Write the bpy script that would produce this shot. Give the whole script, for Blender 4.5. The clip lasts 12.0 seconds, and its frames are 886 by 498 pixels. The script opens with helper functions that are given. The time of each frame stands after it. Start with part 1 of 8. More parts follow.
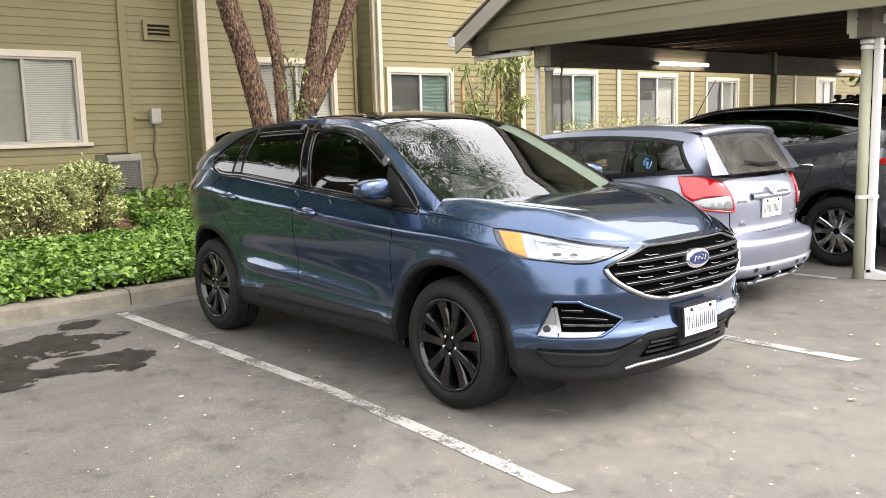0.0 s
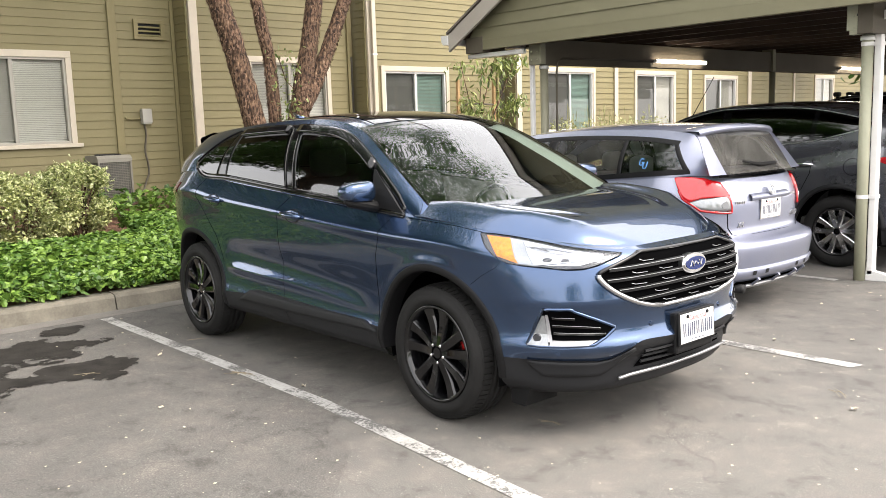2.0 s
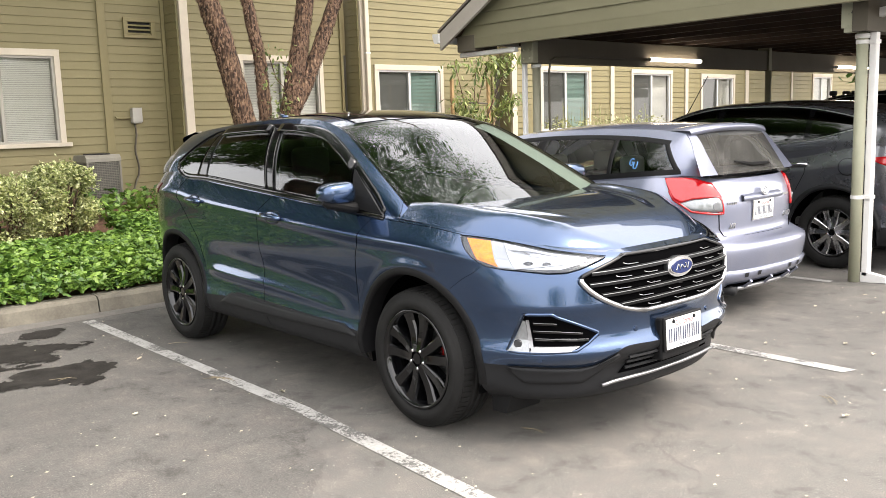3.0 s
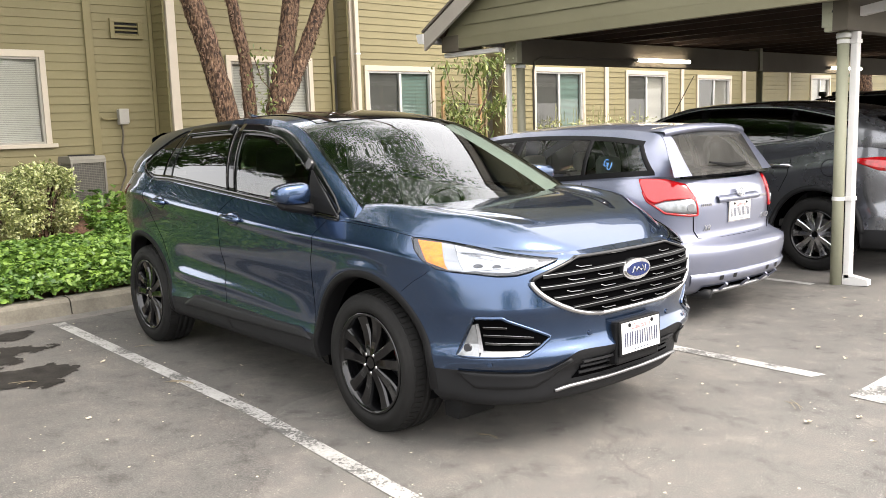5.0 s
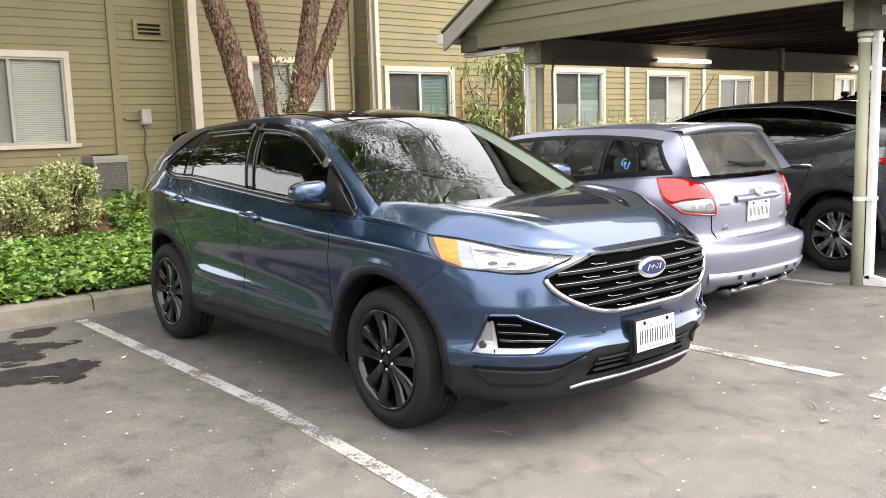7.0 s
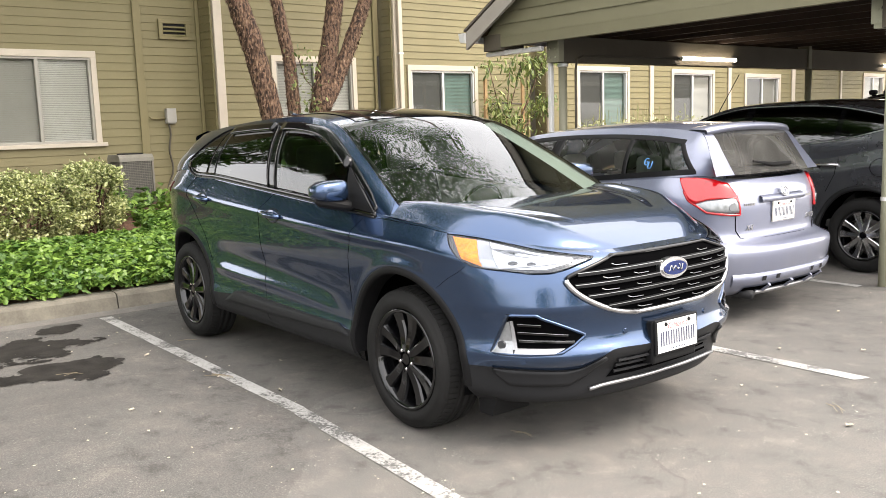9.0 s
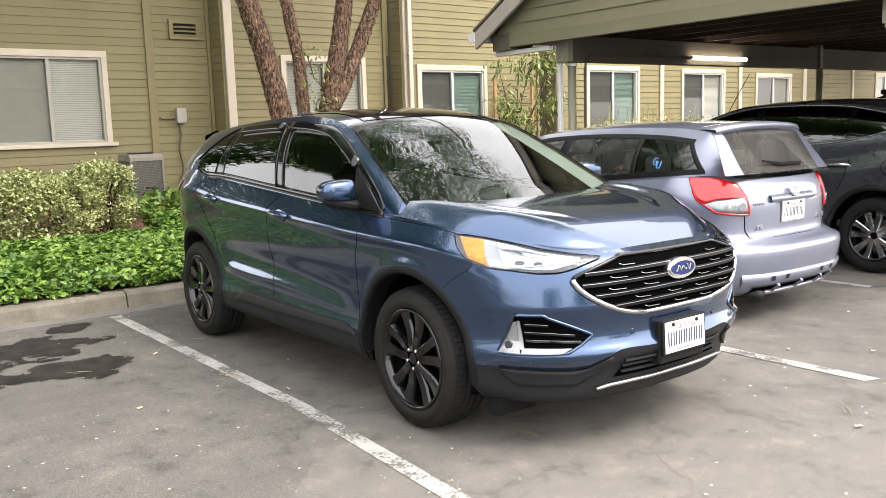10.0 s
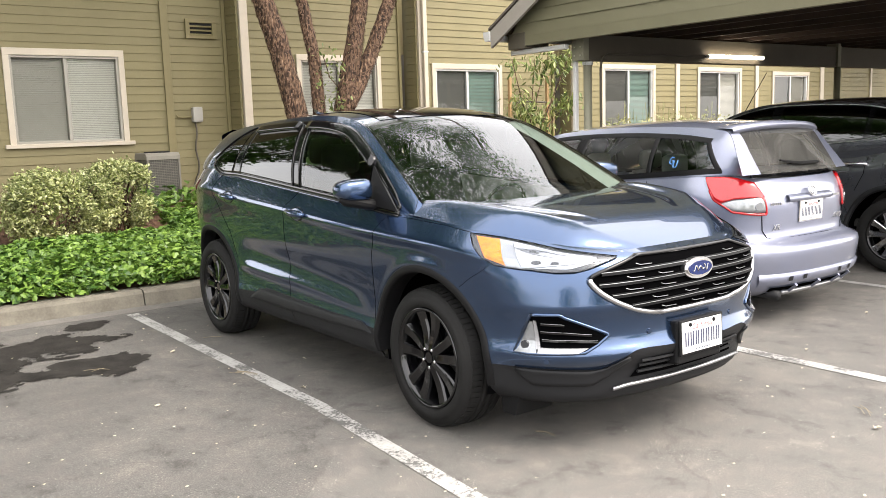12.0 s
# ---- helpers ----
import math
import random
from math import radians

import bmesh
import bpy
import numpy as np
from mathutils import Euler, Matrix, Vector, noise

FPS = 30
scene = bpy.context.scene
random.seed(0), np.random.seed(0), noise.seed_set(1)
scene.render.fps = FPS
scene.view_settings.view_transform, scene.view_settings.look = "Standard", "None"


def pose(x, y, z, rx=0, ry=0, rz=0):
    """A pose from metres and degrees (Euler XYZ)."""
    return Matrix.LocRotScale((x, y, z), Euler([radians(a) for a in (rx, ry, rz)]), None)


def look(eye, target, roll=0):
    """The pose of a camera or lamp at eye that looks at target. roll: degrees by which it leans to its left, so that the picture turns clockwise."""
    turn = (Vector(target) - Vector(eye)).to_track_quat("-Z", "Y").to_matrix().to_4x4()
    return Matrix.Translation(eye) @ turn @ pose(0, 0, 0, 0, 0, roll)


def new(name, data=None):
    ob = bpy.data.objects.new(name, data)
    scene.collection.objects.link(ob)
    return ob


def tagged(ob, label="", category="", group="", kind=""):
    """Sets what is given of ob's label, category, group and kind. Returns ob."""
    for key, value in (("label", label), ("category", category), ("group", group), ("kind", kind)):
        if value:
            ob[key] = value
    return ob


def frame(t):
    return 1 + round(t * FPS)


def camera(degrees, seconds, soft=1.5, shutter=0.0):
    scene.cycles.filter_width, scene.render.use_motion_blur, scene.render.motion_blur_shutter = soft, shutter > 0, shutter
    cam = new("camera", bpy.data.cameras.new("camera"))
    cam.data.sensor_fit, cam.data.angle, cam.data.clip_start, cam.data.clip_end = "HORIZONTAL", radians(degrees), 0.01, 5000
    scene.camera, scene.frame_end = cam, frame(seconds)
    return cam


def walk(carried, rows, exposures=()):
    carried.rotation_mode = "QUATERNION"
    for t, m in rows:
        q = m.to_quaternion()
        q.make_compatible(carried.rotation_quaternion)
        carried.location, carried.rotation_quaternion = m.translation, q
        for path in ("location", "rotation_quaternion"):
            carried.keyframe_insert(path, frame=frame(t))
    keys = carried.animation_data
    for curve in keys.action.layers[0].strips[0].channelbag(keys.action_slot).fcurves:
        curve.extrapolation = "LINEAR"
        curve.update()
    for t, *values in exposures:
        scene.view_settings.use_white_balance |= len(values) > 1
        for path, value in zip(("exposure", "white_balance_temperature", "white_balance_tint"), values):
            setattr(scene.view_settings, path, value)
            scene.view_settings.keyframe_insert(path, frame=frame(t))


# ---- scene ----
cam = camera(54.1, 12.0, soft=0.8)
PATH = [
    (0, (5.012, -4.051, 1.603), (3.516, -2.755, 1.32), -1.6),
    (0.5, (4.96, -4.057, 1.607), (3.462, -2.763, 1.323), -1.6),
    (1, (4.884, -4.07, 1.609), (3.384, -2.777, 1.325), -1.5),
    (1.5, (4.863, -4.033, 1.611), (3.366, -2.738, 1.325), -1.7),
    (2, (4.924, -3.885, 1.611), (3.429, -2.588, 1.325), -1.8),
    (2.5, (4.96, -3.789, 1.605), (3.465, -2.491, 1.32), -1.8),
    (3, (4.896, -3.725, 1.609), (3.402, -2.427, 1.321), -1.8),
    (3.2, (4.856, -3.723, 1.606), (3.369, -2.417, 1.321), -2.0),
    (5, (5.003, -3.473, 1.591), (3.502, -2.182, 1.307), -1.8),
    (5.5, (5.018, -3.473, 1.58), (3.512, -2.188, 1.296), -1.8),
    (6, (5.03, -3.471, 1.584), (3.517, -2.194, 1.3), -1.8),
    (6.5, (5.033, -3.47, 1.581), (3.512, -2.203, 1.298), -1.8),
    (7, (5.039, -3.472, 1.576), (3.508, -2.217, 1.296), -1.8),
    (9, (5.043, -3.452, 1.578), (3.478, -2.239, 1.297), -1.8),
    (9.5, (5.048, -3.445, 1.578), (3.475, -2.242, 1.297), -1.8),
    (10, (5.051, -3.44, 1.577), (3.472, -2.245, 1.296), -1.8),
    (10.5, (5.048, -3.452, 1.581), (3.465, -2.264, 1.299), -1.8),
    (11, (5.049, -3.453, 1.582), (3.46, -2.272, 1.3), -1.8),
    (11.5, (5.048, -3.45, 1.58), (3.454, -2.274, 1.298), -1.8),
    (12, (5.047, -3.452, 1.581), (3.449, -2.283, 1.298), -1.8),
]
walk(cam, [(t, look(eye, target, roll)) for t, eye, target, roll in PATH])

# ---- light ----
world = bpy.data.worlds.new("sky")
scene.world = world
world.use_nodes = True
wn = world.node_tree
sky = wn.nodes.new("ShaderNodeTexSky")
sky.sky_type, sky.sun_disc = "NISHITA", False
sky.sun_elevation, sky.sun_rotation = radians(52), radians(58)
sky.air_density, sky.dust_density, sky.ozone_density = 1.0, 6.0, 0.6
wn.nodes["Background"].inputs["Strength"].default_value = 0.15
veil = wn.nodes.new("ShaderNodeMix")  # a bright, even overcast over the blue
veil.data_type = "RGBA"
veil.inputs[0].default_value, veil.inputs[7].default_value = 0.75, (6.3, 6.05, 5.85, 1)
wn.links.new(sky.outputs[0], veil.inputs[6])
wn.links.new(veil.outputs[2], wn.nodes["Background"].inputs["Color"])

sun_data = bpy.data.lights.new("sun", "SUN")
sun_data.energy, sun_data.angle, sun_data.color = 0.6, radians(30), (1.0, 0.96, 0.9)
sun = new("sun", sun_data)
sun.matrix_world = look((8, 5, 12), (0, 0, 0))
scene.view_settings.exposure = 2.45


# ---- materials ----
def tree_of(name):
    m = bpy.data.materials.new(name)
    m.use_nodes = True
    return m, m.node_tree.nodes, m.node_tree.links, m.node_tree.nodes["Principled BSDF"]


def noise_node(n, l, scale, detail=4.0, coord="Object", rough=0.6):
    tc = n.new("ShaderNodeTexCoord")
    t = n.new("ShaderNodeTexNoise")
    t.inputs["Scale"].default_value, t.inputs["Detail"].default_value = scale, detail
    t.inputs["Roughness"].default_value = rough
    l.new(tc.outputs[coord], t.inputs["Vector"])
    return t


def ramp(n, l, src, stops):
    r = n.new("ShaderNodeValToRGB")
    e = r.color_ramp.elements
    while len(e) < len(stops):
        e.new(0.5)
    for el, (p, c) in zip(e, stops):
        el.position, el.color = p, (*c, 1)
    l.new(src, r.inputs[0])
    return r


def mixed(n, l, fac, a, b, blend="MIX"):
    m = n.new("ShaderNodeMix")
    m.data_type, m.blend_type = "RGBA", blend
    for src, sock in ((fac, m.inputs[0]), (a, m.inputs[6]), (b, m.inputs[7])):
        if isinstance(src, (int, float)):
            sock.default_value = src
        elif isinstance(src, tuple):
            sock.default_value = (*src, 1)
        else:
            l.new(src, sock)
    return m.outputs[2]


def bumped(n, l, bsdf, height, strength, distance):
    b = n.new("ShaderNodeBump")
    b.inputs["Strength"].default_value, b.inputs["Distance"].default_value = strength, distance
    l.new(height, b.inputs["Height"])
    l.new(b.outputs[0], bsdf.inputs["Normal"])
    return b


def plain(name, color, rough=0.5, metal=0.0, vary=0.12, scale=6.0, bump=0.0, bump_scale=80.0, coat=0.0, spec=0.5, piece=0.0):
    """A surface with soft large-scale variation, fine grain and, for pieces, a shade of their own."""
    m, n, l, b = tree_of(name)
    big, fine = noise_node(n, l, scale), noise_node(n, l, scale * 14)
    dark = tuple(c * (1 - vary) for c in color)
    lite = tuple(min(1, c * (1 + vary)) for c in color)
    r = ramp(n, l, big.outputs[0], [(0.3, dark), (0.7, lite)])
    out = mixed(n, l, 0.25, r.outputs[0], ramp(n, l, fine.outputs[0], [(0.3, dark), (0.7, lite)]).outputs[0])
    if piece:
        info = n.new("ShaderNodeObjectInfo")
        tone = ramp(n, l, info.outputs["Random"], [(0.0, (1 - piece,) * 3), (1.0, (1, 1, 1))])
        out = mixed(n, l, 1.0, out, tone.outputs[0], "MULTIPLY")
    l.new(out, b.inputs["Base Color"])
    b.inputs["Roughness"].default_value, b.inputs["Metallic"].default_value = rough, metal
    b.inputs["Coat Weight"].default_value, b.inputs["Coat Roughness"].default_value = coat, 0.03
    b.inputs["Specular IOR Level"].default_value = spec
    if bump:
        bumped(n, l, b, noise_node(n, l, bump_scale, 5).outputs[0], bump, 0.01)
    return m


def paint(name, color, metal=0.45, rough=0.32, flake=0.15, dust=0.05, coat=0.015, coat_ior=1.5):
    """Metallic car paint: flakes under a clear coat, with a thin film of dust."""
    m, n, l, b = tree_of(name)
    v = n.new("ShaderNodeTexVoronoi")
    v.inputs["Scale"].default_value = 900
    tc = n.new("ShaderNodeTexCoord")
    l.new(tc.outputs["Object"], v.inputs["Vector"])
    fl = ramp(n, l, v.outputs["Color"], [(0.2, tuple(c * (1 - flake) for c in color)), (0.8, tuple(c * (1 + flake) for c in color))])
    film = noise_node(n, l, 3.0, 6)
    mask = ramp(n, l, film.outputs[0], [(0.45, (0, 0, 0)), (0.75, (dust,) * 3)])
    l.new(mixed(n, l, mask.outputs[0], fl.outputs[0], (0.35, 0.33, 0.3)), b.inputs["Base Color"])
    rr = ramp(n, l, film.outputs[0], [(0.3, (rough,) * 3), (0.8, (rough + 0.08,) * 3)])
    l.new(rr.outputs[0], b.inputs["Roughness"])
    b.inputs["Metallic"].default_value = metal
    b.inputs["Coat Weight"].default_value, b.inputs["Coat Roughness"].default_value = 1.0, coat
    b.inputs["Coat IOR"].default_value = coat_ior
    return m


def glass(name, tint, ior=1.52, rough=0.0):
    """A thin pane: a tinted clear sheet whose gloss grows towards grazing angles."""
    m, n, l, b = tree_of(name)
    n.remove(b)
    tr, gl, mx, fr = (n.new("ShaderNode" + k) for k in ("BsdfTransparent", "BsdfGlossy", "MixShader", "Fresnel"))
    tr.inputs[0].default_value = (*tint, 1)
    gl.inputs["Roughness"].default_value = rough
    fr.inputs[0].default_value = ior
    smudge = noise_node(n, l, 9.0, 6)
    rr = ramp(n, l, smudge.outputs[0], [(0.4, (rough,) * 3), (0.8, (rough + 0.04,) * 3)])
    l.new(rr.outputs[0], gl.inputs["Roughness"])
    l.new(fr.outputs[0], mx.inputs[0])
    l.new(tr.outputs[0], mx.inputs[1])
    l.new(gl.outputs[0], mx.inputs[2])
    l.new(mx.outputs[0], n["Material Output"].inputs[0])
    return m


def glow(name, color, strength):
    m, _, _, b = tree_of(name)
    b.inputs["Base Color"].default_value = (*color, 1)
    b.inputs["Emission Color"].default_value = (*color, 1)
    b.inputs["Emission Strength"].default_value = strength
    return m


def asphalt_material(name="asphalt", tone=1.0):
    m, n, l, b = tree_of(name)
    agg = noise_node(n, l, 150.0, 4, rough=0.8)
    mid = noise_node(n, l, 4.5, 9, rough=0.72)
    big = noise_node(n, l, 0.55, 4)
    base = ramp(n, l, agg.outputs[0], [(0.33, (0.054, 0.0505, 0.0475)), (0.5, (0.096, 0.090, 0.0845)), (0.66, (0.205, 0.190, 0.176))])
    chip = n.new("ShaderNodeTexVoronoi")
    chip.inputs["Scale"].default_value = 46
    chip_at = n.new("ShaderNodeTexCoord")
    l.new(chip_at.outputs["Object"], chip.inputs["Vector"])
    stones = ramp(n, l, chip.outputs["Distance"], [(0.12, (0.42, 0.42, 0.42)), (0.19, (0, 0, 0))])
    rare = ramp(n, l, noise_node(n, l, 5.0, 3).outputs[0], [(0.44, (0, 0, 0)), (0.56, (1, 1, 1))])
    stone_mask = mixed(n, l, 1.0, stones.outputs[0], rare.outputs[0], "MULTIPLY")
    worn = ramp(n, l, big.outputs[0], [(0.36, (0.82, 0.81, 0.80)), (0.48, (0.96, 0.95, 0.94)), (0.53, (1.03, 1.02, 1.0)), (0.64, (1.10, 1.08, 1.05))])
    c = mixed(n, l, stone_mask, base.outputs[0], (0.46, 0.44, 0.40))
    c = mixed(n, l, 1.0, c, worn.outputs[0], "MULTIPLY")
    patch = ramp(n, l, mid.outputs[0], [(0.36, (0.62, 0.61, 0.60)), (0.46, (0.93, 0.96, 0.95)), (0.55, (1.0, 0.99, 0.98)), (0.66, (1.28, 1.26, 1.22))])
    c = mixed(n, l, 1.0, c, patch.outputs[0], "MULTIPLY")
    vor = n.new("ShaderNodeTexVoronoi")
    vor.feature = "DISTANCE_TO_EDGE"
    vor.inputs["Scale"].default_value = 0.42
    tc = n.new("ShaderNodeTexCoord")
    warp = noise_node(n, l, 2.2, 5)
    add = n.new("ShaderNodeVectorMath")
    add.operation = "MULTIPLY_ADD"
    add.inputs[1].default_value = (0.9, 0.9, 0.0)
    l.new(warp.outputs["Color"], add.inputs[0])
    l.new(tc.outputs["Object"], add.inputs[2])
    l.new(add.outputs[0], vor.inputs["Vector"])
    crack = ramp(n, l, vor.outputs["Distance"], [(0.0, (0.45, 0.44, 0.43)), (0.006, (1, 1, 1))])
    c = mixed(n, l, 0.4, c, crack.outputs[0], "MULTIPLY")
    c = mixed(n, l, 1.0, c, (tone, tone, tone), "MULTIPLY")
    l.new(c, b.inputs["Base Color"])
    b.inputs["Roughness"].default_value = 0.82
    bumped(n, l, b, agg.outputs[0], 0.4, 0.006)
    return m


def line_material():
    m, n, l, b = tree_of("worn_line_paint")
    agg = noise_node(n, l, 48.0, 6, rough=0.8)
    big = noise_node(n, l, 3.6, 4)
    holes = n.new("ShaderNodeMath")
    holes.operation = "ADD"
    l.new(agg.outputs[0], holes.inputs[0])
    l.new(big.outputs[0], holes.inputs[1])
    half = n.new("ShaderNodeMath")
    half.operation = "MULTIPLY"
    half.inputs[1].default_value = 0.5
    l.new(holes.outputs[0], half.inputs[0])
    c = ramp(n, l, half.outputs[0], [(0.452, (0.08, 0.078, 0.074)), (0.478, (0.27, 0.265, 0.25)), (0.6, (0.37, 0.365, 0.35))])
    l.new(c.outputs[0], b.inputs["Base Color"])
    b.inputs["Roughness"].default_value = 0.7
    bumped(n, l, b, agg.outputs[0], 0.4, 0.005)
    return m


def leaf_material(name, dark, lite, edge=None, rough=0.45):
    m, n, l, b = tree_of(name)
    g = n.new("ShaderNodeNewGeometry")
    c = ramp(n, l, g.outputs["Random Per Island"], [(0.0, dark), (0.55, tuple((a + c) / 2 for a, c in zip(dark, lite))), (1.0, lite)]).outputs[0]
    patch = noise_node(n, l, 1.3, 3)
    tone = ramp(n, l, patch.outputs[0], [(0.3, (0.75, 0.8, 0.75)), (0.7, (1.15, 1.1, 1.0))])
    c = mixed(n, l, 1.0, c, tone.outputs[0], "MULTIPLY")
    if edge:
        spots = noise_node(n, l, 38.0, 2)
        c = mixed(n, l, ramp(n, l, spots.outputs[0], [(0.5, (0, 0, 0)), (0.62, (0.8,) * 3)]).outputs[0], c, edge)
    l.new(c, b.inputs["Base Color"])
    b.inputs["Roughness"].default_value = rough
    b.inputs["Subsurface Weight"].default_value = 0.0
    tl = n.new("ShaderNodeBsdfTranslucent")
    l.new(c, tl.inputs[0])
    mx = n.new("ShaderNodeMixShader")
    mx.inputs[0].default_value = 0.3
    l.new(b.outputs[0], mx.inputs[1])
    l.new(tl.outputs[0], mx.inputs[2])
    l.new(mx.outputs[0], n["Material Output"].inputs[0])
    return m


def bark_material():
    m, n, l, b = tree_of("bark")
    tc = n.new("ShaderNodeTexCoord")
    mp = n.new("ShaderNodeMapping")
    mp.inputs["Scale"].default_value = (1, 1, 0.35)
    l.new(tc.outputs["Object"], mp.inputs[0])
    v = n.new("ShaderNodeTexVoronoi")
    v.inputs["Scale"].default_value = 26
    l.new(mp.outputs[0], v.inputs["Vector"])
    t = n.new("ShaderNodeTexNoise")
    t.inputs["Scale"].default_value, t.inputs["Detail"].default_value = 34, 6
    l.new(mp.outputs[0], t.inputs["Vector"])
    c = ramp(n, l, t.outputs[0], [(0.36, (0.030, 0.018, 0.012)), (0.50, (0.13, 0.078, 0.048)), (0.62, (0.30, 0.20, 0.13)), (0.74, (0.46, 0.35, 0.25))])
    c2 = ramp(n, l, v.outputs["Distance"], [(0.0, (1.15, 1.1, 1.05)), (0.6, (0.5, 0.45, 0.42))])
    l.new(mixed(n, l, 1.0, c.outputs[0], c2.outputs[0], "MULTIPLY"), b.inputs["Base Color"])
    b.inputs["Roughness"].default_value = 0.9
    bumped(n, l, b, mixed(n, l, 0.5, t.outputs[0], v.outputs["Distance"]), 1.0, 0.03)
    return m


M = {
    "asphalt": asphalt_material(),
    "asphalt_dark": asphalt_material("asphalt_repair", 0.82),
    "line": line_material(),
    "wet": plain("oil_stain", (0.020, 0.0182, 0.0165), 0.75, spec=0.12, vary=0.6, scale=7, bump=0.15, bump_scale=190),
    "concrete": plain("kerb_concrete", (0.132, 0.119, 0.094), 0.9, vary=0.42, scale=4, bump=0.5, bump_scale=140),
    "pan": plain("gutter_concrete", (0.115, 0.106, 0.095), 0.9, vary=0.3, scale=3, bump=0.5, bump_scale=160),
    "soil": plain("mulch_soil", (0.10, 0.05, 0.03), 0.95, vary=0.5, scale=9, bump=1.0, bump_scale=45),
    "siding": plain("olive_siding", (0.196, 0.168, 0.080), 0.65, vary=0.07, scale=1.5, bump=0.12, bump_scale=160, piece=0.1),
    "siding_trim": plain("olive_trim", (0.19, 0.160, 0.074), 0.6, vary=0.08, scale=2, bump=0.1),
    "carport_siding": plain("carport_siding", (0.158, 0.147, 0.088), 0.65, vary=0.07, scale=1.5, bump=0.12, bump_scale=160, piece=0.08),
    "cream": plain("cream_trim", (0.50, 0.44, 0.35), 0.55, vary=0.06, scale=3, bump=0.08),
    "white": plain("white_vinyl", (0.58, 0.58, 0.56), 0.4, vary=0.04, scale=4),
    "ac_lid": plain("ac_lid", (0.215, 0.20, 0.165), 0.6, vary=0.15, scale=5),
    "coil": plain("ac_coil", (0.075, 0.07, 0.06), 0.6, vary=0.2, scale=14),
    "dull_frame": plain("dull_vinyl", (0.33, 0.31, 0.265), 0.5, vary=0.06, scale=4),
    "blind": plain("blind_slats", (0.60, 0.575, 0.51), 0.6, vary=0.05, scale=3),
    "screen": plain("insect_screen", (0.13,0.127,0.115), 0.8, vary=0.08, scale=2, bump=0.2, bump_scale=600),
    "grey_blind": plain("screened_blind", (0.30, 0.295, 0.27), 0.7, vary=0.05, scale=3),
    # post paint with carport shade put into its colour
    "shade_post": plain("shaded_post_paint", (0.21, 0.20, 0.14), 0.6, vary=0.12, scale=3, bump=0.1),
    "green_blind": plain("green_blind", (0.28,0.38,0.33), 0.6, vary=0.06, scale=3),
    "room": plain("room_wall", (0.3, 0.28, 0.25), 0.9, vary=0.1),
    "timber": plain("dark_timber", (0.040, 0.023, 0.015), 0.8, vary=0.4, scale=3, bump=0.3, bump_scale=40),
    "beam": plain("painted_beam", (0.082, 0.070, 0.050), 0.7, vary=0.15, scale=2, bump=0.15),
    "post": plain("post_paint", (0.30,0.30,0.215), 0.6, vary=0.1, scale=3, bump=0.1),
    "fascia": plain("grey_fascia", (0.33,0.30,0.26), 0.6, vary=0.08, scale=2, bump=0.08),
    "gutter": plain("white_gutter", (0.62,0.61,0.59), 0.35, vary=0.06, scale=3),
    "shingle": plain("roof_shingle", (0.12, 0.10, 0.085), 0.95, vary=0.3, scale=5, bump=0.6, bump_scale=120),
    "tube": glow("fluorescent_tube", (1.0, 0.85, 0.66), 3.8),
    "grey_box": plain("grey_enamel", (0.33, 0.315, 0.28), 0.45, vary=0.08, scale=5),
    "acmetal": plain("ac_enamel", (0.17, 0.155, 0.13), 0.5, vary=0.12, scale=6),
    "dark": plain("dark_void", (0.012, 0.012, 0.012), 0.9, vary=0.2),
    "bark": bark_material(),
    "bark_flake": plain("bark_flake", (0.150, 0.092, 0.060), 0.9, vary=0.6, scale=14, bump=0.4, bump_scale=60),
    "pane": glass("window_glass", (0.93, 0.95, 0.94)),
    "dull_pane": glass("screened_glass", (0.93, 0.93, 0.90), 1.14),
    "ivy": leaf_material("ivy_leaf", (0.04, 0.10, 0.015), (0.20, 0.32, 0.06)),
    "shrub": leaf_material("shrub_leaf", (0.14, 0.18, 0.055), (0.44, 0.47, 0.19), (0.66, 0.65, 0.40)),
    "treeleaf": leaf_material("tree_leaf", (0.035, 0.095, 0.015), (0.11, 0.22, 0.04)),
    "sapling": leaf_material("sapling_leaf", (0.08, 0.125, 0.035), (0.34, 0.39, 0.14)),
    "weed": leaf_material("weed_leaf", (0.25, 0.27, 0.12), (0.5, 0.5, 0.28)),
    "dry": plain("dry_leaf", (0.4,0.36,0.27), 0.8, vary=0.3, scale=30),
    "straw": plain("dry_needle", (0.22,0.18,0.12), 0.8, vary=0.3, scale=20),
    "stake": plain("wood_stake", (0.42, 0.27, 0.13), 0.8, vary=0.2, scale=8),
    "ink": plain("black_ink", (0.02, 0.02, 0.02), 0.6, vary=0.1),
}


# ---- mesh helpers ----
def finish(bm, smooth=False):
    bmesh.ops.recalc_face_normals(bm, faces=bm.faces)
    for f in bm.faces:
        f.smooth = smooth
    return bm


def mesh_of(name, bm, material, smooth=False, away=None):
    finish(bm, smooth)
    if away is not None:  # a single sheet: all faces look away from this point
        bm.normal_update()
        wrong = [f for f in bm.faces if f.normal.dot(f.calc_center_median() - Vector(away)) < 0]
        if wrong:
            bmesh.ops.reverse_faces(bm, faces=wrong)
    me = bpy.data.meshes.new(name)
    bm.to_mesh(me)
    bm.free()
    for mt in material if isinstance(material, (list, tuple)) else [material]:
        me.materials.append(mt)
    return me


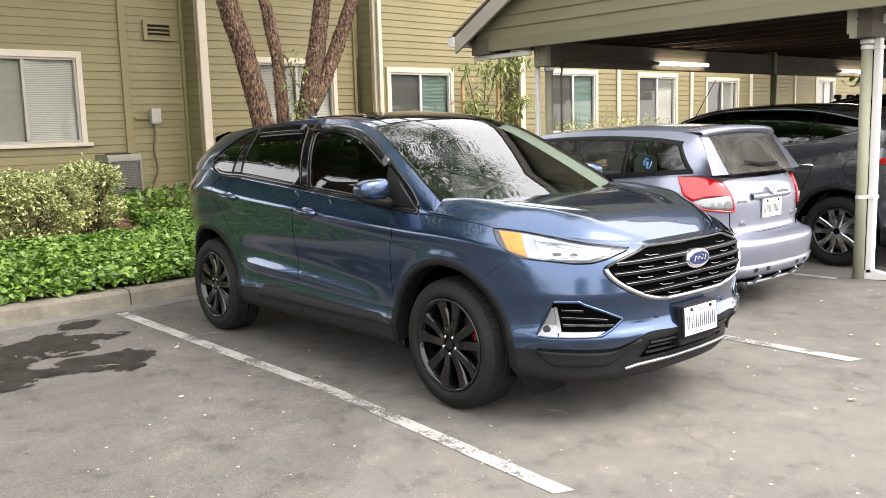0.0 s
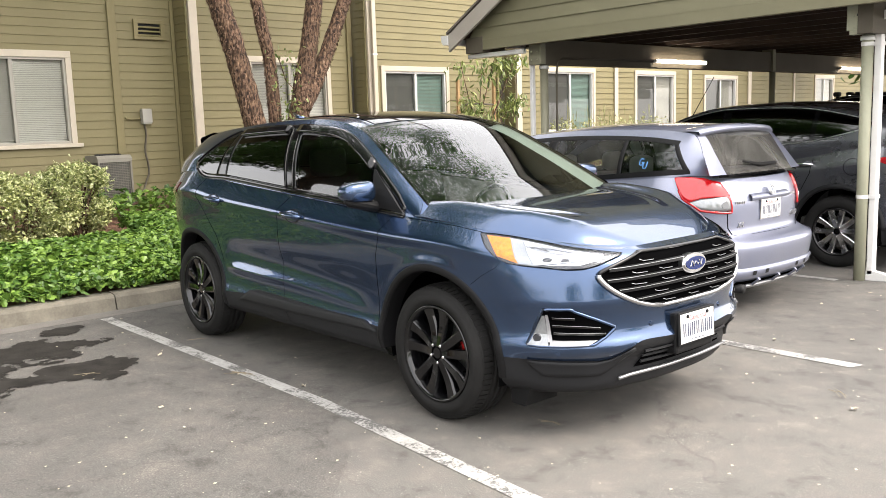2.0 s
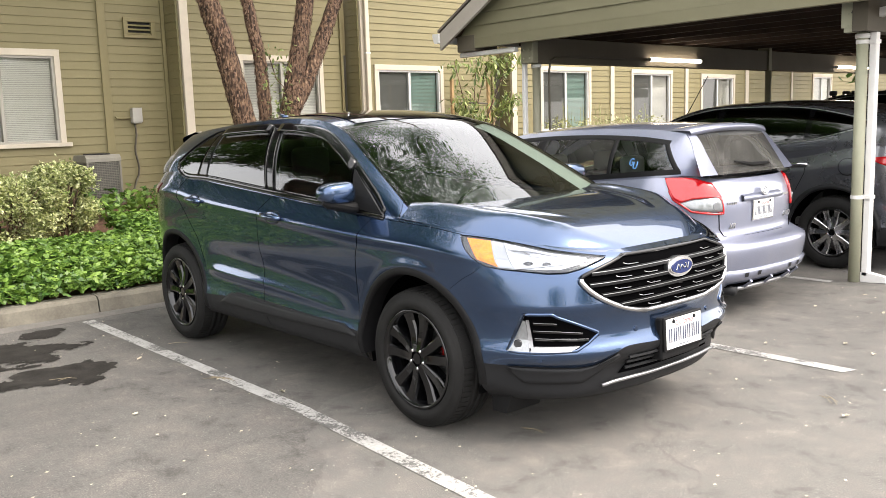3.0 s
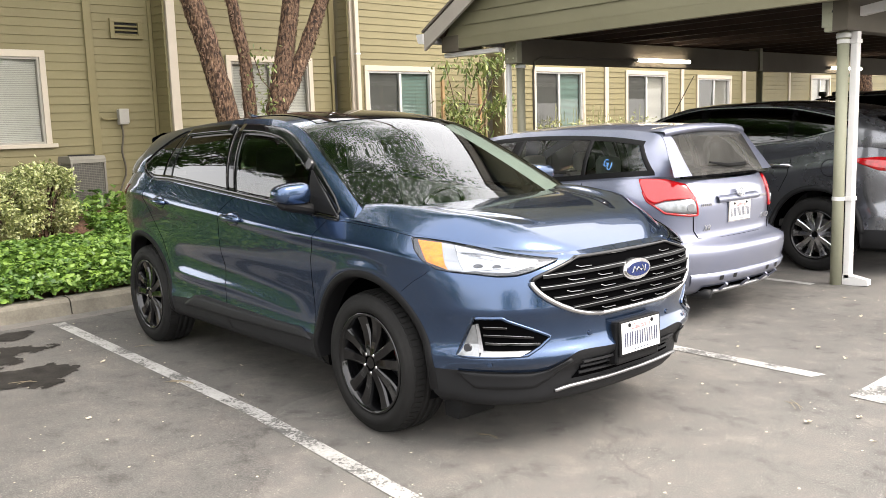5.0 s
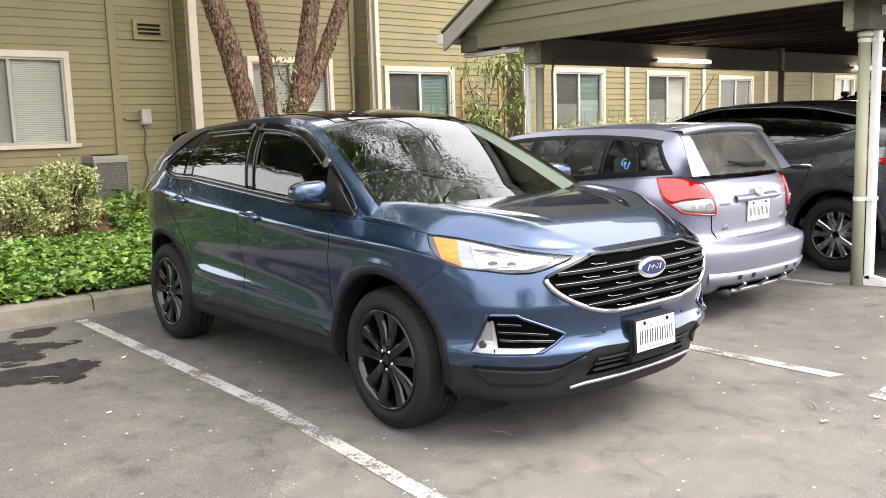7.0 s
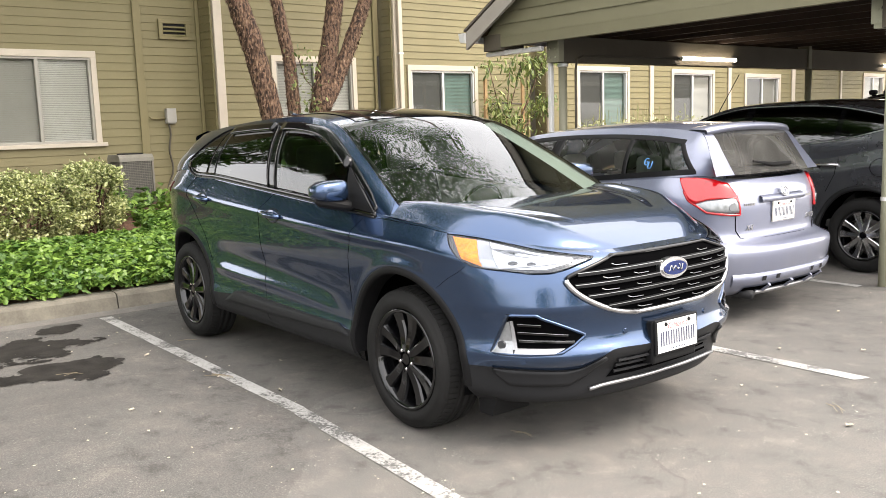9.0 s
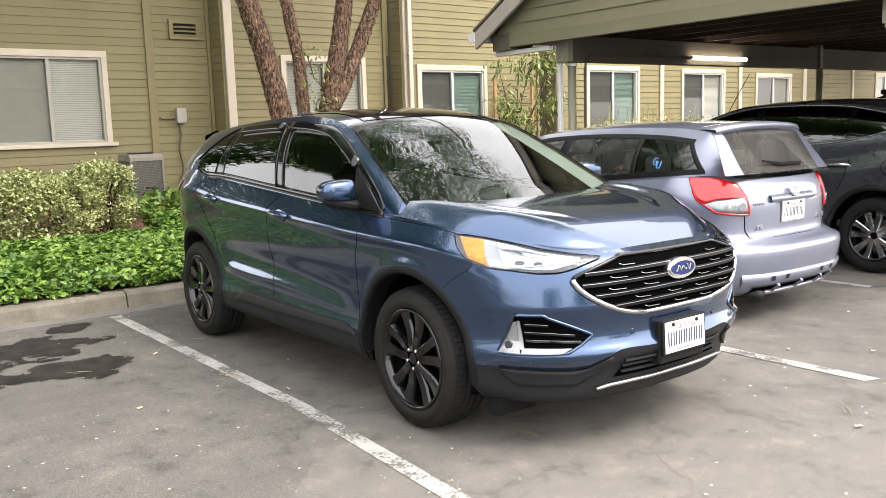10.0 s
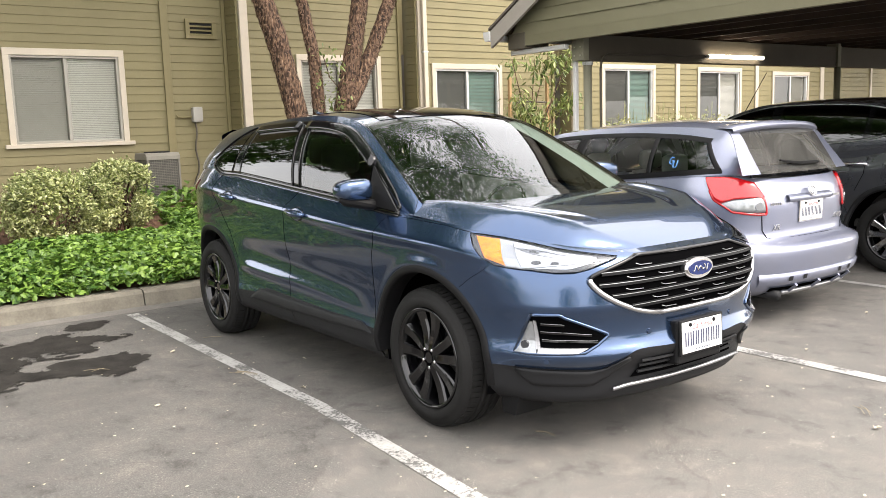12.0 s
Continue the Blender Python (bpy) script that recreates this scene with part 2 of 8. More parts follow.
def part(name, bm, material, parent=None, label="", smooth=False, m=None, away=None):
    ob = new(name, mesh_of(name, bm, material, smooth, away))
    if parent is not None:
        ob.parent = parent
    if m is not None:
        ob.matrix_basis = m
    if label:
        ob["label"] = label
    return ob


def thing(name, label, category, group="", m=None):
    ob = new(name)
    ob.empty_display_size = 0.1
    if m is not None:
        ob.matrix_basis = m
    return tagged(ob, label, category, group)


def box(bm, lo, hi, bevel=0.0):
    g = bmesh.ops.create_cube(bm, size=1.0)["verts"]
    for v in g:
        v.co = Vector([(a + b) / 2 + c * (b - a) for a, b, c in zip(lo, hi, v.co)])
    if bevel:
        es = list({e for v in g for e in v.link_edges})
        bmesh.ops.bevel(bm, geom=es, offset=bevel, segments=2, affect="EDGES", profile=0.5)
    return bm


def boxed(lo, hi, bevel=0.0):
    return box(bmesh.new(), lo, hi, bevel)


def tube(bm, pts, radius, sides=10, cap=True, squash=None):
    """A swept round bar along pts; radius is a number or one for each point."""
    pts = [Vector(p) for p in pts]
    rings, ref = [], Vector((0.37, 0.61, 0.7)).normalized()
    for i, p in enumerate(pts):
        d = (pts[min(i + 1, len(pts) - 1)] - pts[max(i - 1, 0)]).normalized()
        a = d.cross(ref)
        a.normalize()
        b = d.cross(a)
        r = radius[i] if isinstance(radius, (list, tuple)) else radius
        rings.append([bm.verts.new(p + (a * math.cos(q) + b * math.sin(q)) * r) for q in (2 * math.pi * k / sides for k in range(sides))])
    for r0, r1 in zip(rings, rings[1:]):
        for k in range(sides):
            bm.faces.new((r0[k], r0[(k + 1) % sides], r1[(k + 1) % sides], r1[k]))
    if cap:
        bm.faces.new(rings[0])
        bm.faces.new(rings[-1][::-1])
    return bm


def prism(bm, outline, axis, a, b):
    """A flat outline, swept along one axis from a to b."""
    def at(p, q):
        c = list(p)
        c.insert(axis, q)
        return c
    r0 = [bm.verts.new(at(p, a)) for p in outline]
    r1 = [bm.verts.new(at(p, b)) for p in outline]
    k = len(outline)
    for i in range(k):
        bm.faces.new((r0[i], r0[(i + 1) % k], r1[(i + 1) % k], r1[i]))
    bm.faces.new(r0)
    bm.faces.new(r1[::-1])
    return bm


def lerp_curve(pts, x):
    """Smooth interpolation through (x, value) pairs, in order of x."""
    if x <= pts[0][0]:
        return pts[0][1]
    for i in range(len(pts) - 1):
        (x0, v0), (x1, v1) = pts[i], pts[i + 1]
        if x <= x1:
            s0 = (v1 - pts[i - 1][1]) / (x1 - pts[i - 1][0]) if i else (v1 - v0) / (x1 - x0)
            s1 = (pts[i + 2][1] - v0) / (pts[i + 2][0] - x0) if i + 2 < len(pts) else (v1 - v0) / (x1 - x0)
            h, t = x1 - x0, (x - x0) / (x1 - x0)
            return ((2 * t ** 3 - 3 * t ** 2 + 1) * v0 + (t ** 3 - 2 * t ** 2 + t) * h * s0
                    + (-2 * t ** 3 + 3 * t ** 2) * v1 + (t ** 3 - t ** 2) * h * s1)
    return pts[-1][1]


def rand_leaf(bm, p, size, up=0.5, lobes=False, droop=0.0, wide=1.0):
    """One leaf: a bent blade of two or more faces, turned by chance."""
    yaw, tilt, roll = random.uniform(0, 6.28), random.uniform(-1, 1) * (1.4 - up), random.uniform(-0.6, 0.6)
    m = Matrix.Translation(p) @ Euler((tilt - droop, roll, yaw)).to_matrix().to_4x4()
    if lobes:
        out = [(0, 0), (0.32, -0.12), (0.52, 0.22), (0.3, 0.36), (0.36, 0.62), (0, 1.0), (-0.36, 0.62), (-0.3, 0.36), (-0.52, 0.22), (-0.32, -0.12)]
        vs = [bm.verts.new(m @ Vector((x * size, y * size, -abs(x) * size * 0.35))) for x, y in out]
        bm.faces.new(vs[:6])
        bm.faces.new([vs[0]] + vs[5:])
    else:
        out = [(0, 0), (0.26, 0.35), (0.2, 0.72), (0, 1.0), (-0.2, 0.72), (-0.26, 0.35)]
        vs = [bm.verts.new(m @ Vector((x * wide * size, y * size, -abs(x) * wide * size * 0.4 - y * y * size * 0.12))) for x, y in out]
        bm.faces.new(vs[:4])
        bm.faces.new([vs[0]] + vs[3:])


# ---- ground ----
def soil_z(x):
    return 0.14 + max(0.0, min(1.0, (-3.3 - x) / 4.5)) * 0.46


bm = bmesh.new()
bmesh.ops.create_grid(bm, x_segments=60, y_segments=60, size=1)
for v in bm.verts:
    v.co = Vector((-2.99 + (v.co.x + 1) ** 3 * 40, v.co.y * abs(v.co.y) ** 1.5 * 160 + 1.0, 0))
tagged(part("ground", bm, M["asphalt"]), "worn grey asphalt parking lot with fine cracks", "asphalt", kind="structure")

bm = bmesh.new()
box(bm, (-3.30, -30, -0.1), (-2.76, 30, 0.004))
tagged(part("gutter_pan", bm, M["pan"]), "stained concrete strip at the foot of the kerb", "gutter", kind="structure")


def kerb_block(y0, y1):
    b = bmesh.new()
    prism(b, [(-2.985, -0.02), (-3.015, 0.115), (-3.045, 0.145), (-3.20, 0.152), (-3.20, -0.02)], 1, y0 + 0.006, y1 - 0.006)
    return b


kerb = thing("kerb", "weathered grey concrete kerb with cracked joints", "kerb")
kerb["kind"] = "structure"
edges = [-18, -12, -8.1, -4.4, -1.02, 2.1, 5.2, 8.3, 12, 18, 26]
for y0, y1 in zip(edges, edges[1:]):
    part("kerb_block", kerb_block(y0, y1), M["concrete"], kerb)

bm = bmesh.new()
bmesh.ops.create_grid(bm, x_segments=60, y_segments=160, size=1)
for v in bm.verts:
    u = (v.co.x + 1) / 2
    x, y = -3.19 - 6.5 * u - 260 * u ** 8, v.co.y * 24 + math.copysign(240 * abs(v.co.y) ** 10, v.co.y)
    v.co = Vector((x, y, soil_z(x) + 0.05 * (noise.noise(Vector((x * 1.3, y * 1.3, 0)))) * min(1, (-3.2 - x))))
tagged(part("planting_bed", bm, M["soil"], smooth=True), "reddish brown mulched soil rising towards the building", "soil", kind="structure")


def painted(name, outline, label, z=0.0040):
    b = bmesh.new()
    lo = [b.verts.new((x, y, z)) for x, y in outline]
    f = b.faces.new(lo)
    bmesh.ops.triangulate(b, faces=[f])
    bmesh.ops.subdivide_edges(b, edges=b.edges[:], cuts=3, use_grid_fill=True)
    return tagged(part(name, b, M["line"]), label, "line", kind="structure")


painted("parking_line", [(-2.70, -1.28), (-2.70, -1.175), (-0.9, -1.162), (0.745, -1.155), (0.79, -1.248), (-0.9, -1.262)], "worn white painted stall line on asphalt")
painted("parking_line", [(0.80, -1.257), (0.75, -1.160), (2.64, -1.272), (2.60, -1.366)], "bright white repainted stall line on asphalt", 0.0038)
painted("parking_line", [(-2.70, 1.45), (-2.70, 1.56), (2.62, 1.64), (2.58, 1.53)], "white painted stall line between parked cars")
painted("parking_line", [(2.90, 1.325), (2.87, 2.35), (3.30, 2.35), (3.32, 1.31)], "broad white painted marking on the drive aisle")
painted("parking_line", [(-2.70, 4.30), (-2.70, 4.40), (1.2, 4.40), (1.2, 4.30)], "white painted stall line beside a carport post")


def stain(cx, cy, rx, ry, seed, label, z):
    b, cell, corners = bmesh.new(), 0.008, {}
    nx, ny = int(rx * 2 / cell), int(ry * 2 / cell)
    for i in range(-nx, nx):
        for j in range(-ny, ny):
            x, y = cx + i * cell, cy + j * cell
            soak = 1 - ((x - cx) / rx) ** 2 - ((y - cy) / ry) ** 2
            soak += -0.2 + 1.1 * noise.noise(Vector((x * 4.4, y * 3.4, seed))) + 0.45 * noise.noise(Vector((x * 14, y * 11, seed))) + 0.22 * noise.noise(Vector((x * 50, y * 50, seed)))
            if soak < 0:
                continue
            quad = []
            for u, v in ((i, j), (i + 1, j), (i + 1, j + 1), (i, j + 1)):
                if (u, v) not in corners:
                    corners[u, v] = b.verts.new((cx + u * cell, cy + v * cell, z))
                quad.append(corners[u, v])
            b.faces.new(quad)
    return tagged(part("oil_stain", b, M["wet"]), label, "stain", kind="structure")


stain(-1.93, -2.22, 0.42, 0.68, 3.1, "dark damp oil stain soaked into asphalt", 0.0062)
stain(-1.10, -1.98, 0.29, 0.36, 7.7, "long dark oil stain on asphalt", 0.0062)
stain(-1.35, -2.72, 0.56, 0.48, 9.4, "broad dark oil stain joining two longer ones", 0.0085)
stain(-2.47, -1.70, 0.16, 0.22, 5.2, "small dark damp spot near the kerb", 0.0062)


def repair(outline, seed, label, z):
    """A patch of newer, darker asphalt with a ragged edge."""
    b, ring = bmesh.new(), []
    for (x0, y0), (x1, y1) in zip(outline, outline[1:] + outline[:1]):
        for k in range(60):
            t = k / 60
            x, y = x0 + (x1 - x0) * t, y0 + (y1 - y0) * t
            dx, dy = (0.14 * noise.noise(Vector((x * 3, y * 3, seed + q))) + 0.02 * noise.noise(Vector((x * 9, y * 9, seed + q))) for q in (0, 5))
            ring.append(b.verts.new((x + dx, y + dy, z)))
    bmesh.ops.triangulate(b, faces=[b.faces.new(ring)])
    return tagged(part("asphalt_patch", b, M["asphalt_dark"]), label, "patch", kind="structure")


repair([(-2.90, -9.0), (2.2, -9.0), (2.35, -2.7), (1.75, -1.75), (1.2, -1.42), (0.72, -1.1), (0.62, -0.5), (0.8, 1.2), (0.9, 3.9), (-2.90, 3.9)], 1.0, "older, darker asphalt of the parking stalls", 0.0018)


# ---- apartment building ----
def grid(bm, rows):
    """Quads between rows of points."""
    vs = [[bm.verts.new(p) for p in r] for r in rows]
    for a, c in zip(vs, vs[1:]):
        for k in range(len(a) - 1):
            bm.faces.new((a[k], a[k + 1], c[k + 1], c[k]))
    return vs


FACE = pose(-8.92, 1.3, 0, 0, 0, 2.0)  # x: out of the wall, y: along it
COURSE, Z0, Z1 = 0.127, 0.42, 6.2


def wall_run(name, label, s0, s1, d, openings, trim_left=None):
    """A framed wall clad in lapped boards, cut round its openings. openings: (s0, s1, z0, z1)."""
    root = thing(name, label, "wall", m=FACE)
    root["kind"] = "structure"
    b = bmesh.new()
    cuts = sorted({s0, s1, *[q for o in openings for q in o[:2]]})
    for a, c in zip(cuts, cuts[1:]):
        hole = [o for o in openings if o[0] <= a + 1e-6 and o[1] >= c - 1e-6]
        spans = [(0.0, hole[0][2]), (hole[0][3], Z1)] if hole else [(0.0, Z1)]
        for z0, z1 in spans:
            box(b, (d - 0.16, a, z0), (d - 0.02, c, z1))
    part("wall_core", b, M["siding_trim"], root)
    z = Z0
    cache = {}
    while z < Z1 - COURSE:
        segs, a = [], s0
        for o in sorted(openings):
            if o[2] < z + COURSE * 0.5 < o[3]:
                segs.append((a, o[0]))
                a = o[1]
        segs.append((a, s1))
        for a, c in segs:
            key = (round(a, 3), round(c, 3))
            if c - a < 0.02:
                continue
            if key not in cache:
                q = prism(bmesh.new(), [(-0.02, 0.0), (0.016, 0.0), (0.018, 0.004), (0.004, COURSE + 0.012), (-0.02, COURSE + 0.012)], 1, a, c)
                cache[key] = mesh_of("board", q, M["siding"])
            ob = new("board", cache[key])
            ob.parent, ob.location = root, (d + 0.0, 0, z)
        z += COURSE
    return root


def return_wall(name, s, d0, d1):
    """The short wall, facing along the building, between two steps of the facade."""
    root = thing(name, "narrow olive lap-sided return wall", "wall", m=FACE)
    root["kind"] = "structure"
    part("wall_core", boxed((d0 - 0.1, s + 0.02, 0), (d1 - 0.03, s + 0.12, Z1)), M["siding_trim"], root)
    q = prism(bmesh.new(), [(0.02, 0.0), (-0.016, 0.0), (-0.018, 0.004), (-0.004, COURSE + 0.012), (0.02, COURSE + 0.012)], 0, d0 + 0.02, d1 - 0.012)
    me = mesh_of("board", q, M["siding"])
    z = Z0
    while z < Z1 - COURSE:
        ob = new("board", me)
        ob.parent, ob.location = root, (0, s, z)
        z += COURSE
    return root


def trim_board(name, lo, hi, material, label):
    ob = part(name, boxed(lo, hi, 0.006), material, m=FACE)
    return tagged(ob, label, "trim", kind="structure")


window_count = 0


def window(s0, s1, z0, z1, d, left, right, label, sill=True, mull=0.5):
    """A two-part sliding window: cream casing, white frame, glass, blinds or screen and a room behind."""
    global window_count
    window_count += 1
    root = thing("window_%d" % window_count, label, "window", "apartment windows", FACE)
    root["kind"] = "structure"
    t, f = 0.10, 0.035
    casing = bmesh.new()
    box(casing, (d + 0.012, s0 - 0.0, z1 - t), (d + 0.045, s1, z1), 0.004)
    box(casing, (d + 0.012, s0, z0 + 0.02), (d + 0.043, s0 + t * 0.85, z1 - t), 0.004)
    box(casing, (d + 0.012, s1 - t * 0.85, z0 + 0.02), (d + 0.043, s1, z1 - t), 0.004)
    part("casing", casing, M["cream"], root, "cream painted wooden casing")
    if sill:
        part("sill", boxed((d - 0.02, s0 - 0.07, z0 - 0.04), (d + 0.075, s1 + 0.07, z0 + 0.02), 0.006), M["cream"], root)
    a, c, lo, hi = s0 + t * 0.85, s1 - t * 0.85, z0 + 0.02, z1 - t
    frame_bm = bmesh.new()
    box(frame_bm, (d - 0.06, a, hi - f), (d + 0.02, c, hi), 0.003)
    box(frame_bm, (d - 0.06, a, lo), (d + 0.02, c, lo + f), 0.003)
    box(frame_bm, (d - 0.06, a, lo + f), (d + 0.02, a + f, hi - f), 0.003)
    box(frame_bm, (d - 0.06, c - f, lo + f), (d + 0.02, c, hi - f), 0.003)
    mid = a + (c - a) * mull
    box(frame_bm, (d - 0.05, mid - 0.026, lo + f), (d + 0.012, mid + 0.026, hi - f), 0.003)
    # frames on the set-back bays take a darker copy of the vinyl colour
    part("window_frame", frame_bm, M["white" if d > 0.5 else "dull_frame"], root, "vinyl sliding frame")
    for (p, q), look_of, depth in (((a + f, mid - 0.026), left, -0.012), ((mid + 0.026, c - f), right, -0.032)):
        sheet = bmesh.new()
        grid(sheet, [[(d + depth, yy, zz) for zz in (lo + f, hi - f)] for yy in (p, q)])
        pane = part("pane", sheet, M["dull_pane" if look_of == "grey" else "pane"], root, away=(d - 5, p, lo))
        pane.visible_shadow = False
        if look_of == "screen":
            part("insect_screen", boxed((d - 0.050, p, lo + f), (d - 0.047, q, hi - f)), M["screen"], root, "grey mesh screen")
        else:
            sl = bmesh.new()
            z = lo + f
            while z < hi - f:
                box(sl, (d - 0.085, p, z), (d - 0.072, q, z + 0.021))
                z += 0.027
            # grey: dimming by an unmodelled screen is put into the blind's colour
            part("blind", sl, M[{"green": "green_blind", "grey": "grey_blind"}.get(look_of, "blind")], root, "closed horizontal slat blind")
    part("reveal", boxed((d - 1.2, s0 - 0.2, z0 - 0.3), (d - 0.17, s1 + 0.2, z1 + 0.2)), M["room"], root, "dim room behind the glass")
    return root


WIN = [
    (-2.29, -0.57, 1.47, 2.87, 0.0, "grey", "blind", "sliding window with closed white blinds and cream casing"),
    (2.19, 3.92, 1.45, 2.85, 0.45, "blind", "blind", "sliding window with white blinds behind tree trunks"),
    (4.83, 6.58, 1.35, 2.72, 0.8, "screen", "green", "sliding window with grey screen and green blinds"),
    (9.25, 11.06, 1.35, 2.77, 1.05, "screen", "green", "sliding window with grey screen and pale green blind"),
    (12.66, 14.49, 1.35, 2.76, 1.05, "screen", "blind", "sliding window with grey screen and white blind"),
    (15.90, 17.72, 1.35, 2.70, 1.05, "screen", "blind", "sliding window with grey screen and white blind"),
    (22.72, 24.2, 1.35, 2.80, 1.05, "blind", "blind", "far sliding window with white blinds"),
]
hole = lambda w: (w[0] + 0.04, w[1] - 0.04, w[2] - 0.0, w[3] - 0.04)
wall_run("wall_west", "olive lap siding wall of a two-storey apartment building", -3.4, 1.14, 0.0, [hole(WIN[0])])
wall_run("wall_west_1", "olive lap siding bay behind a tree", 1.34, 4.38, 0.45, [hole(WIN[1])])
wall_run("wall_west_2", "sunlit olive lap siding bay", 4.72, 8.05, 0.8, [hole(WIN[2])])
wall_run("wall_west_3", "long olive lap siding wall behind a carport", 8.50, 30, 1.05, [hole(w) for w in WIN[3:]])
return_wall("wall_return", 1.16, 0.0, 0.45)
return_wall("wall_return_1", 4.52, 0.45, 0.8)
return_wall("wall_return_2", 8.33, 0.8, 1.05)
for w in WIN:
    window(*w)

trim_board("trim", (0.016, 0.045, 0.4), (0.05, 0.17, Z1), M["siding_trim"], "olive vertical batten board")
trim_board("trim_1", (0.016, 1.08, 0.4), (0.05, 1.14, Z1), M["siding_trim"], "olive inside corner board")
trim_board("trim_2", (0.42, 1.19, 0.4), (0.485, 1.335, Z1), M["cream"], "cream outside corner board")
trim_board("trim_3", (0.468, 4.32, 0.4), (0.5, 4.38, Z1), M["siding_trim"], "olive inside corner board")
trim_board("trim_4", (0.78, 4.54, 0.4), (0.835, 4.715, Z1), M["cream"], "cream outside corner board")
trim_board("trim_5", (0.82, 7.98, 0.4), (0.85, 8.04, Z1), M["siding_trim"], "olive inside corner board")
trim_board("trim_6", (1.0, 8.335, 0.4), (1.085, 8.49, Z1), M["cream"], "cream outside corner board")
for k, (a, c) in enumerate(((11.81, 11.95), (15.10, 15.24), (18.32, 18.5), (21.2, 21.3), (26.9, 27.2))):
    trim_board("trim_%d" % (7 + k), (1.066, a, 0.4), (1.10, c, Z1), M["cream"], "cream vertical trim board")

# downspout beside the corner board
dsp = thing("downspout", "white rectangular downspout on the corner of the bay", "downspout", m=FACE)
part("pipe", boxed((0.842, 4.60, 0.5), (0.91, 4.69, Z1), 0.012), M["cream"], dsp)
for z in (1.1, 2.9, 4.6):
    part("strap", boxed((0.838, 4.59, z), (0.914, 4.70, z + 0.03), 0.004), M["white"], dsp)

# the rest of the building: upper eave, roof and end walls that close it
b = bmesh.new()
prism(b, [(-6.0, 8.4), (1.9, 6.12), (1.9, 6.3), (-6.0, 8.6)], 1, -4.2, 31)
tagged(part("building_roof", b, M["shingle"], m=FACE), "brown shingle roof of the apartment building", "roof", kind="structure")
b = bmesh.new()
box(b, (-9.0, -3.45, 0), (-8.9, 30.1, 6.3))
box(b, (-9.0, -3.55, 0), (0.0, -3.41, 6.3))
box(b, (-9.0, 30.05, 0), (1.0, 30.2, 6.3))
tagged(part("wall_back", b, M["siding_trim"], m=FACE), "olive rear walls of the apartment building", "wall", kind="structure")

# louvred vent
vent = thing("wall_vent", "olive louvred wall vent with three dark slots", "vent", m=FACE)
b = bmesh.new()
for lo, hi in (((0.45, 3.34), (0.97, 3.40)), ((0.45, 3.09), (0.97, 3.14)), ((0.45, 3.14), (0.52, 3.34)), ((0.90, 3.14), (0.97, 3.34))):
    box(b, (0.014, *lo), (0.06, *hi), 0.004)
part("frame", b, M["siding_trim"], vent)
part("backing", boxed((0.016, 0.52, 3.14), (0.02, 0.90, 3.34)), M["dark"], vent)
for k in range(3):
    b = prism(bmesh.new(), [(0.022, 3.165 + k * 0.064), (0.055, 3.142 + k * 0.064), (0.058, 3.148 + k * 0.064), (0.026, 3.174 + k * 0.064)], 1, 0.52, 0.90)
    part("louvre", b, M["siding_trim"], vent)

# electrical disconnect with its conduit
ebox = thing("electrical_box", "grey metal disconnect box with conduit on siding", "electrical box", m=FACE)
part("case", boxed((0.02, 0.455, 1.75), (0.13, 0.60, 1.99), 0.01), M["grey_box"], ebox)
part("cover", boxed((0.13, 0.448, 1.77), (0.142, 0.607, 1.995), 0.006), M["grey_box"], ebox)
part("elbow_pipe", tube(bmesh.new(), [(0.05, 0.455, 1.84), (0.05, 0.3, 1.83), (0.05, 0.22, 1.84), (0.045, 0.20, 1.87)], 0.014, 8), M["siding_trim"], ebox)
pts = [(0.06, 0.50 + 0.02 * math.sin(k), 1.75 - k * 0.09) for k in range(10)] + [(0.1, 0.45, 0.86), (0.2, 0.35, 0.72), (0.4, 0.15, 0.62), (0.6, 0.0, 0.62)]
part("conduit", tube(bmesh.new(), pts, 0.016, 8), M["beam"], ebox, "sagging flexible conduit", smooth=True)

# air conditioner
ac = thing("air_conditioner", "weathered grey outdoor air conditioner with wire guard", "air conditioner", m=FACE @ pose(0.95, -0.50, 0.54) @ Matrix.Diagonal((0.68, 0.68, 1.04, 1)))
part("pad", boxed((-0.42, -0.42, -0.12), (0.42, 0.42, 0.0), 0.01), M["concrete"], ac)
part("coil", boxed((-0.33, -0.33, 0.0), (0.33, 0.33, 0.66), 0.03), M["coil"], ac, "dark finned coil")
part("base", boxed((-0.36, -0.36, 0.0), (0.36, 0.36, 0.06), 0.02), M["acmetal"], ac)
b = bmesh.new()
prism(b, [(-0.37, 0.64), (0.37, 0.64), (0.37, 0.69), (0.30, 0.735), (-0.30, 0.735), (-0.37, 0.69)], 1, -0.37, 0.37)
part("lid", b, M["ac_lid"], ac, "grey lid, paler than the case")
part("fan_grille", tube(bmesh.new(), [(0, 0, 0.735), (0, 0, 0.75)], 0.27, 28), M["dark"], ac)
for sx, sy in ((-1, -1), (-1, 1), (1, -1), (1, 1)):
    part("corner_post", boxed((sx * 0.345 - 0.022, sy * 0.345 - 0.022, 0.05), (sx * 0.345 + 0.022, sy * 0.345 + 0.022, 0.64), 0.006), M["acmetal"], ac)
b = bmesh.new()
for k in range(25):
    q = 0.07 + k * 0.023
    for s in (-1, 1):
        box(b, (s * 0.35 - 0.002, -0.33, q), (s * 0.35 + 0.002, 0.33, q + 0.005))
        box(b, (-0.33, s * 0.35 - 0.002, q), (0.33, s * 0.35 + 0.002, q + 0.005))
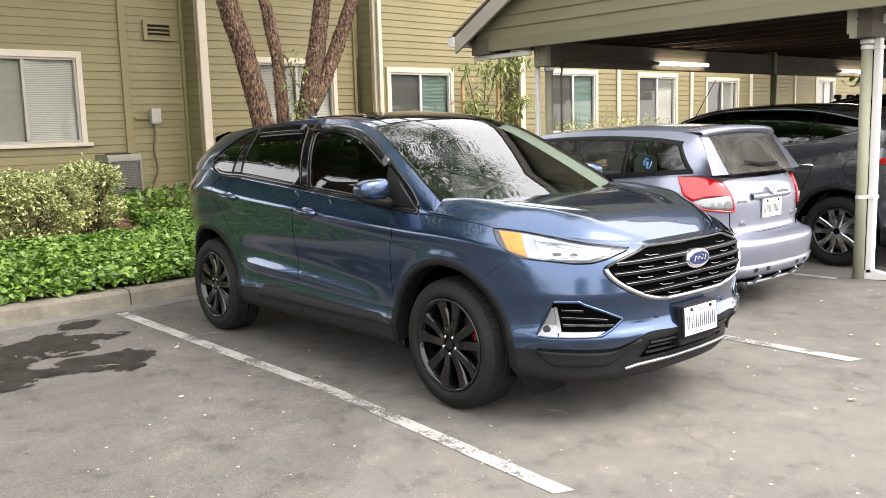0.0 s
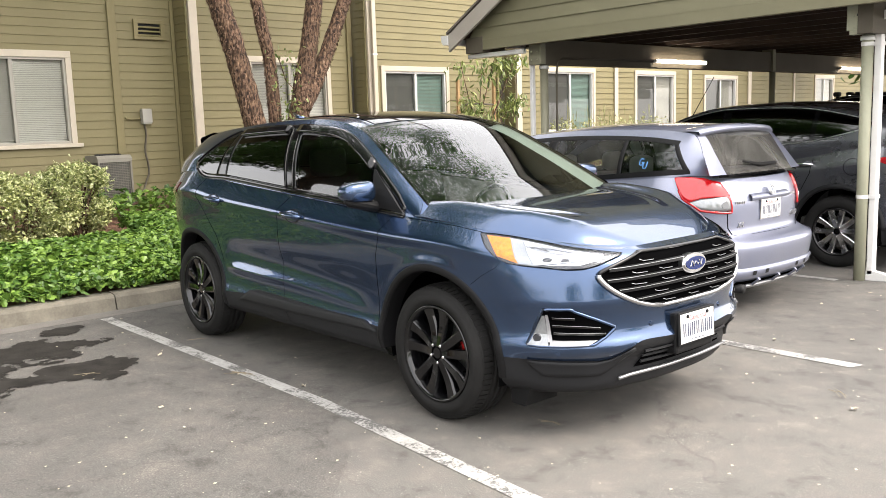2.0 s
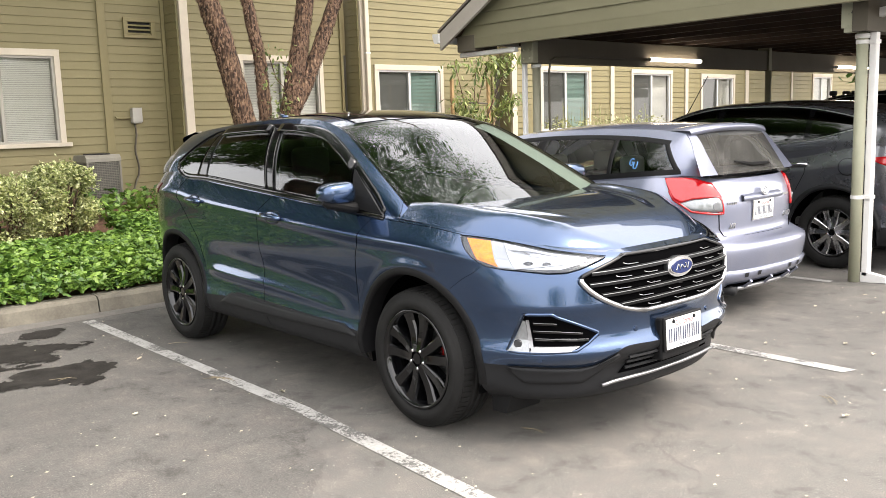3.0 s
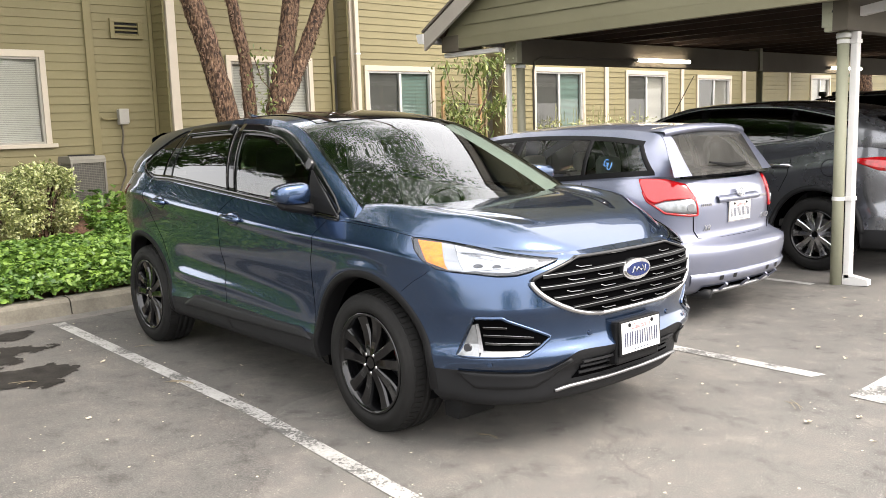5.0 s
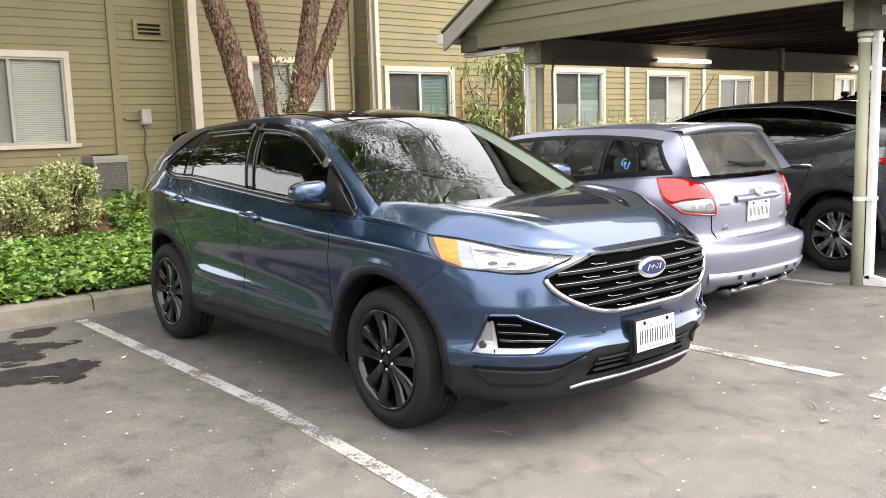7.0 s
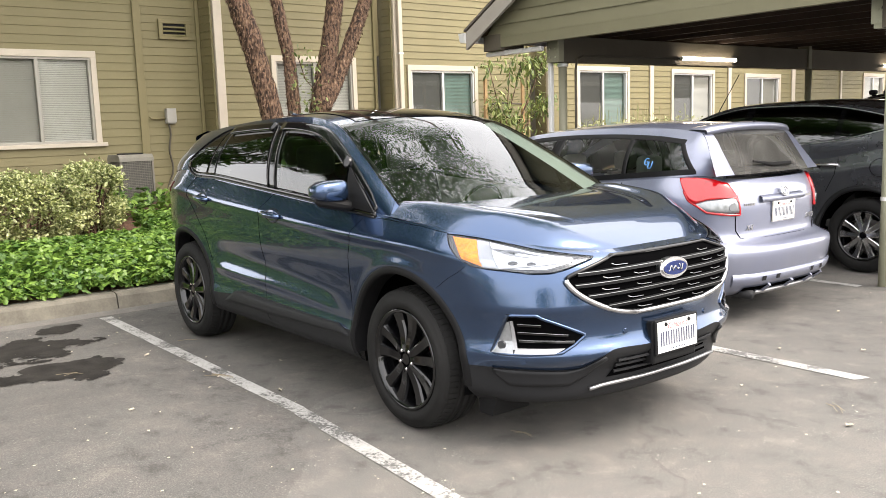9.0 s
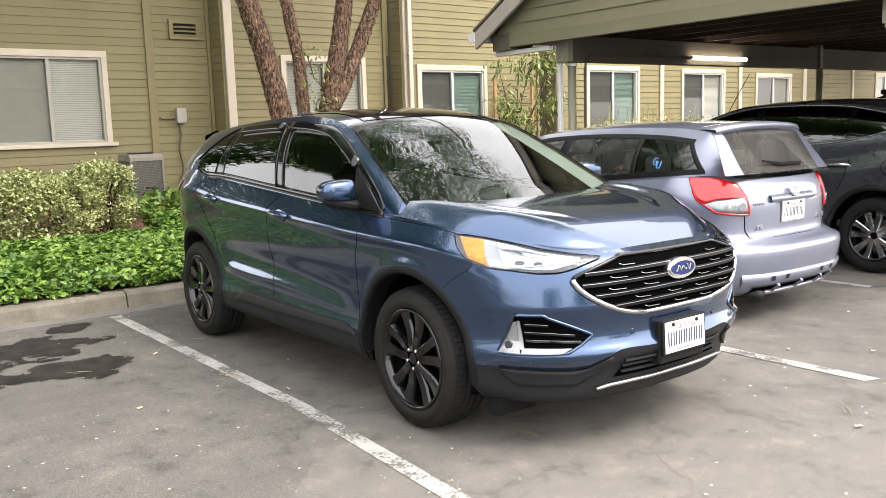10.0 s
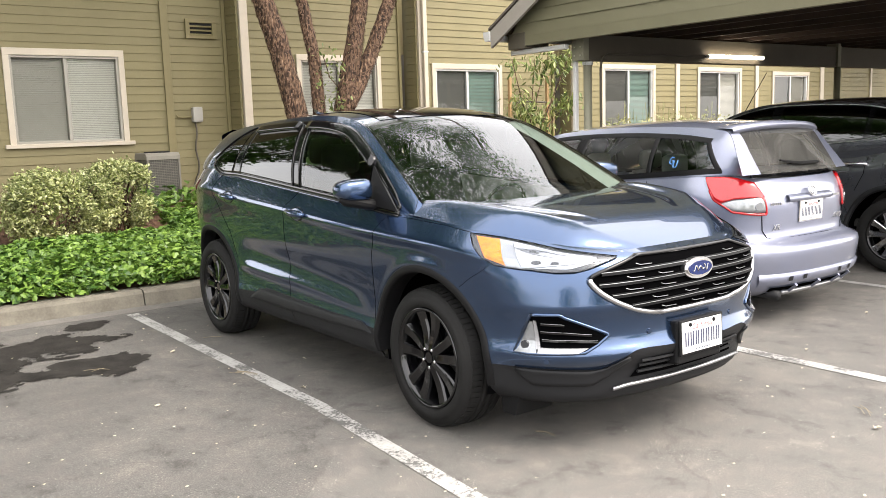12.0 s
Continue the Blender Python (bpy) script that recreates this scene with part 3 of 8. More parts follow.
for k in range(13):
    q = -0.30 + k * 0.05
    for s in (-1, 1):
        box(b, (s * 0.352 - 0.002, q, 0.06), (s * 0.352 + 0.002, q + 0.005, 0.64))
        box(b, (q, s * 0.352 - 0.002, 0.06), (q + 0.005, s * 0.352 + 0.002, 0.64))
part("wire_guard", b, M["acmetal"], ac)

# ---- carport ----
CX0, CX1, CY0, CY1, EAVE, SLOPE = -3.62, 2.55, 4.02, 24.0, 2.66, 0.56
RIDGE_X = (CX0 + CX1) / 2
RIDGE_Z = EAVE + (RIDGE_X - CX0) * SLOPE

gable = thing("carport_gable", "olive lap-sided gable end of a carport roof", "gable")
gable["kind"] = "structure"
b = prism(bmesh.new(), [(CX0 + 0.12, 2.62), (CX1 - 0.12, 2.62), (RIDGE_X, RIDGE_Z - 0.1)], 1, CY0 + 0.03, CY0 + 0.10)
part("gable_core", b, M["carport_siding"], gable)
z = 2.66
while z < RIDGE_Z - 0.10:
    wide = lambda h: min(3.03, (RIDGE_Z + 0.06 - h) / SLOPE)
    q = bmesh.new()
    ends = []
    for s in (-1, 1):
        ends.append([q.verts.new((RIDGE_X + s * wide(h), y, h)) for y, h in ((CY0 + 0.03, z), (CY0 - 0.006, z), (CY0 + 0.012, z + 0.16), (CY0 + 0.03, z + 0.16))])
    for k in range(4):
        q.faces.new((ends[0][k], ends[0][(k + 1) % 4], ends[1][(k + 1) % 4], ends[1][k]))
    q.faces.new(ends[0])
    q.faces.new(ends[1])
    part("board", q, M["carport_siding"], gable)
    z += 0.148
part("bottom_board", boxed((CX0 + 0.30, CY0 - 0.004, 2.53), (CX1 - 0.16, CY0 + 0.06, 2.664), 0.006), M["carport_siding"], gable)
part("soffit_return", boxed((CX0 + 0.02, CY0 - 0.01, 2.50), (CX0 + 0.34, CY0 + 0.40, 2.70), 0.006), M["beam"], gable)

roof = thing("carport_roof", "low gabled carport roof with dark shingles", "roof")
roof["kind"] = "structure"
for s in (1, -1):
    x_e = CX0 - 0.12 if s == 1 else CX1 + 0.12
    z_e = EAVE - 0.12 * SLOPE + 0.16
    b = prism(bmesh.new(), [(x_e, z_e), (RIDGE_X, RIDGE_Z + 0.16), (RIDGE_X, RIDGE_Z + 0.19), (x_e, z_e + 0.03)], 1, CY0 - 0.22, CY1)
    part("shingles", b, M["shingle"], roof)
    b = prism(bmesh.new(), [(x_e + s * 0.02, z_e - 0.22), (RIDGE_X, RIDGE_Z - 0.06), (RIDGE_X, RIDGE_Z + 0.155), (x_e + s * 0.02, z_e - 0.005)], 1, CY0 - 0.20, CY0 - 0.16)
    part("rake_board", b, M["fascia"], roof, "grey painted rake fascia")
    b = prism(bmesh.new(), [(x_e + s * 0.05, z_e - 0.06), (RIDGE_X, RIDGE_Z + 0.09), (RIDGE_X, RIDGE_Z + 0.12), (x_e + s * 0.05, z_e - 0.03)], 1, CY0 - 0.16, CY1)
    part("sheathing", b, M["timber"], roof, "dark stained roof boards")
    g0 = x_e - s * 0.11
    b = prism(bmesh.new(), [(g0, z_e - 0.01), (g0 + s * 0.015, z_e - 0.09), (g0 + s * 0.04, z_e - 0.13), (x_e + s * 0.015, z_e - 0.13), (x_e + s * 0.015, z_e - 0.01)], 1, CY0 - 0.22, CY1)
    part("gutter", b, M["gutter"], roof, "white metal gutter")

ceiling_bm = bmesh.new()
box(ceiling_bm, (CX0 + 0.1, CY0 + 0.12, 2.80), (CX1 - 0.1, CY1, 2.83))
y = CY0 + 0.5
while y < CY1:
    box(ceiling_bm, (CX0 + 0.05, y, 2.62), (CX1 - 0.05, y + 0.045, 2.80))
    y += 0.61
for k in range(30):
    x = CX0 + 0.2 + k * 0.2
    box(ceiling_bm, (x, CY0 + 0.12, 2.792), (x + 0.012, CY1, 2.80))
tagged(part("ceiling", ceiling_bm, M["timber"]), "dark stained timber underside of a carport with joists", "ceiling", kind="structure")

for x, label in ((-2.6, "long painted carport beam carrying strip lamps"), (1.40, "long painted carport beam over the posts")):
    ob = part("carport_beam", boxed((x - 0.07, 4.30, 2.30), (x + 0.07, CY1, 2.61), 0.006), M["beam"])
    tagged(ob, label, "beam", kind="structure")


def carport_post(x, y, label, strap=True, coat="post"):
    p = thing("carport_post", label, "post", "carport posts", pose(x, y, 0))
    part("shaft", tube(bmesh.new(), [(0, 0, 0), (0, 0, 2.32)], 0.051, 20), M[coat], p, smooth=True)
    b = boxed((-0.10, -0.17, 2.30), (0.10, -0.075, 2.66), 0.006)
    part("bracket", b, M[coat], p, "painted steel saddle plate")
    for dx in (-0.05, 0.05):
        for z in (2.36, 2.46, 2.56):
            part("bolt", tube(bmesh.new(), [(dx, -0.172, z), (dx, -0.185, z)], 0.011, 6), M["post"], p)
    if strap:
        b = tube(bmesh.new(), [(0, 0, 2.25), (0, 0, 2.29)], 0.064, 20)
        part("collar", b, M["white"], p, "white collar", smooth=True)
    return p


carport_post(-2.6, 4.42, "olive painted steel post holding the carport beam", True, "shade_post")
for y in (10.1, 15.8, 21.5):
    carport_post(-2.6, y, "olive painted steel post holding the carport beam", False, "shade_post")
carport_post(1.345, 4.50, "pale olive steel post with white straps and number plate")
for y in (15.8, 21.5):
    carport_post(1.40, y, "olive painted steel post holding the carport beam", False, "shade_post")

spout = thing("downspout", "white metal downspout strapped to a carport post", "downspout")
b = bmesh.new()
box(b, (1.392, 4.53, 0.05), (1.458, 4.61, 2.50), 0.012)
part("pipe", b, M["gutter"], spout)
b = prism(bmesh.new(), [(1.392, 2.42), (1.392, 2.50), (2.52, 2.66), (2.52, 2.57)], 1, 4.53, 4.61)
part("offset_pipe", b, M["gutter"], spout)
b = prism(bmesh.new(), [(1.392, 0.0), (1.392, 0.09), (1.458, 0.09), (1.62, 0.06), (1.62, 0.01), (1.5, 0.0)], 1, 4.53, 4.61)
part("shoe", b, M["gutter"], spout)
for z in (0.785, 2.20):
    b = tube(bmesh.new(), [(1.345, 4.50, z), (1.345, 4.50, z + 0.034)], 0.056, 18)
    box(b, (1.36, 4.51, z), (1.463, 4.617, z + 0.034))
    part("strap", b, M["gutter"], spout)

plate = thing("number_plate", "painted board with a black stall numeral on the post", "sign", m=pose(1.345, 4.318, 2.50))
part("board", boxed((-0.12, 0, -0.16), (0.12, 0.012, 0.17), 0.004), M["post"], plate)


def lettering(name, body, size, m, material, parent, extrude=0.0008, align="CENTER", shear=0.0):
    cu = bpy.data.curves.new(name, "FONT")
    cu.body, cu.size, cu.extrude, cu.align_x, cu.align_y, cu.shear = body, size, extrude, align, "CENTER", shear
    tmp = new(name, cu)
    bpy.context.view_layer.update()
    me = bpy.data.meshes.new_from_object(tmp.evaluated_get(bpy.context.evaluated_depsgraph_get()))
    bpy.data.objects.remove(tmp)
    me.materials.clear()
    me.materials.append(material)
    ob = new(name, me)
    ob.parent = parent
    ob.matrix_basis = m
    return ob


lettering("numeral", "7", 0.20, pose(0, -0.002, 0.02, 90, 0, 0), M["ink"], plate)


def strip_lamp(y0, y1):
    p = thing("strip_lamp", "lit fluorescent strip lamp on a carport beam", "lamp", "carport lamps", pose(-2.53, y0, 2.345))
    ln = y1 - y0
    part("housing", boxed((0.0, 0.03, 0.028), (0.03, ln - 0.03, 0.062), 0.008), M["white"], p)
    b = tube(bmesh.new(), [(0.06, 0.02, 0.045), (0.06, ln - 0.02, 0.045)], 0.026, 14)
    part("tube", b, M["tube"], p, "glowing white diffuser", smooth=True)
    for q in (0.0, ln - 0.025):
        part("end_cap", boxed((0.0, q, 0.022), (0.082, q + 0.025, 0.068), 0.012), M["white"], p)
    return p


strip_lamp(6.60, 7.88)
strip_lamp(12.33, 13.60)
strip_lamp(18.2, 19.5)

cable = thing("conduit_run", "thin grey conduit bending from post to beam", "conduit")
part("pipe", tube(bmesh.new(), [(-2.48, 4.52, 0.1), (-2.48, 4.52, 2.2), (-2.49, 4.56, 2.33), (-2.50, 4.68, 2.38), (-2.51, 6.7, 2.39)], 0.014, 8), M["beam"], cable, smooth=True)

eave_spout = thing("downspout", "white pipe running from the gutter to a carport post", "downspout")
part("cross_pipe", boxed((-3.66, 4.10, 2.44), (-2.66, 4.17, 2.50), 0.01), M["gutter"], eave_spout)
part("pipe", boxed((-2.74, 4.30, 0.0), (-2.69, 4.36, 2.44), 0.01), M["gutter"], eave_spout)


# ---- vehicles ----
M.update({
    "blue_paint": paint("blue_metallic", (0.032, 0.061, 0.126), 0.85, 0.17, dust=0.015, coat_ior=1.44),
    "silver_paint": paint("lavender_silver", (0.175, 0.19, 0.26), 0.6, 0.36, dust=0.12, coat=0.10),
    "grey_paint": paint("gunmetal_grey", (0.115, 0.12, 0.132), 0.75, 0.24, dust=0.08),
    "black_paint": paint("black_metallic", (0.008, 0.008, 0.009), 0.2, 0.25, dust=0.06),
    "clad": plain("grey_plastic", (0.014, 0.0143, 0.0155), 0.5, spec=0.16, vary=0.12, scale=5, bump=0.15, bump_scale=300),
    "black_plastic": plain("black_plastic", (0.008, 0.008, 0.0085), 0.5, vary=0.15, scale=6, bump=0.08, bump_scale=250, spec=0.12),
    "gloss_black": plain("gloss_black", (0.003, 0.003, 0.0035), 0.05, vary=0.1, coat=0.2, spec=0.3),
    "rubber": plain("tyre_rubber", (0.011, 0.0108, 0.0105), 0.75, vary=0.25, scale=7, bump=0.2, bump_scale=160, spec=0.18),
    "chrome": plain("chrome", (0.78, 0.78, 0.79), 0.08, 1.0, vary=0.03),
    "satin": plain("satin_silver", (0.5, 0.5, 0.51), 0.28, 1.0, vary=0.04),
    "alloy": plain("machined_alloy", (0.55, 0.55, 0.56), 0.25, 1.0, vary=0.05),
    "disc": plain("brake_disc", (0.25, 0.24, 0.23), 0.4, 0.9, vary=0.15),
    "red_caliper": plain("red_caliper", (0.42, 0.016, 0.016), 0.35, vary=0.08),
    "tint": glass("privacy_glass", (0.05, 0.055, 0.055), 1.85),
    "tint2": glass("side_glass", (0.34, 0.38, 0.36), 1.65),
    "screen_glass": glass("windscreen_glass", (0.72, 0.82, 0.77), 2.1),
    "clear": glass("clear_lens", (0.90, 0.92, 0.94), 1.38),
    "amber": plain("amber_lens", (0.78, 0.20, 0.0015), 0.3, vary=0.45, scale=45, coat=0.12),
    "red_lens": plain("red_lens", (0.36, 0.006, 0.009), 0.1, vary=0.4, scale=26, coat=0.4),
    "lamp_white": plain("lamp_reflector", (0.30, 0.31, 0.33), 0.2, 0.7, vary=0.08, scale=30),
    "lamp_grey": plain("lamp_bezel", (0.06, 0.062, 0.068), 0.15, 0.5, vary=0.1, scale=20),
    "cabin": plain("cabin_trim", (0.05, 0.048, 0.045), 0.75, vary=0.15, scale=6),
    "cabin_light": plain("cabin_grey", (0.38, 0.37, 0.34), 0.8, vary=0.1, scale=5),
    "seat": plain("seat_fabric", (0.035, 0.034, 0.033), 0.85, vary=0.2, scale=12),
    "oval_blue": plain("oval_blue", (0.007, 0.015, 0.075), 0.25, vary=0.08, coat=0.2, spec=0.3),
    "plate_white": plain("plate_white", (0.6, 0.6, 0.58), 0.4, vary=0.04),
    "plate_ink": plain("plate_ink", (0.02, 0.025, 0.06), 0.5, vary=0.1),
    "plate_red": plain("plate_red", (0.6, 0.05, 0.06), 0.5, vary=0.1),
    "sticker_blue": plain("sticker_blue", (0.07, 0.20, 0.42), 0.5, vary=0.08),
    "mirror_bowl": plain("mirror_bowl", (0.48, 0.49, 0.51), 0.06, 1.0, vary=0.25, scale=18, bump=0.18, bump_scale=10),
    "fog_lens": plain("fog_lens", (0.24, 0.25, 0.26), 0.15, 0.55, vary=0.2, scale=60),
    "tail_dark": plain("tail_dark", (0.14, 0.03, 0.025), 0.12, vary=0.15, scale=30, coat=1.0),
    "wheel_black": plain("wheel_black", (0.003, 0.003, 0.0035), 0.10, vary=0.1, coat=0.45, spec=0.25),
    "fog_silver": plain("fog_silver", (0.26, 0.26, 0.27), 0.38, 0.5, vary=0.08),
    "skid": plain("skid_silver", (0.34, 0.34, 0.35), 0.35, 0.9, vary=0.08),
    "pillar_cloth": plain("pillar_cloth", (0.36, 0.38, 0.36), 0.85, vary=0.06, scale=9),
    "seam": plain("panel_gap", (0.002, 0.002, 0.0022), 0.95, vary=0.1, spec=0.0),
})



def dusty_glass(name, tint, dust, ior=1.6):
    """Glass under a film of dust."""
    m = glass(name, tint, ior)
    n, l = m.node_tree.nodes, m.node_tree.links
    out = n["Material Output"]
    src = out.inputs[0].links[0].from_socket
    df, mx = n.new("ShaderNodeBsdfDiffuse"), n.new("ShaderNodeMixShader")
    df.inputs[0].default_value = (0.33, 0.32, 0.30, 1)
    film = noise_node(n, l, 4.0, 6)
    l.new(ramp(n, l, film.outputs[0], [(0.35, (dust * 0.6,) * 3), (0.7, (dust * 1.3,) * 3)]).outputs[0], mx.inputs[0])
    l.new(src, mx.inputs[1])
    l.new(df.outputs[0], mx.inputs[2])
    l.new(mx.outputs[0], out.inputs[0])
    return m


M["dusty_rear"] = dusty_glass("dusty_rear_glass", (0.45, 0.47, 0.45), 0.15, 1.45)
M["dusty_side"] = dusty_glass("dusty_side_glass", (0.90, 0.93, 0.90), 0.05, 1.45)
M["front_glass"] = glass("front_door_glass", (0.62, 0.70, 0.66), 1.75)


def blurred(pts, sigma, step=0.004):
    """A fine table of a curve through pts, smoothed so that reflections run without ripples."""
    pad = 4 * sigma
    xs = np.arange(pts[0][0] - pad, pts[-1][0] + pad, step)
    ys = np.array([lerp_curve(pts, x) for x in xs])
    lo, hi = (pts[1][1] - pts[0][1]) / (pts[1][0] - pts[0][0]), (pts[-1][1] - pts[-2][1]) / (pts[-1][0] - pts[-2][0])
    ys = np.where(xs < pts[0][0], pts[0][1] + lo * (xs - pts[0][0]), np.where(xs > pts[-1][0], pts[-1][1] + hi * (xs - pts[-1][0]), ys))
    k = np.exp(-0.5 * (np.arange(-pad, pad + step / 2, step) / sigma) ** 2)
    wide = len(k) // 2
    out = np.convolve(np.pad(ys, wide, mode="edge"), k / k.sum(), mode="valid")[:len(xs)]
    return xs, out


class Shell:
    """A car body from a few curves. The end with the detail is +x; v runs along the outline from the middle of that end,
    down one side, to the middle of the other end. side: -1 is -y, 1 is +y."""

    def __init__(self, plan, top, rail, end_prof, side_prof, zbot, clad, bulge, crown, end_span):
        self.ridge = None
        self.top, self.rail, self.end_prof, self.side_prof = top, rail, end_prof, side_prof
        self.zbot, self.clad_z, self.bulge, self.crown, self.end_span = zbot, clad, bulge, crown, end_span
        dense = []
        for i in range(len(plan) - 1):
            p0, p1, p2, p3 = (Vector(plan[max(0, min(len(plan) - 1, i + k))]) for k in (-1, 0, 1, 2))
            if i == 0:
                p0 = Vector((plan[1][0], -plan[1][1]))
            if i == len(plan) - 2:
                p3 = Vector((plan[-2][0], -plan[-2][1]))
            for k in range(24):
                t = k / 24
                dense.append(0.5 * ((2 * p1) + (p2 - p0) * t + (2 * p0 - 5 * p1 + 4 * p2 - p3) * t * t + (3 * p1 - p0 - 3 * p2 + p3) * t ** 3))
        dense.append(Vector(plan[-1]))
        # even steps along the outline, then smoothed
        raw = np.array([(p.x, p.y) for p in dense])
        run = np.concatenate(([0.0], np.cumsum(np.hypot(*np.diff(raw, axis=0).T))))
        at = np.linspace(0.0, run[-1], int(run[-1] / 0.01))
        even = np.column_stack([np.interp(at, run, raw[:, 0]), np.interp(at, run, raw[:, 1])])
        flip = np.array([1.0, -1.0])
        full = np.concatenate([even[60:0:-1] * flip, even, even[-2:-62:-1] * flip])
        k = np.exp(-0.5 * (np.arange(-20, 21) / 5.0) ** 2)
        k /= k.sum()
        soft = np.column_stack([np.convolve(full[:, c], k, mode="same") for c in (0, 1)])[60:60 + len(even)]
        soft[0, 1] = soft[-1, 1] = 0.0
        dense = [Vector(p) for p in soft]
        self.side_tab, self.end_tab, self.top_tab = blurred(side_prof, 0.011), blurred(end_prof, 0.014), blurred(top, 0.06)
        self.pts, self.arc = dense, [0.0]
        for a, c in zip(dense, dense[1:]):
            self.arc.append(self.arc[-1] + (c - a).length)
        self.length = self.arc[-1]

    def plan_at(self, v):
        v = max(0.0, min(self.length - 1e-6, v))
        lo, hi = 0, len(self.arc) - 1
        while hi - lo > 1:
            mid = (lo + hi) // 2
            lo, hi = (mid, hi) if self.arc[mid] <= v else (lo, mid)
        t = (v - self.arc[lo]) / max(1e-9, self.arc[hi] - self.arc[lo])
        p = self.pts[lo].lerp(self.pts[hi], t)
        d = (self.pts[min(hi + 2, len(self.pts) - 1)] - self.pts[max(lo - 2, 0)]).normalized()
        return p, Vector((d.y, -d.x))

    def v_of_x(self, x):
        lo, hi = 0.0, self.length
        for _ in range(40):
            mid = (lo + hi) / 2
            if self.plan_at(mid)[0].x > x:
                lo = mid
            else:
                hi = mid
        return lo

    def v_of_y(self, y):
        """The place on the detailed end at a distance y from the middle."""
        lo, hi = 0.0, self.v_of_x(self.end_span[0])
        for _ in range(40):
            mid = (lo + hi) / 2
            if self.plan_at(mid)[0].y < y:
                lo = mid
            else:
                hi = mid
        return lo

    def offset(self, p, z):
        e = np.interp(z, *self.end_tab)
        zt = np.interp(p.x, *self.top_tab)
        zz = z if z < 0.5 else 0.5 + (z - 0.5) / max(0.05, zt - 0.5) * 0.6
        s = np.interp(zz, *self.side_tab)
        w = max(0.0, min(1.0, (p.x - self.end_span[0]) / (self.end_span[1] - self.end_span[0])))
        w = w * w * (3 - 2 * w)
        return e * w + s * (1 - w) + (self.ridge(p, z) if self.ridge else 0.0)

    def wall(self, v, z, side, out=0.0):
        p, nrm = self.plan_at(v)
        if nrm.dot(Vector((0.0, 1.0)) if abs(p.y) > 0.4 else Vector((p.x, 0.0))) < 0:
            nrm = -nrm
        o = self.offset(p, z) + out
        return Vector((p.x + nrm.x * o, side * max(0.0, p.y + nrm.y * o), z))

    def belt(self, x, side, out=0.0):
        v = self.v_of_x(x)
        return self.wall(v, np.interp(self.plan_at(v)[0].x, *self.top_tab), side, out)

    def rail_pt(self, x, side):
        return Vector((x, side * lerp_curve(self.rail[0], x), lerp_curve(self.rail[1], x)))

    def glass_side(self, x, h, side, out=0.0):
        """On the side of the cabin: h 0 at the belt, 1 at the roof rail."""
        a, c = self.belt(x, side), self.rail_pt(x, side)
        p = a.lerp(c, h)
        p.x = x
        return p + Vector((0, side, 0.35)) * (out + 0.045 * 4 * h * (1 - h) * min(1.0, max(0.0, (c.z - a.z) / 0.4)))

    def over(self, x, w, out=0.0):
        """On the roof and the screens: w from -1 to 1 across."""
        r = self.rail_pt(x, 1)
        return Vector((x + lerp_curve(self.bulge, x) * (1 - w * w), w * r.y, r.z + lerp_curve(self.crown, x) * (1 - abs(w) ** 2.4) + out))


def spans(a, b, n):
    return [a + (b - a) * k / n for k in range(n + 1)]


def carve(bm, centres, radius):
    """Cut round wheel openings into the flanks."""
    for cx, cz in centres:
        inside = [v for v in bm.verts if abs(v.co.y) > 0.5 and math.hypot(v.co.x - cx, v.co.z - cz) < radius and v.co.z < cz + radius]
        mark = set(inside)
        gone = [f for f in bm.faces if all(v in mark for v in f.verts)]
        bmesh.ops.delete(bm, geom=gone, context="FACES")
        for v in inside:
            if v.is_valid:
                d = Vector((v.co.x - cx, 0, v.co.z - cz))
                if d.length > 1e-4:
                    q = d.normalized() * radius
                    v.co.x, v.co.z = cx + q.x, cz + q.z
    loose = [v for v in bm.verts if not v.link_faces]
    bmesh.ops.delete(bm, geom=loose, context="VERTS")


def flank(sh, side, lo, hi, nv, nz, v0=0.0, v1=None):
    """Part of the wall of the body between two heights, each a function of the plan point."""
    bm = bmesh.new()
    rows = []
    for v in spans(v0, sh.length if v1 is None else v1, nv):
        p = sh.plan_at(v)[0]
        a, c = lo(p), hi(p)
        rows.append([sh.wall(v, a + (c - a) * k / nz, side) for k in range(nz + 1)])
    grid(bm, rows)
    return bm


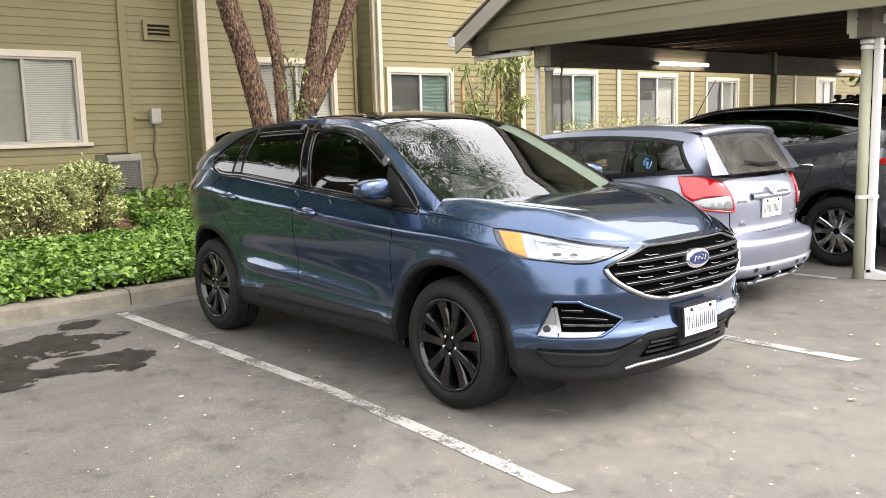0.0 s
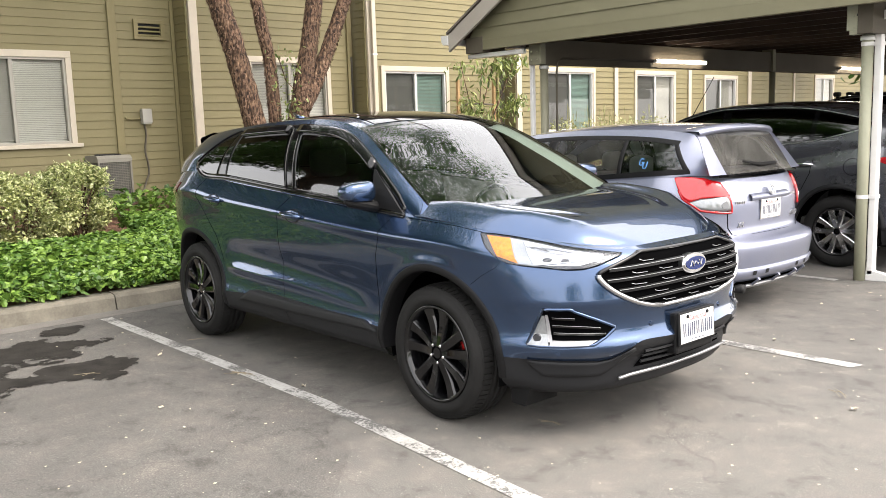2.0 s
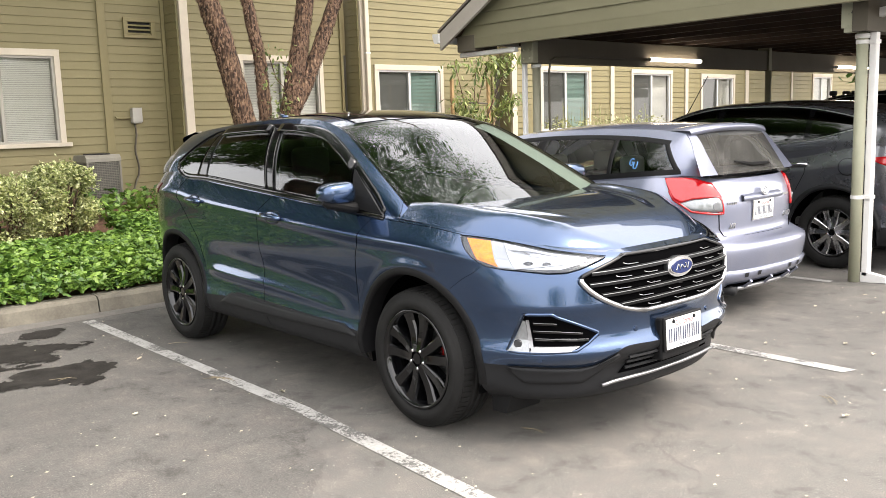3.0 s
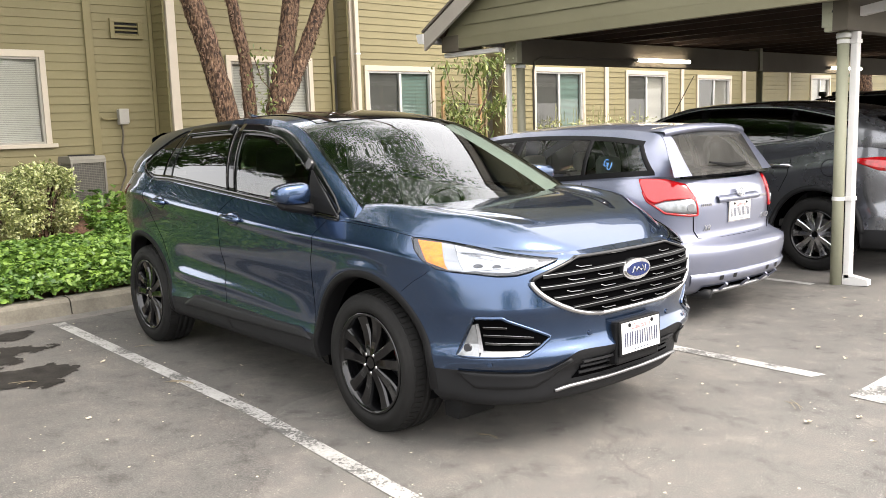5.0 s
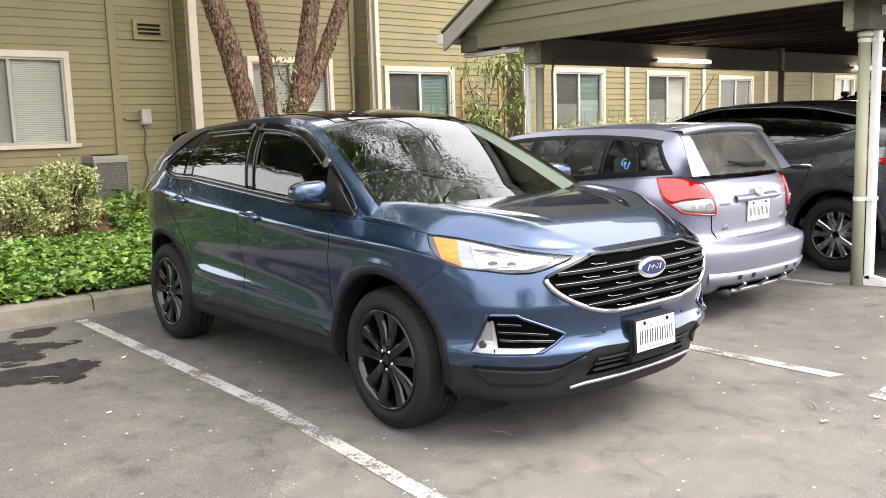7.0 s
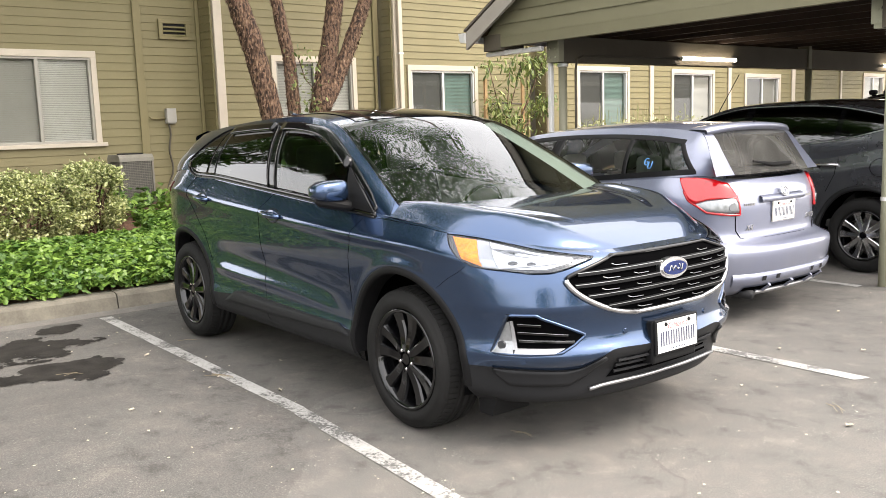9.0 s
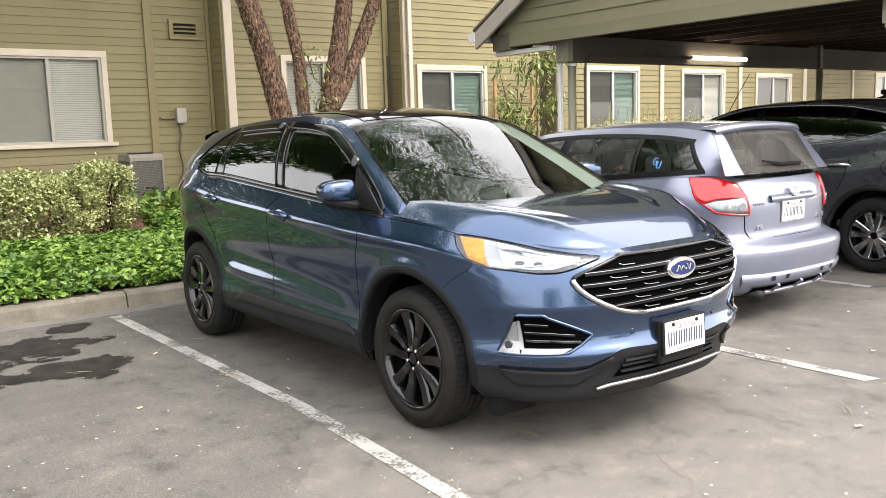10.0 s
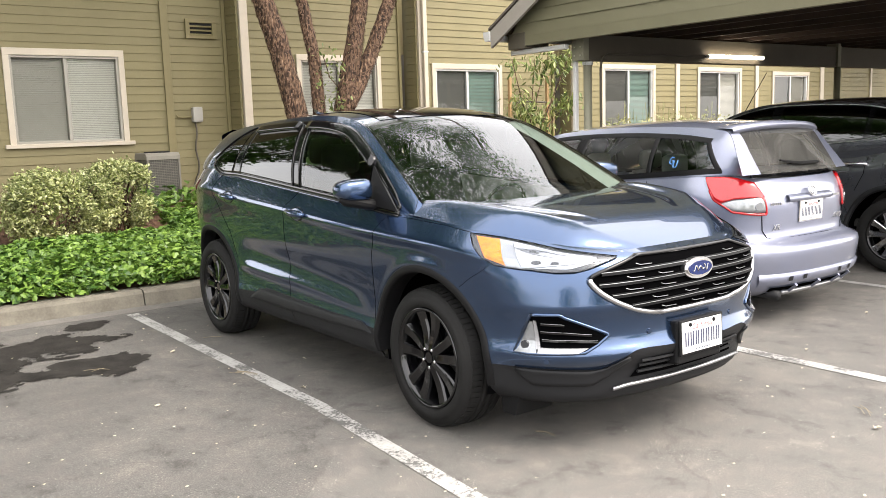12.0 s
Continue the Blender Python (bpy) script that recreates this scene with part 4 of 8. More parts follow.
def band(sh, side, lo, hi, n, m=4, out=0.004, depth=0.0, place=None):
    """A panel laid on the body: lo and hi are lists of (v, z) along its lower and upper edge."""
    bm = bmesh.new()
    place = place or (lambda v, z, o: sh.wall(v, z, side, o))
    rows = []
    for k in range(n + 1):
        t = k / n
        a, c = walk_along(lo, t), walk_along(hi, t)
        rows.append([place(a[0] + (c[0] - a[0]) * j / m, a[1] + (c[1] - a[1]) * j / m, out) for j in range(m + 1)])
    vs = grid(bm, rows)
    if depth:
        rim = [vs[i][0] for i in range(n + 1)] + [vs[n][j] for j in range(1, m + 1)] + [vs[i][m] for i in range(n - 1, -1, -1)] + [vs[0][j] for j in range(m - 1, 0, -1)]
        low = []
        for i in range(n + 1):
            a, c = walk_along(lo, i / n), walk_along(hi, i / n)
            low.append([place(a[0] + (c[0] - a[0]) * j / m, a[1] + (c[1] - a[1]) * j / m, out - depth) for j in range(m + 1)])
        ring = [low[i][0] for i in range(n + 1)] + [low[n][j] for j in range(1, m + 1)] + [low[i][m] for i in range(n - 1, -1, -1)] + [low[0][j] for j in range(m - 1, 0, -1)]
        rb = [bm.verts.new(p) for p in ring]
        for k in range(len(rim)):
            q = (k + 1) % len(rim)
            try:
                bm.faces.new((rim[k], rim[q], rb[q], rb[k]))
            except ValueError:
                pass
    bmesh.ops.remove_doubles(bm, verts=bm.verts, dist=1e-5)
    return bm


def walk_along(line, t):
    seg = [math.hypot(b[0] - a[0], b[1] - a[1]) for a, b in zip(line, line[1:])]
    d = t * sum(seg)
    for (a, b), s in zip(zip(line, line[1:]), seg):
        if d <= s or (a, b) == (line[-2], line[-1]):
            k = min(1.0, d / max(s, 1e-9))
            return a[0] + (b[0] - a[0]) * k, a[1] + (b[1] - a[1]) * k
        d -= s
    return line[-1]


def bead(sh, side, line, width, out, place=None, n=40, radius=None):
    """A thin bar that follows a line (v, z) on the body."""
    place = place or (lambda v, z, o: sh.wall(v, z, side, o))
    pts = [place(*walk_along(line, k / n), out) for k in range(n + 1)]
    return tube(bmesh.new(), pts, width / 2, 6)


def wheel(parent, x, y, side, R, rim_r, style, caliper, width=0.235):
    """A wheel on its axle: tyre, rim with spokes, nuts, cap, disc. side: the way its face looks along y."""
    w = new("wheel")
    w.parent, w.location = parent, (x, y, R)
    rot = lambda r, a, q: Vector((r * math.cos(a), side * q, r * math.sin(a)))
    seg = 64
    prof = [(rim_r, -0.02), (rim_r + 0.012, 0.006), (rim_r + 0.03, 0.012), (rim_r + 0.062, 0.016), (R - 0.052, 0.012), (R - 0.03, 0.006), (R - 0.018, -0.008), (R - 0.013, -0.024), (R - 0.010, -0.05), (R - 0.009, -0.066),
            (R, -0.072), (R - 0.007, -0.074), (R - 0.007, -0.082), (R, -0.084), (R, -0.112), (R - 0.007, -0.114), (R - 0.007, -0.124), (R, -0.126), (R, -0.155), (R - 0.007, -0.157), (R - 0.007, -0.165), (R, -0.167), (R - 0.004, -width + 0.024), (R - 0.05, -width), (rim_r, -width)]
    bm = bmesh.new()
    rings = [[rot(r, 2 * math.pi * k / seg, q) for k in range(seg + 1)] for r, q in prof]
    grid(bm, rings)
    bmesh.ops.remove_doubles(bm, verts=bm.verts, dist=1e-5)
    part("tyre", bm, M["rubber"], w, "black rubber tyre", smooth=True)
    bm = bmesh.new()
    for k in range(72):
        a = 2 * math.pi * k / 72
        for q0, q1, r0, r1 in ((-0.066, -0.014, R - 0.024, R - 0.0015),):
            c = [rot(r, a + da, q) for r, da, q in ((r0, -0.034, q0), (r0, 0.034, q0), (r1, 0.034, q0), (r1, -0.034, q0), (r0 - 0.006, -0.034, q1), (r0 - 0.006, 0.034, q1), (r1 - 0.010, 0.034, q1), (r1 - 0.010, -0.034, q1))]
            vs = [bm.verts.new(p) for p in c]
            for f in ((0, 1, 2, 3), (4, 5, 6, 7), (0, 1, 5, 4), (2, 3, 7, 6), (1, 2, 6, 5), (0, 3, 7, 4)):
                bm.faces.new([vs[i] for i in f])
    part("tread", bm, M["rubber"], w)["kind"] = "stuff"
    rimmat = M["wheel_black"] if style == "black" else M["alloy"]
    bm = bmesh.new()
    prof = [(rim_r - 0.012, -0.03), (rim_r + 0.006, -0.004), (rim_r + 0.004, 0.008), (rim_r - 0.006, 0.009), (rim_r - 0.016, -0.006), (rim_r - 0.028, -0.05), (rim_r - 0.035, -0.17)]
    grid(bm, [[rot(r, 2 * math.pi * k / seg, q) for k in range(seg + 1)] for r, q in prof])
    bmesh.ops.remove_doubles(bm, verts=bm.verts, dist=1e-5)
    part("rim", bm, M["alloy"] if style == "alloy" else M["wheel_black"], w, smooth=True)
    twin = style in ("black", "two_tone")
    for k in range(5):
        for j in ((-1, 1) if twin else (0,)):
            a0 = math.pi / 2 + 2 * math.pi * k / 5 + 0.05
            bm = bmesh.new()
            rows = []
            for t in spans(0, 1, 12):
                r = 0.040 + (rim_r - 0.046) * t
                if twin:
                    off = j * (0.013 + 0.057 * t)
                    half = 0.026 + 0.010 * t + 0.010 * max(0.0, t - 0.75) / 0.25
                else:
                    off, half = 0.0, 0.045 + 0.03 * t
                face = -0.004 - 0.016 * math.sin(math.pi * min(1, t * 0.95)) + 0.004 * t
                rad, tan = Vector((math.cos(a0), 0, math.sin(a0))), Vector((-math.sin(a0), 0, math.cos(a0)))
                ln = lambda u, q: rad * r + tan * (off + u) + Vector((0, side * q, 0))
                keel = j * half * 0.45
                rows.append([ln(-half, face - 0.060), ln(-half, face - 0.016), ln(-half * 0.80, face - 0.004), ln(keel - half * 0.12, face), ln(keel + half * 0.12, face), ln(half * 0.80, face - 0.004), ln(half, face - 0.016), ln(half, face - 0.060)])
            grid(bm, rows)
            part("spoke", bm, rimmat, w)
            if not twin:
                bm = bmesh.new()
                rows = []
                for t in spans(0, 1, 6):
                    r = 0.10 + (rim_r - 0.11) * t
                    a1 = a0 + 0.63
                    rad, tan = Vector((math.cos(a1), 0, math.sin(a1))), Vector((-math.sin(a1), 0, math.cos(a1)))
                    ln = lambda u, q: rad * r + tan * u + Vector((0, side * q, 0))
                    rows.append([ln(-0.02, -0.07), ln(-0.018, -0.032), ln(0.018, -0.032), ln(0.02, -0.07)])
                grid(bm, rows)
                part("spoke", bm, M["gloss_black"], w)
    part("hub", tube(bmesh.new(), [rot(0, 0, -0.07), rot(0, 0, -0.018)], [0.075, 0.066], 24), rimmat, w)
    part("hub_cap", tube(bmesh.new(), [rot(0, 0, -0.02), rot(0, 0, -0.008)], [0.034, 0.03], 20), M["gloss_black"], w, "dark centre cap")
    for k in range(5):
        a = math.pi / 2 + 2 * math.pi * (k + 0.5) / 5 + 0.05
        p = Vector((0.052 * math.cos(a), 0, 0.052 * math.sin(a)))
        part("lug_nut", tube(bmesh.new(), [p + rot(0, 0, -0.022), p + rot(0, 0, -0.006), p + rot(0, 0, -0.002)], [0.0105, 0.0105, 0.006], 8), M["chrome"], w, "chrome lug nut")
    part("brake_disc", tube(bmesh.new(), [rot(0, 0, -0.12), rot(0, 0, -0.10)], 0.165, 40), M["disc"], w, "grey brake disc")
    if caliper:
        bm = bmesh.new()
        rows = []
        for a in spans(-0.08, 0.48, 8):
            rows.append([rot(0.135, a, -0.085), rot(0.142, a, -0.072), rot(0.182, a, -0.068), rot(0.190, a, -0.08), rot(0.190, a, -0.13)])
        grid(bm, rows)
        part("caliper", bm, M["red_caliper"], w, "red painted brake caliper")
    return w


def arch_liner(parent, x, R, radius, half, material=None):
    bm = bmesh.new()
    rows = []
    for a in spans(-0.25, math.pi + 0.25, 24):
        c, s = math.cos(a), math.sin(a)
        rows.append([(x + c * radius, half, R + s * radius), (x + c * radius * 1.01, half * 0.97, R + s * radius * 1.01), (x + c * radius * 1.01, half * 0.30, R + s * radius * 1.01), (x + c * 0.05, half * 0.30, R + s * 0.05)])
    grid(bm, rows)
    part("arch_liner", bm, material or M["seam"], parent, "black wheel-arch liner", smooth=True)


def licence_plate(parent, m, name="licence_plate", frame_mat="black_plastic"):
    """A white plate whose writing is set as plain bars."""
    p = new(name)
    p.parent, p.matrix_basis = parent, m
    p["label"] = "white licence plate with dark characters"
    part("plate_frame", boxed((-0.012, -0.166, -0.088), (0.0, 0.166, 0.088), 0.006), M[frame_mat], p)
    part("plate_face", boxed((0.0, -0.152, -0.076), (0.003, 0.152, 0.076), 0.001), M["plate_white"], p)
    b = bmesh.new()
    for k in range(7):
        y = -0.118 + k * 0.0395
        box(b, (0.003, y - 0.0135, -0.044), (0.0042, y - 0.005, 0.026))
        box(b, (0.003, y + 0.004, -0.044), (0.0042, y + 0.0125, 0.026))
    part("plate_bars", b, M["plate_ink"], p)
    lettering("plate_heading", "California", 0.040, pose(0.0032, 0.0, 0.048, 90, 0, 90), M["plate_red"], p, 0.0006, shear=0.25)
    b = bmesh.new()
    for k in range(9):
        box(b, (0.003, -0.055 + k * 0.0125, -0.066), (0.0040, -0.055 + k * 0.0125 + 0.007, -0.060))
    part("plate_footer", b, M["plate_ink"], p)
    for s in (-1, 1):
        c = Vector((0.003, s * 0.09, 0.060))
        part("screw", tube(bmesh.new(), [c, c + Vector((0.006, 0, 0))], [0.011, 0.008], 10), M["black_plastic"], p)
    return p


def seat_row(parent, x, ys, zc, mat, back=-0.35):
    for y in ys:
        s = new("seat")
        s.parent, s.location = parent, (x, y, zc)
        part("cushion", boxed((-0.25, -0.25, 0), (0.28, 0.25, 0.16), 0.05), mat, s, smooth=True)
        b = prism(bmesh.new(), [(-0.10, 0.1), (-0.28, 0.12), (-0.42, 0.72), (-0.30, 0.74)], 1, -0.24, 0.24)
        bmesh.ops.bevel(b, geom=b.edges[:], offset=0.03, segments=2, affect="EDGES")
        part("backrest", b, mat, s, smooth=True)
        part("headrest", boxed((-0.46, -0.14, 0.74), (-0.34, 0.14, 0.95), 0.045), mat, s, smooth=True)


# ---- blue SUV ----
def blue_suv():
    car = thing("blue_suv", "clean dark blue metallic SUV with black wheels, parked nose out", "car")
    sh = Shell(
        plan=[(2.395, 0), (2.39, 0.2), (2.355, 0.42), (2.285, 0.60), (2.16, 0.755), (1.97, 0.865), (1.75, 0.92), (1.425, 0.945), (0.9, 0.945), (0, 0.945), (-0.9, 0.945),
              (-1.425, 0.942), (-1.72, 0.912), (-1.92, 0.85), (-2.06, 0.755), (-2.17, 0.57), (-2.25, 0.3), (-2.27, 0)],
        top=[(-2.35, 1.20), (-2.0, 1.26), (-1.6, 1.30), (-1.36, 1.295), (-0.98, 1.245), (-0.16, 1.185), (0.55, 1.135), (1.13, 1.105), (1.3, 1.102), (1.565, 1.088), (1.75, 1.066), (2.1, 1.022), (2.28, 0.985), (2.36, 0.963), (2.40, 0.952)],
        rail=([(-2.3, 0.58), (-2.1, 0.705), (-1.9, 0.745), (-1.65, 0.69), (-1.1, 0.635), (-0.4, 0.62), (0.2, 0.625), (0.45, 0.65), (0.8, 0.725), (1.1, 0.785), (1.4, 0.84)],
              [(-2.3, 1.225), (-2.1, 1.295), (-1.9, 1.385), (-1.72, 1.495), (-1.55, 1.572), (-1.1, 1.63), (-0.4, 1.665), (0.1, 1.655), (0.45, 1.585), (0.8, 1.420), (1.1, 1.259), (1.4, 1.090)]),
        end_prof=[(0.22, -0.20), (0.245, -0.09), (0.28, -0.05), (0.36, -0.035), (0.43, -0.015), (0.465, 0.022), (0.495, 0.040), (0.515, 0.040), (0.54, 0.018), (0.58, 0.006), (0.66, 0.008), (0.695, 0.020), (0.715, 0.030), (0.745, 0.026), (0.84, 0.010), (0.90, -0.008), (0.95, -0.045), (1.0, -0.12)],
        side_prof=[(0.27, -0.08), (0.31, -0.025), (0.38, 0.0), (0.44, 0.004), (0.48, -0.006), (0.54, -0.014), (0.66, -0.012), (0.80, -0.002), (0.90, 0.002), (0.96, 0.004), (0.985, 0.012), (0.998, 0.014), (1.010, 0.004), (1.03, -0.012), (1.065, -0.042), (1.10, -0.072)],
        zbot=0.27, clad=None,
        bulge=[(-2.3, -0.16), (-1.7, -0.05), (-1.0, 0.0), (0.1, 0.03), (0.45, 0.05), (1.25, 0.13), (1.4, 0.14)],
        crown=[(-2.3, 0.02), (-1.6, 0.03), (-0.5, 0.04), (0.4, 0.04), (0.8, 0.02), (1.25, 0.0), (1.4, 0.0)],
        end_span=(1.72, 2.2))
    def ridge(p, z):
        # the sculpted lower door: a soft ridge that climbs to the rear, hollow above it
        tail = 0.012 * math.exp(-((p.x + 1.72) / 0.22) ** 2) * min(1.0, max(0.0, (z - 1.13) / 0.13))
        haunch = tail + 0.014 * math.exp(-((p.x + 1.62) / 0.30) ** 2 - ((z - 0.93) / 0.14) ** 2) + 0.008 * math.exp(-((p.x - 1.40) / 0.28) ** 2 - ((z - 0.87) / 0.07) ** 2)
        for cx, cz in ((1.425, 0.385), (-1.425, 0.385)):
            haunch += 0.0022 * (1 - math.tanh((math.hypot(p.x - cx, z - cz) - 0.515) / 0.014))
        if not -0.98 < p.x < 1.02 or z > 1.02:
            return haunch
        fade = min(1.0, (0.98 + p.x) / 0.26, (1.02 - p.x) / 0.45)
        fade = fade * fade * (3 - 2 * fade)
        zr = lerp_curve([(-1.0, 0.622), (-0.5, 0.606), (0.0, 0.592), (0.5, 0.562), (1.0, 0.522)], p.x)
        d = z - zr
        hollow = -0.017 * math.exp(-((d - 0.115) / 0.085) ** 2)
        lip = lerp_curve([(-1.0, 0.016), (-0.4, 0.013), (-0.1, 0.006), (0.3, 0.003), (1.0, 0.002)], p.x)
        return haunch + fade * (lip * math.exp(-(d / (0.024 if d > 0 else 0.022)) ** 2) + hollow)
    sh.ridge = ridge
    zclad = lambda p: (lerp_curve([(0, 0.512), (0.20, 0.512), (0.385, 0.516), (0.45, 0.492), (0.52, 0.440), (0.58, 0.427), (0.79, 0.439), (1.2, 0.445)], p.y) if p.x > 1.6
                       else lerp_curve([(-2.4, 0.56), (-1.8, 0.52), (-1.2, 0.448), (-0.94, 0.434), (-0.70, 0.448), (-0.60, 0.460), (-0.50, 0.494), (-0.44, 0.497), (-0.09, 0.489), (0.36, 0.477), (0.9, 0.457), (1.2, 0.452), (1.6, 0.445)], p.x))
    zbot = lambda p: 0.232 + 0.05 * (p.x < 1.6) if p.x > -1.7 else 0.30
    ztop = lambda p: np.interp(p.x, *sh.top_tab)
    ZLOW = [(-1.46, 1.345), (-1.38, 1.300), (-1.27, 1.272), (-0.976, 1.262), (-0.16, 1.205), (0.55, 1.155), (0.98, 1.122), (1.15, 1.108)]
    ZHIGH = [(-1.46, 1.350), (-1.30, 1.455), (-1.15, 1.545), (-1.03, 1.583), (-0.80, 1.600), (-0.30, 1.612), (0.10, 1.597), (0.38, 1.55), (0.625, 1.447), (0.77, 1.368), (0.927, 1.278), (1.12, 1.155), (1.15, 1.115)]
    arches, AR = [(1.425, 0.385), (-1.425, 0.385)], 0.452

    for side in (-1, 1):
        bm = flank(sh, side, zclad, ztop, 340, 42)
        carve(bm, arches, AR)
        part("body_side", bm, M["blue_paint"], car, smooth=True)
        bm = flank(sh, side, zbot, zclad, 230, 9)
        carve(bm, arches, AR)
        part("lower_cladding", bm, M["clad"], car, "dark grey plastic cladding", smooth=True)
        # cabin side: paint round the window openings
        bm = bmesh.new()
        sink = lambda x, h: Vector((0, -side * 0.10 * h, -0.09 * h)) * max(0.0, (x - 1.25) / 0.11) ** 1.8
        grid(bm, [[sh.glass_side(x, h, side) + sink(x, h) for h in spans(0, 1, 32)] for x in spans(-2.28, 1.36, 152)])
        inside = lambda c: -1.44 < c.x < 1.10 and lerp_curve(ZLOW, c.x) < c.z < lerp_curve(ZHIGH, c.x)
        bmesh.ops.delete(bm, geom=[f for f in bm.faces if inside(f.calc_center_median())], context="FACES")
        part("cabin_side", bm, M["blue_paint"], car, smooth=True)

    # bonnet
    bm = bmesh.new()
    rows = []
    for x in spans(2.352, 1.20, 70):
        e = sh.belt(x, 1)
        lift = lerp_curve([(1.1, 0.056), (1.3, 0.060), (1.5, 0.068), (1.8, 0.080), (2.0, 0.084), (2.36, 0.080)], x)
        front = max(0.0, 1 - (2.36 - x) / 0.27)
        fade = min(1.0, max(0.0, (2.16 - x) * 3.5))
        rise = lerp_curve([(1.2, 0.035), (1.35, 0.036), (1.6, 0.025), (1.9, 0.018), (2.4, 0.018)], x)
        peak = lerp_curve([(1.2, 0.11), (1.6, 0.16), (2.4, 0.17)], x)
        row = []
        for w in spans(-1, 1, 128):
            aw = abs(w)
            inset = (1 - aw) * e.y
            q = min(1.0, (max(0.0, 1 - inset / 0.21) ** 2.2 + front ** 2.2) ** (1 / 2.2))
            edge_w = 0.66 - 0.29 * (x - 1.36)
            crease = 0.005 * math.exp(-((aw - edge_w) / 0.045) ** 2) - 0.006 * math.exp(-((aw - edge_w - 0.10) / 0.06) ** 2)
            shoulder = rise * math.exp(-((inset - peak) / 0.10) ** 2)
            z = e.z + lift * (1 - q ** 2.2) + (crease + shoulder) * fade
            row.append((e.x + lerp_curve([(1.2, 0.19), (1.62, 0.0), (2.4, 0.0)], x) * (1 - w * w) * (x < 1.62), w * e.y, z))
        rows.append(row)
    grid(bm, rows)
    # the nose lip closes the bonnet to the front wall
    part("bonnet", bm, M["blue_paint"], car, "glossy blue bonnet with raised creases", smooth=True)
    bm = bmesh.new()
    rows = []
    v1 = sh.v_of_x(2.35)
    for v in spans(-v1, v1, 40):
        s = 1 if v > 0 else -1
        p = sh.wall(abs(v), ztop(sh.plan_at(abs(v))[0]), s)
        e = sh.belt(2.352, 1)
        rows.append([p, (e.x, max(-e.y, min(e.y, p.y)), e.z + 0.006)])
    grid(bm, rows)
    part("bonnet_lip", bm, M["blue_paint"], car, smooth=True)

    # roof, with black glass panels, and screens
    bm = bmesh.new()
    grid(bm, [[sh.over(x, w) for w in spans(-1, 1, 24)] for x in spans(-2.28, 0.40, 50)])
    part("roof", bm, M["blue_paint"], car, smooth=True)
    bm = bmesh.new()
    grid(bm, [[sh.over(x, w, 0.004) for w in spans(-0.80, 0.80, 20)] for x in spans(-0.9, 0.395, 24)])
    part("glass_roof", bm, M["gloss_black"], car, "black panoramic glass roof", smooth=True)
    bm = bmesh.new()
    grid(bm, [[sh.over(x, w) for w in spans(-0.985, 0.985, 32)] for x in spans(0.40, 1.335, 30)])
    part("windscreen", bm, M["screen_glass"], car, "windscreen mirroring leaves and sky", smooth=True, away=(0, 0, 0.6)).visible_shadow = False
    for s in (-1, 1):
        bm = bmesh.new()
        grid(bm, [[sh.over(x, w, 0.002) for w in spans(s * 0.984, s * 1.0, 2)] for x in spans(0.38, 1.235, 24)])
        part("glass_trim", bm, M["gloss_black"], car, smooth=True)
        bm = bmesh.new()
        grid(bm, [[sh.over(x, w, -0.006) for w in spans(s * 0.955, s * 0.985, 3)] for x in spans(0.40, 1.25, 24)])
        part("glass_border", bm, M["black_plastic"], car)
        bm = bmesh.new()
        inner = 0.80 if s > 0 else 0.945
        grid(bm, [[sh.over(x, s * w, -0.012 - 0.22 * (0.97 - w)) for w in spans(inner, 0.965, 5)] for x in spans(0.38, 1.25, 20)])
        part("pillar_trim", bm, M["pillar_cloth"], car, "pale grey pillar trim", smooth=True)
    bm = bmesh.new()
    grid(bm, [[sh.over(x, w, 0.006) for w in spans(-0.85, 0.85, 20)] for x in spans(-2.2, -1.75, 10)])
    part("rear_screen", bm, M["tint"], car, smooth=True, away=(0, 0, 0.6))
    # spoiler over the tailgate
    bm = bmesh.new()
    rows = []
    for w in spans(-1, 1, 32):
        aw = abs(w)
        p = sh.over(-1.50, w * 0.98)
        back = 0.35 - 0.06 * aw ** 4
        rows.append([p + Vector((0.12, 0, 0.001)), p + Vector((-0.05, 0, 0.012)), p + Vector((-back + 0.02, 0, -0.006 - 0.02 * aw ** 3)), p + Vector((-back, 0, -0.022 - 0.02 * aw ** 3)),
                     p + Vector((-back + 0.015, 0, -0.05 - 0.03 * aw ** 3)), p + Vector((-0.12, 0, -0.085 - 0.02 * aw))])
    grid(bm, rows)
    part("spoiler", bm, M["blue_paint"], car, smooth=True)
    bm = bmesh.new()
    grid(bm, [[sh.over(x, w, -0.03) for w in spans(-0.95, 0.95, 16)] for x in spans(-1.6, 0.36, 20)])
    part("headliner", bm, M["cabin_light"], car, "pale grey headliner", smooth=True)
    # underbody, cabin floor and dashboard
    part("underbody", boxed((-2.0, -0.72, 0.24), (2.0, 0.72, 0.36), 0.03), M["black_plastic"], car)
    part("engine_bay", boxed((1.0, -0.25, 0.36), (2.1, 0.25, 0.86), 0.03), M["black_plastic"], car)
    part("cabin_floor", boxed((-1.9, -0.80, 0.42), (1.0, 0.80, 0.5), 0.02), M["cabin"], car)
    b = prism(bmesh.new(), [(1.40, 1.04), (1.05, 1.09), (0.72, 1.08), (0.62, 0.98), (0.66, 0.7), (0.95, 0.7)], 1, -0.74, 0.74)
    bmesh.ops.bevel(b, geom=b.edges[:], offset=0.025, segments=2, affect="EDGES")
    part("dashboard", b, M["cabin"], car, "dark dashboard", smooth=True)
    b = bmesh.new()
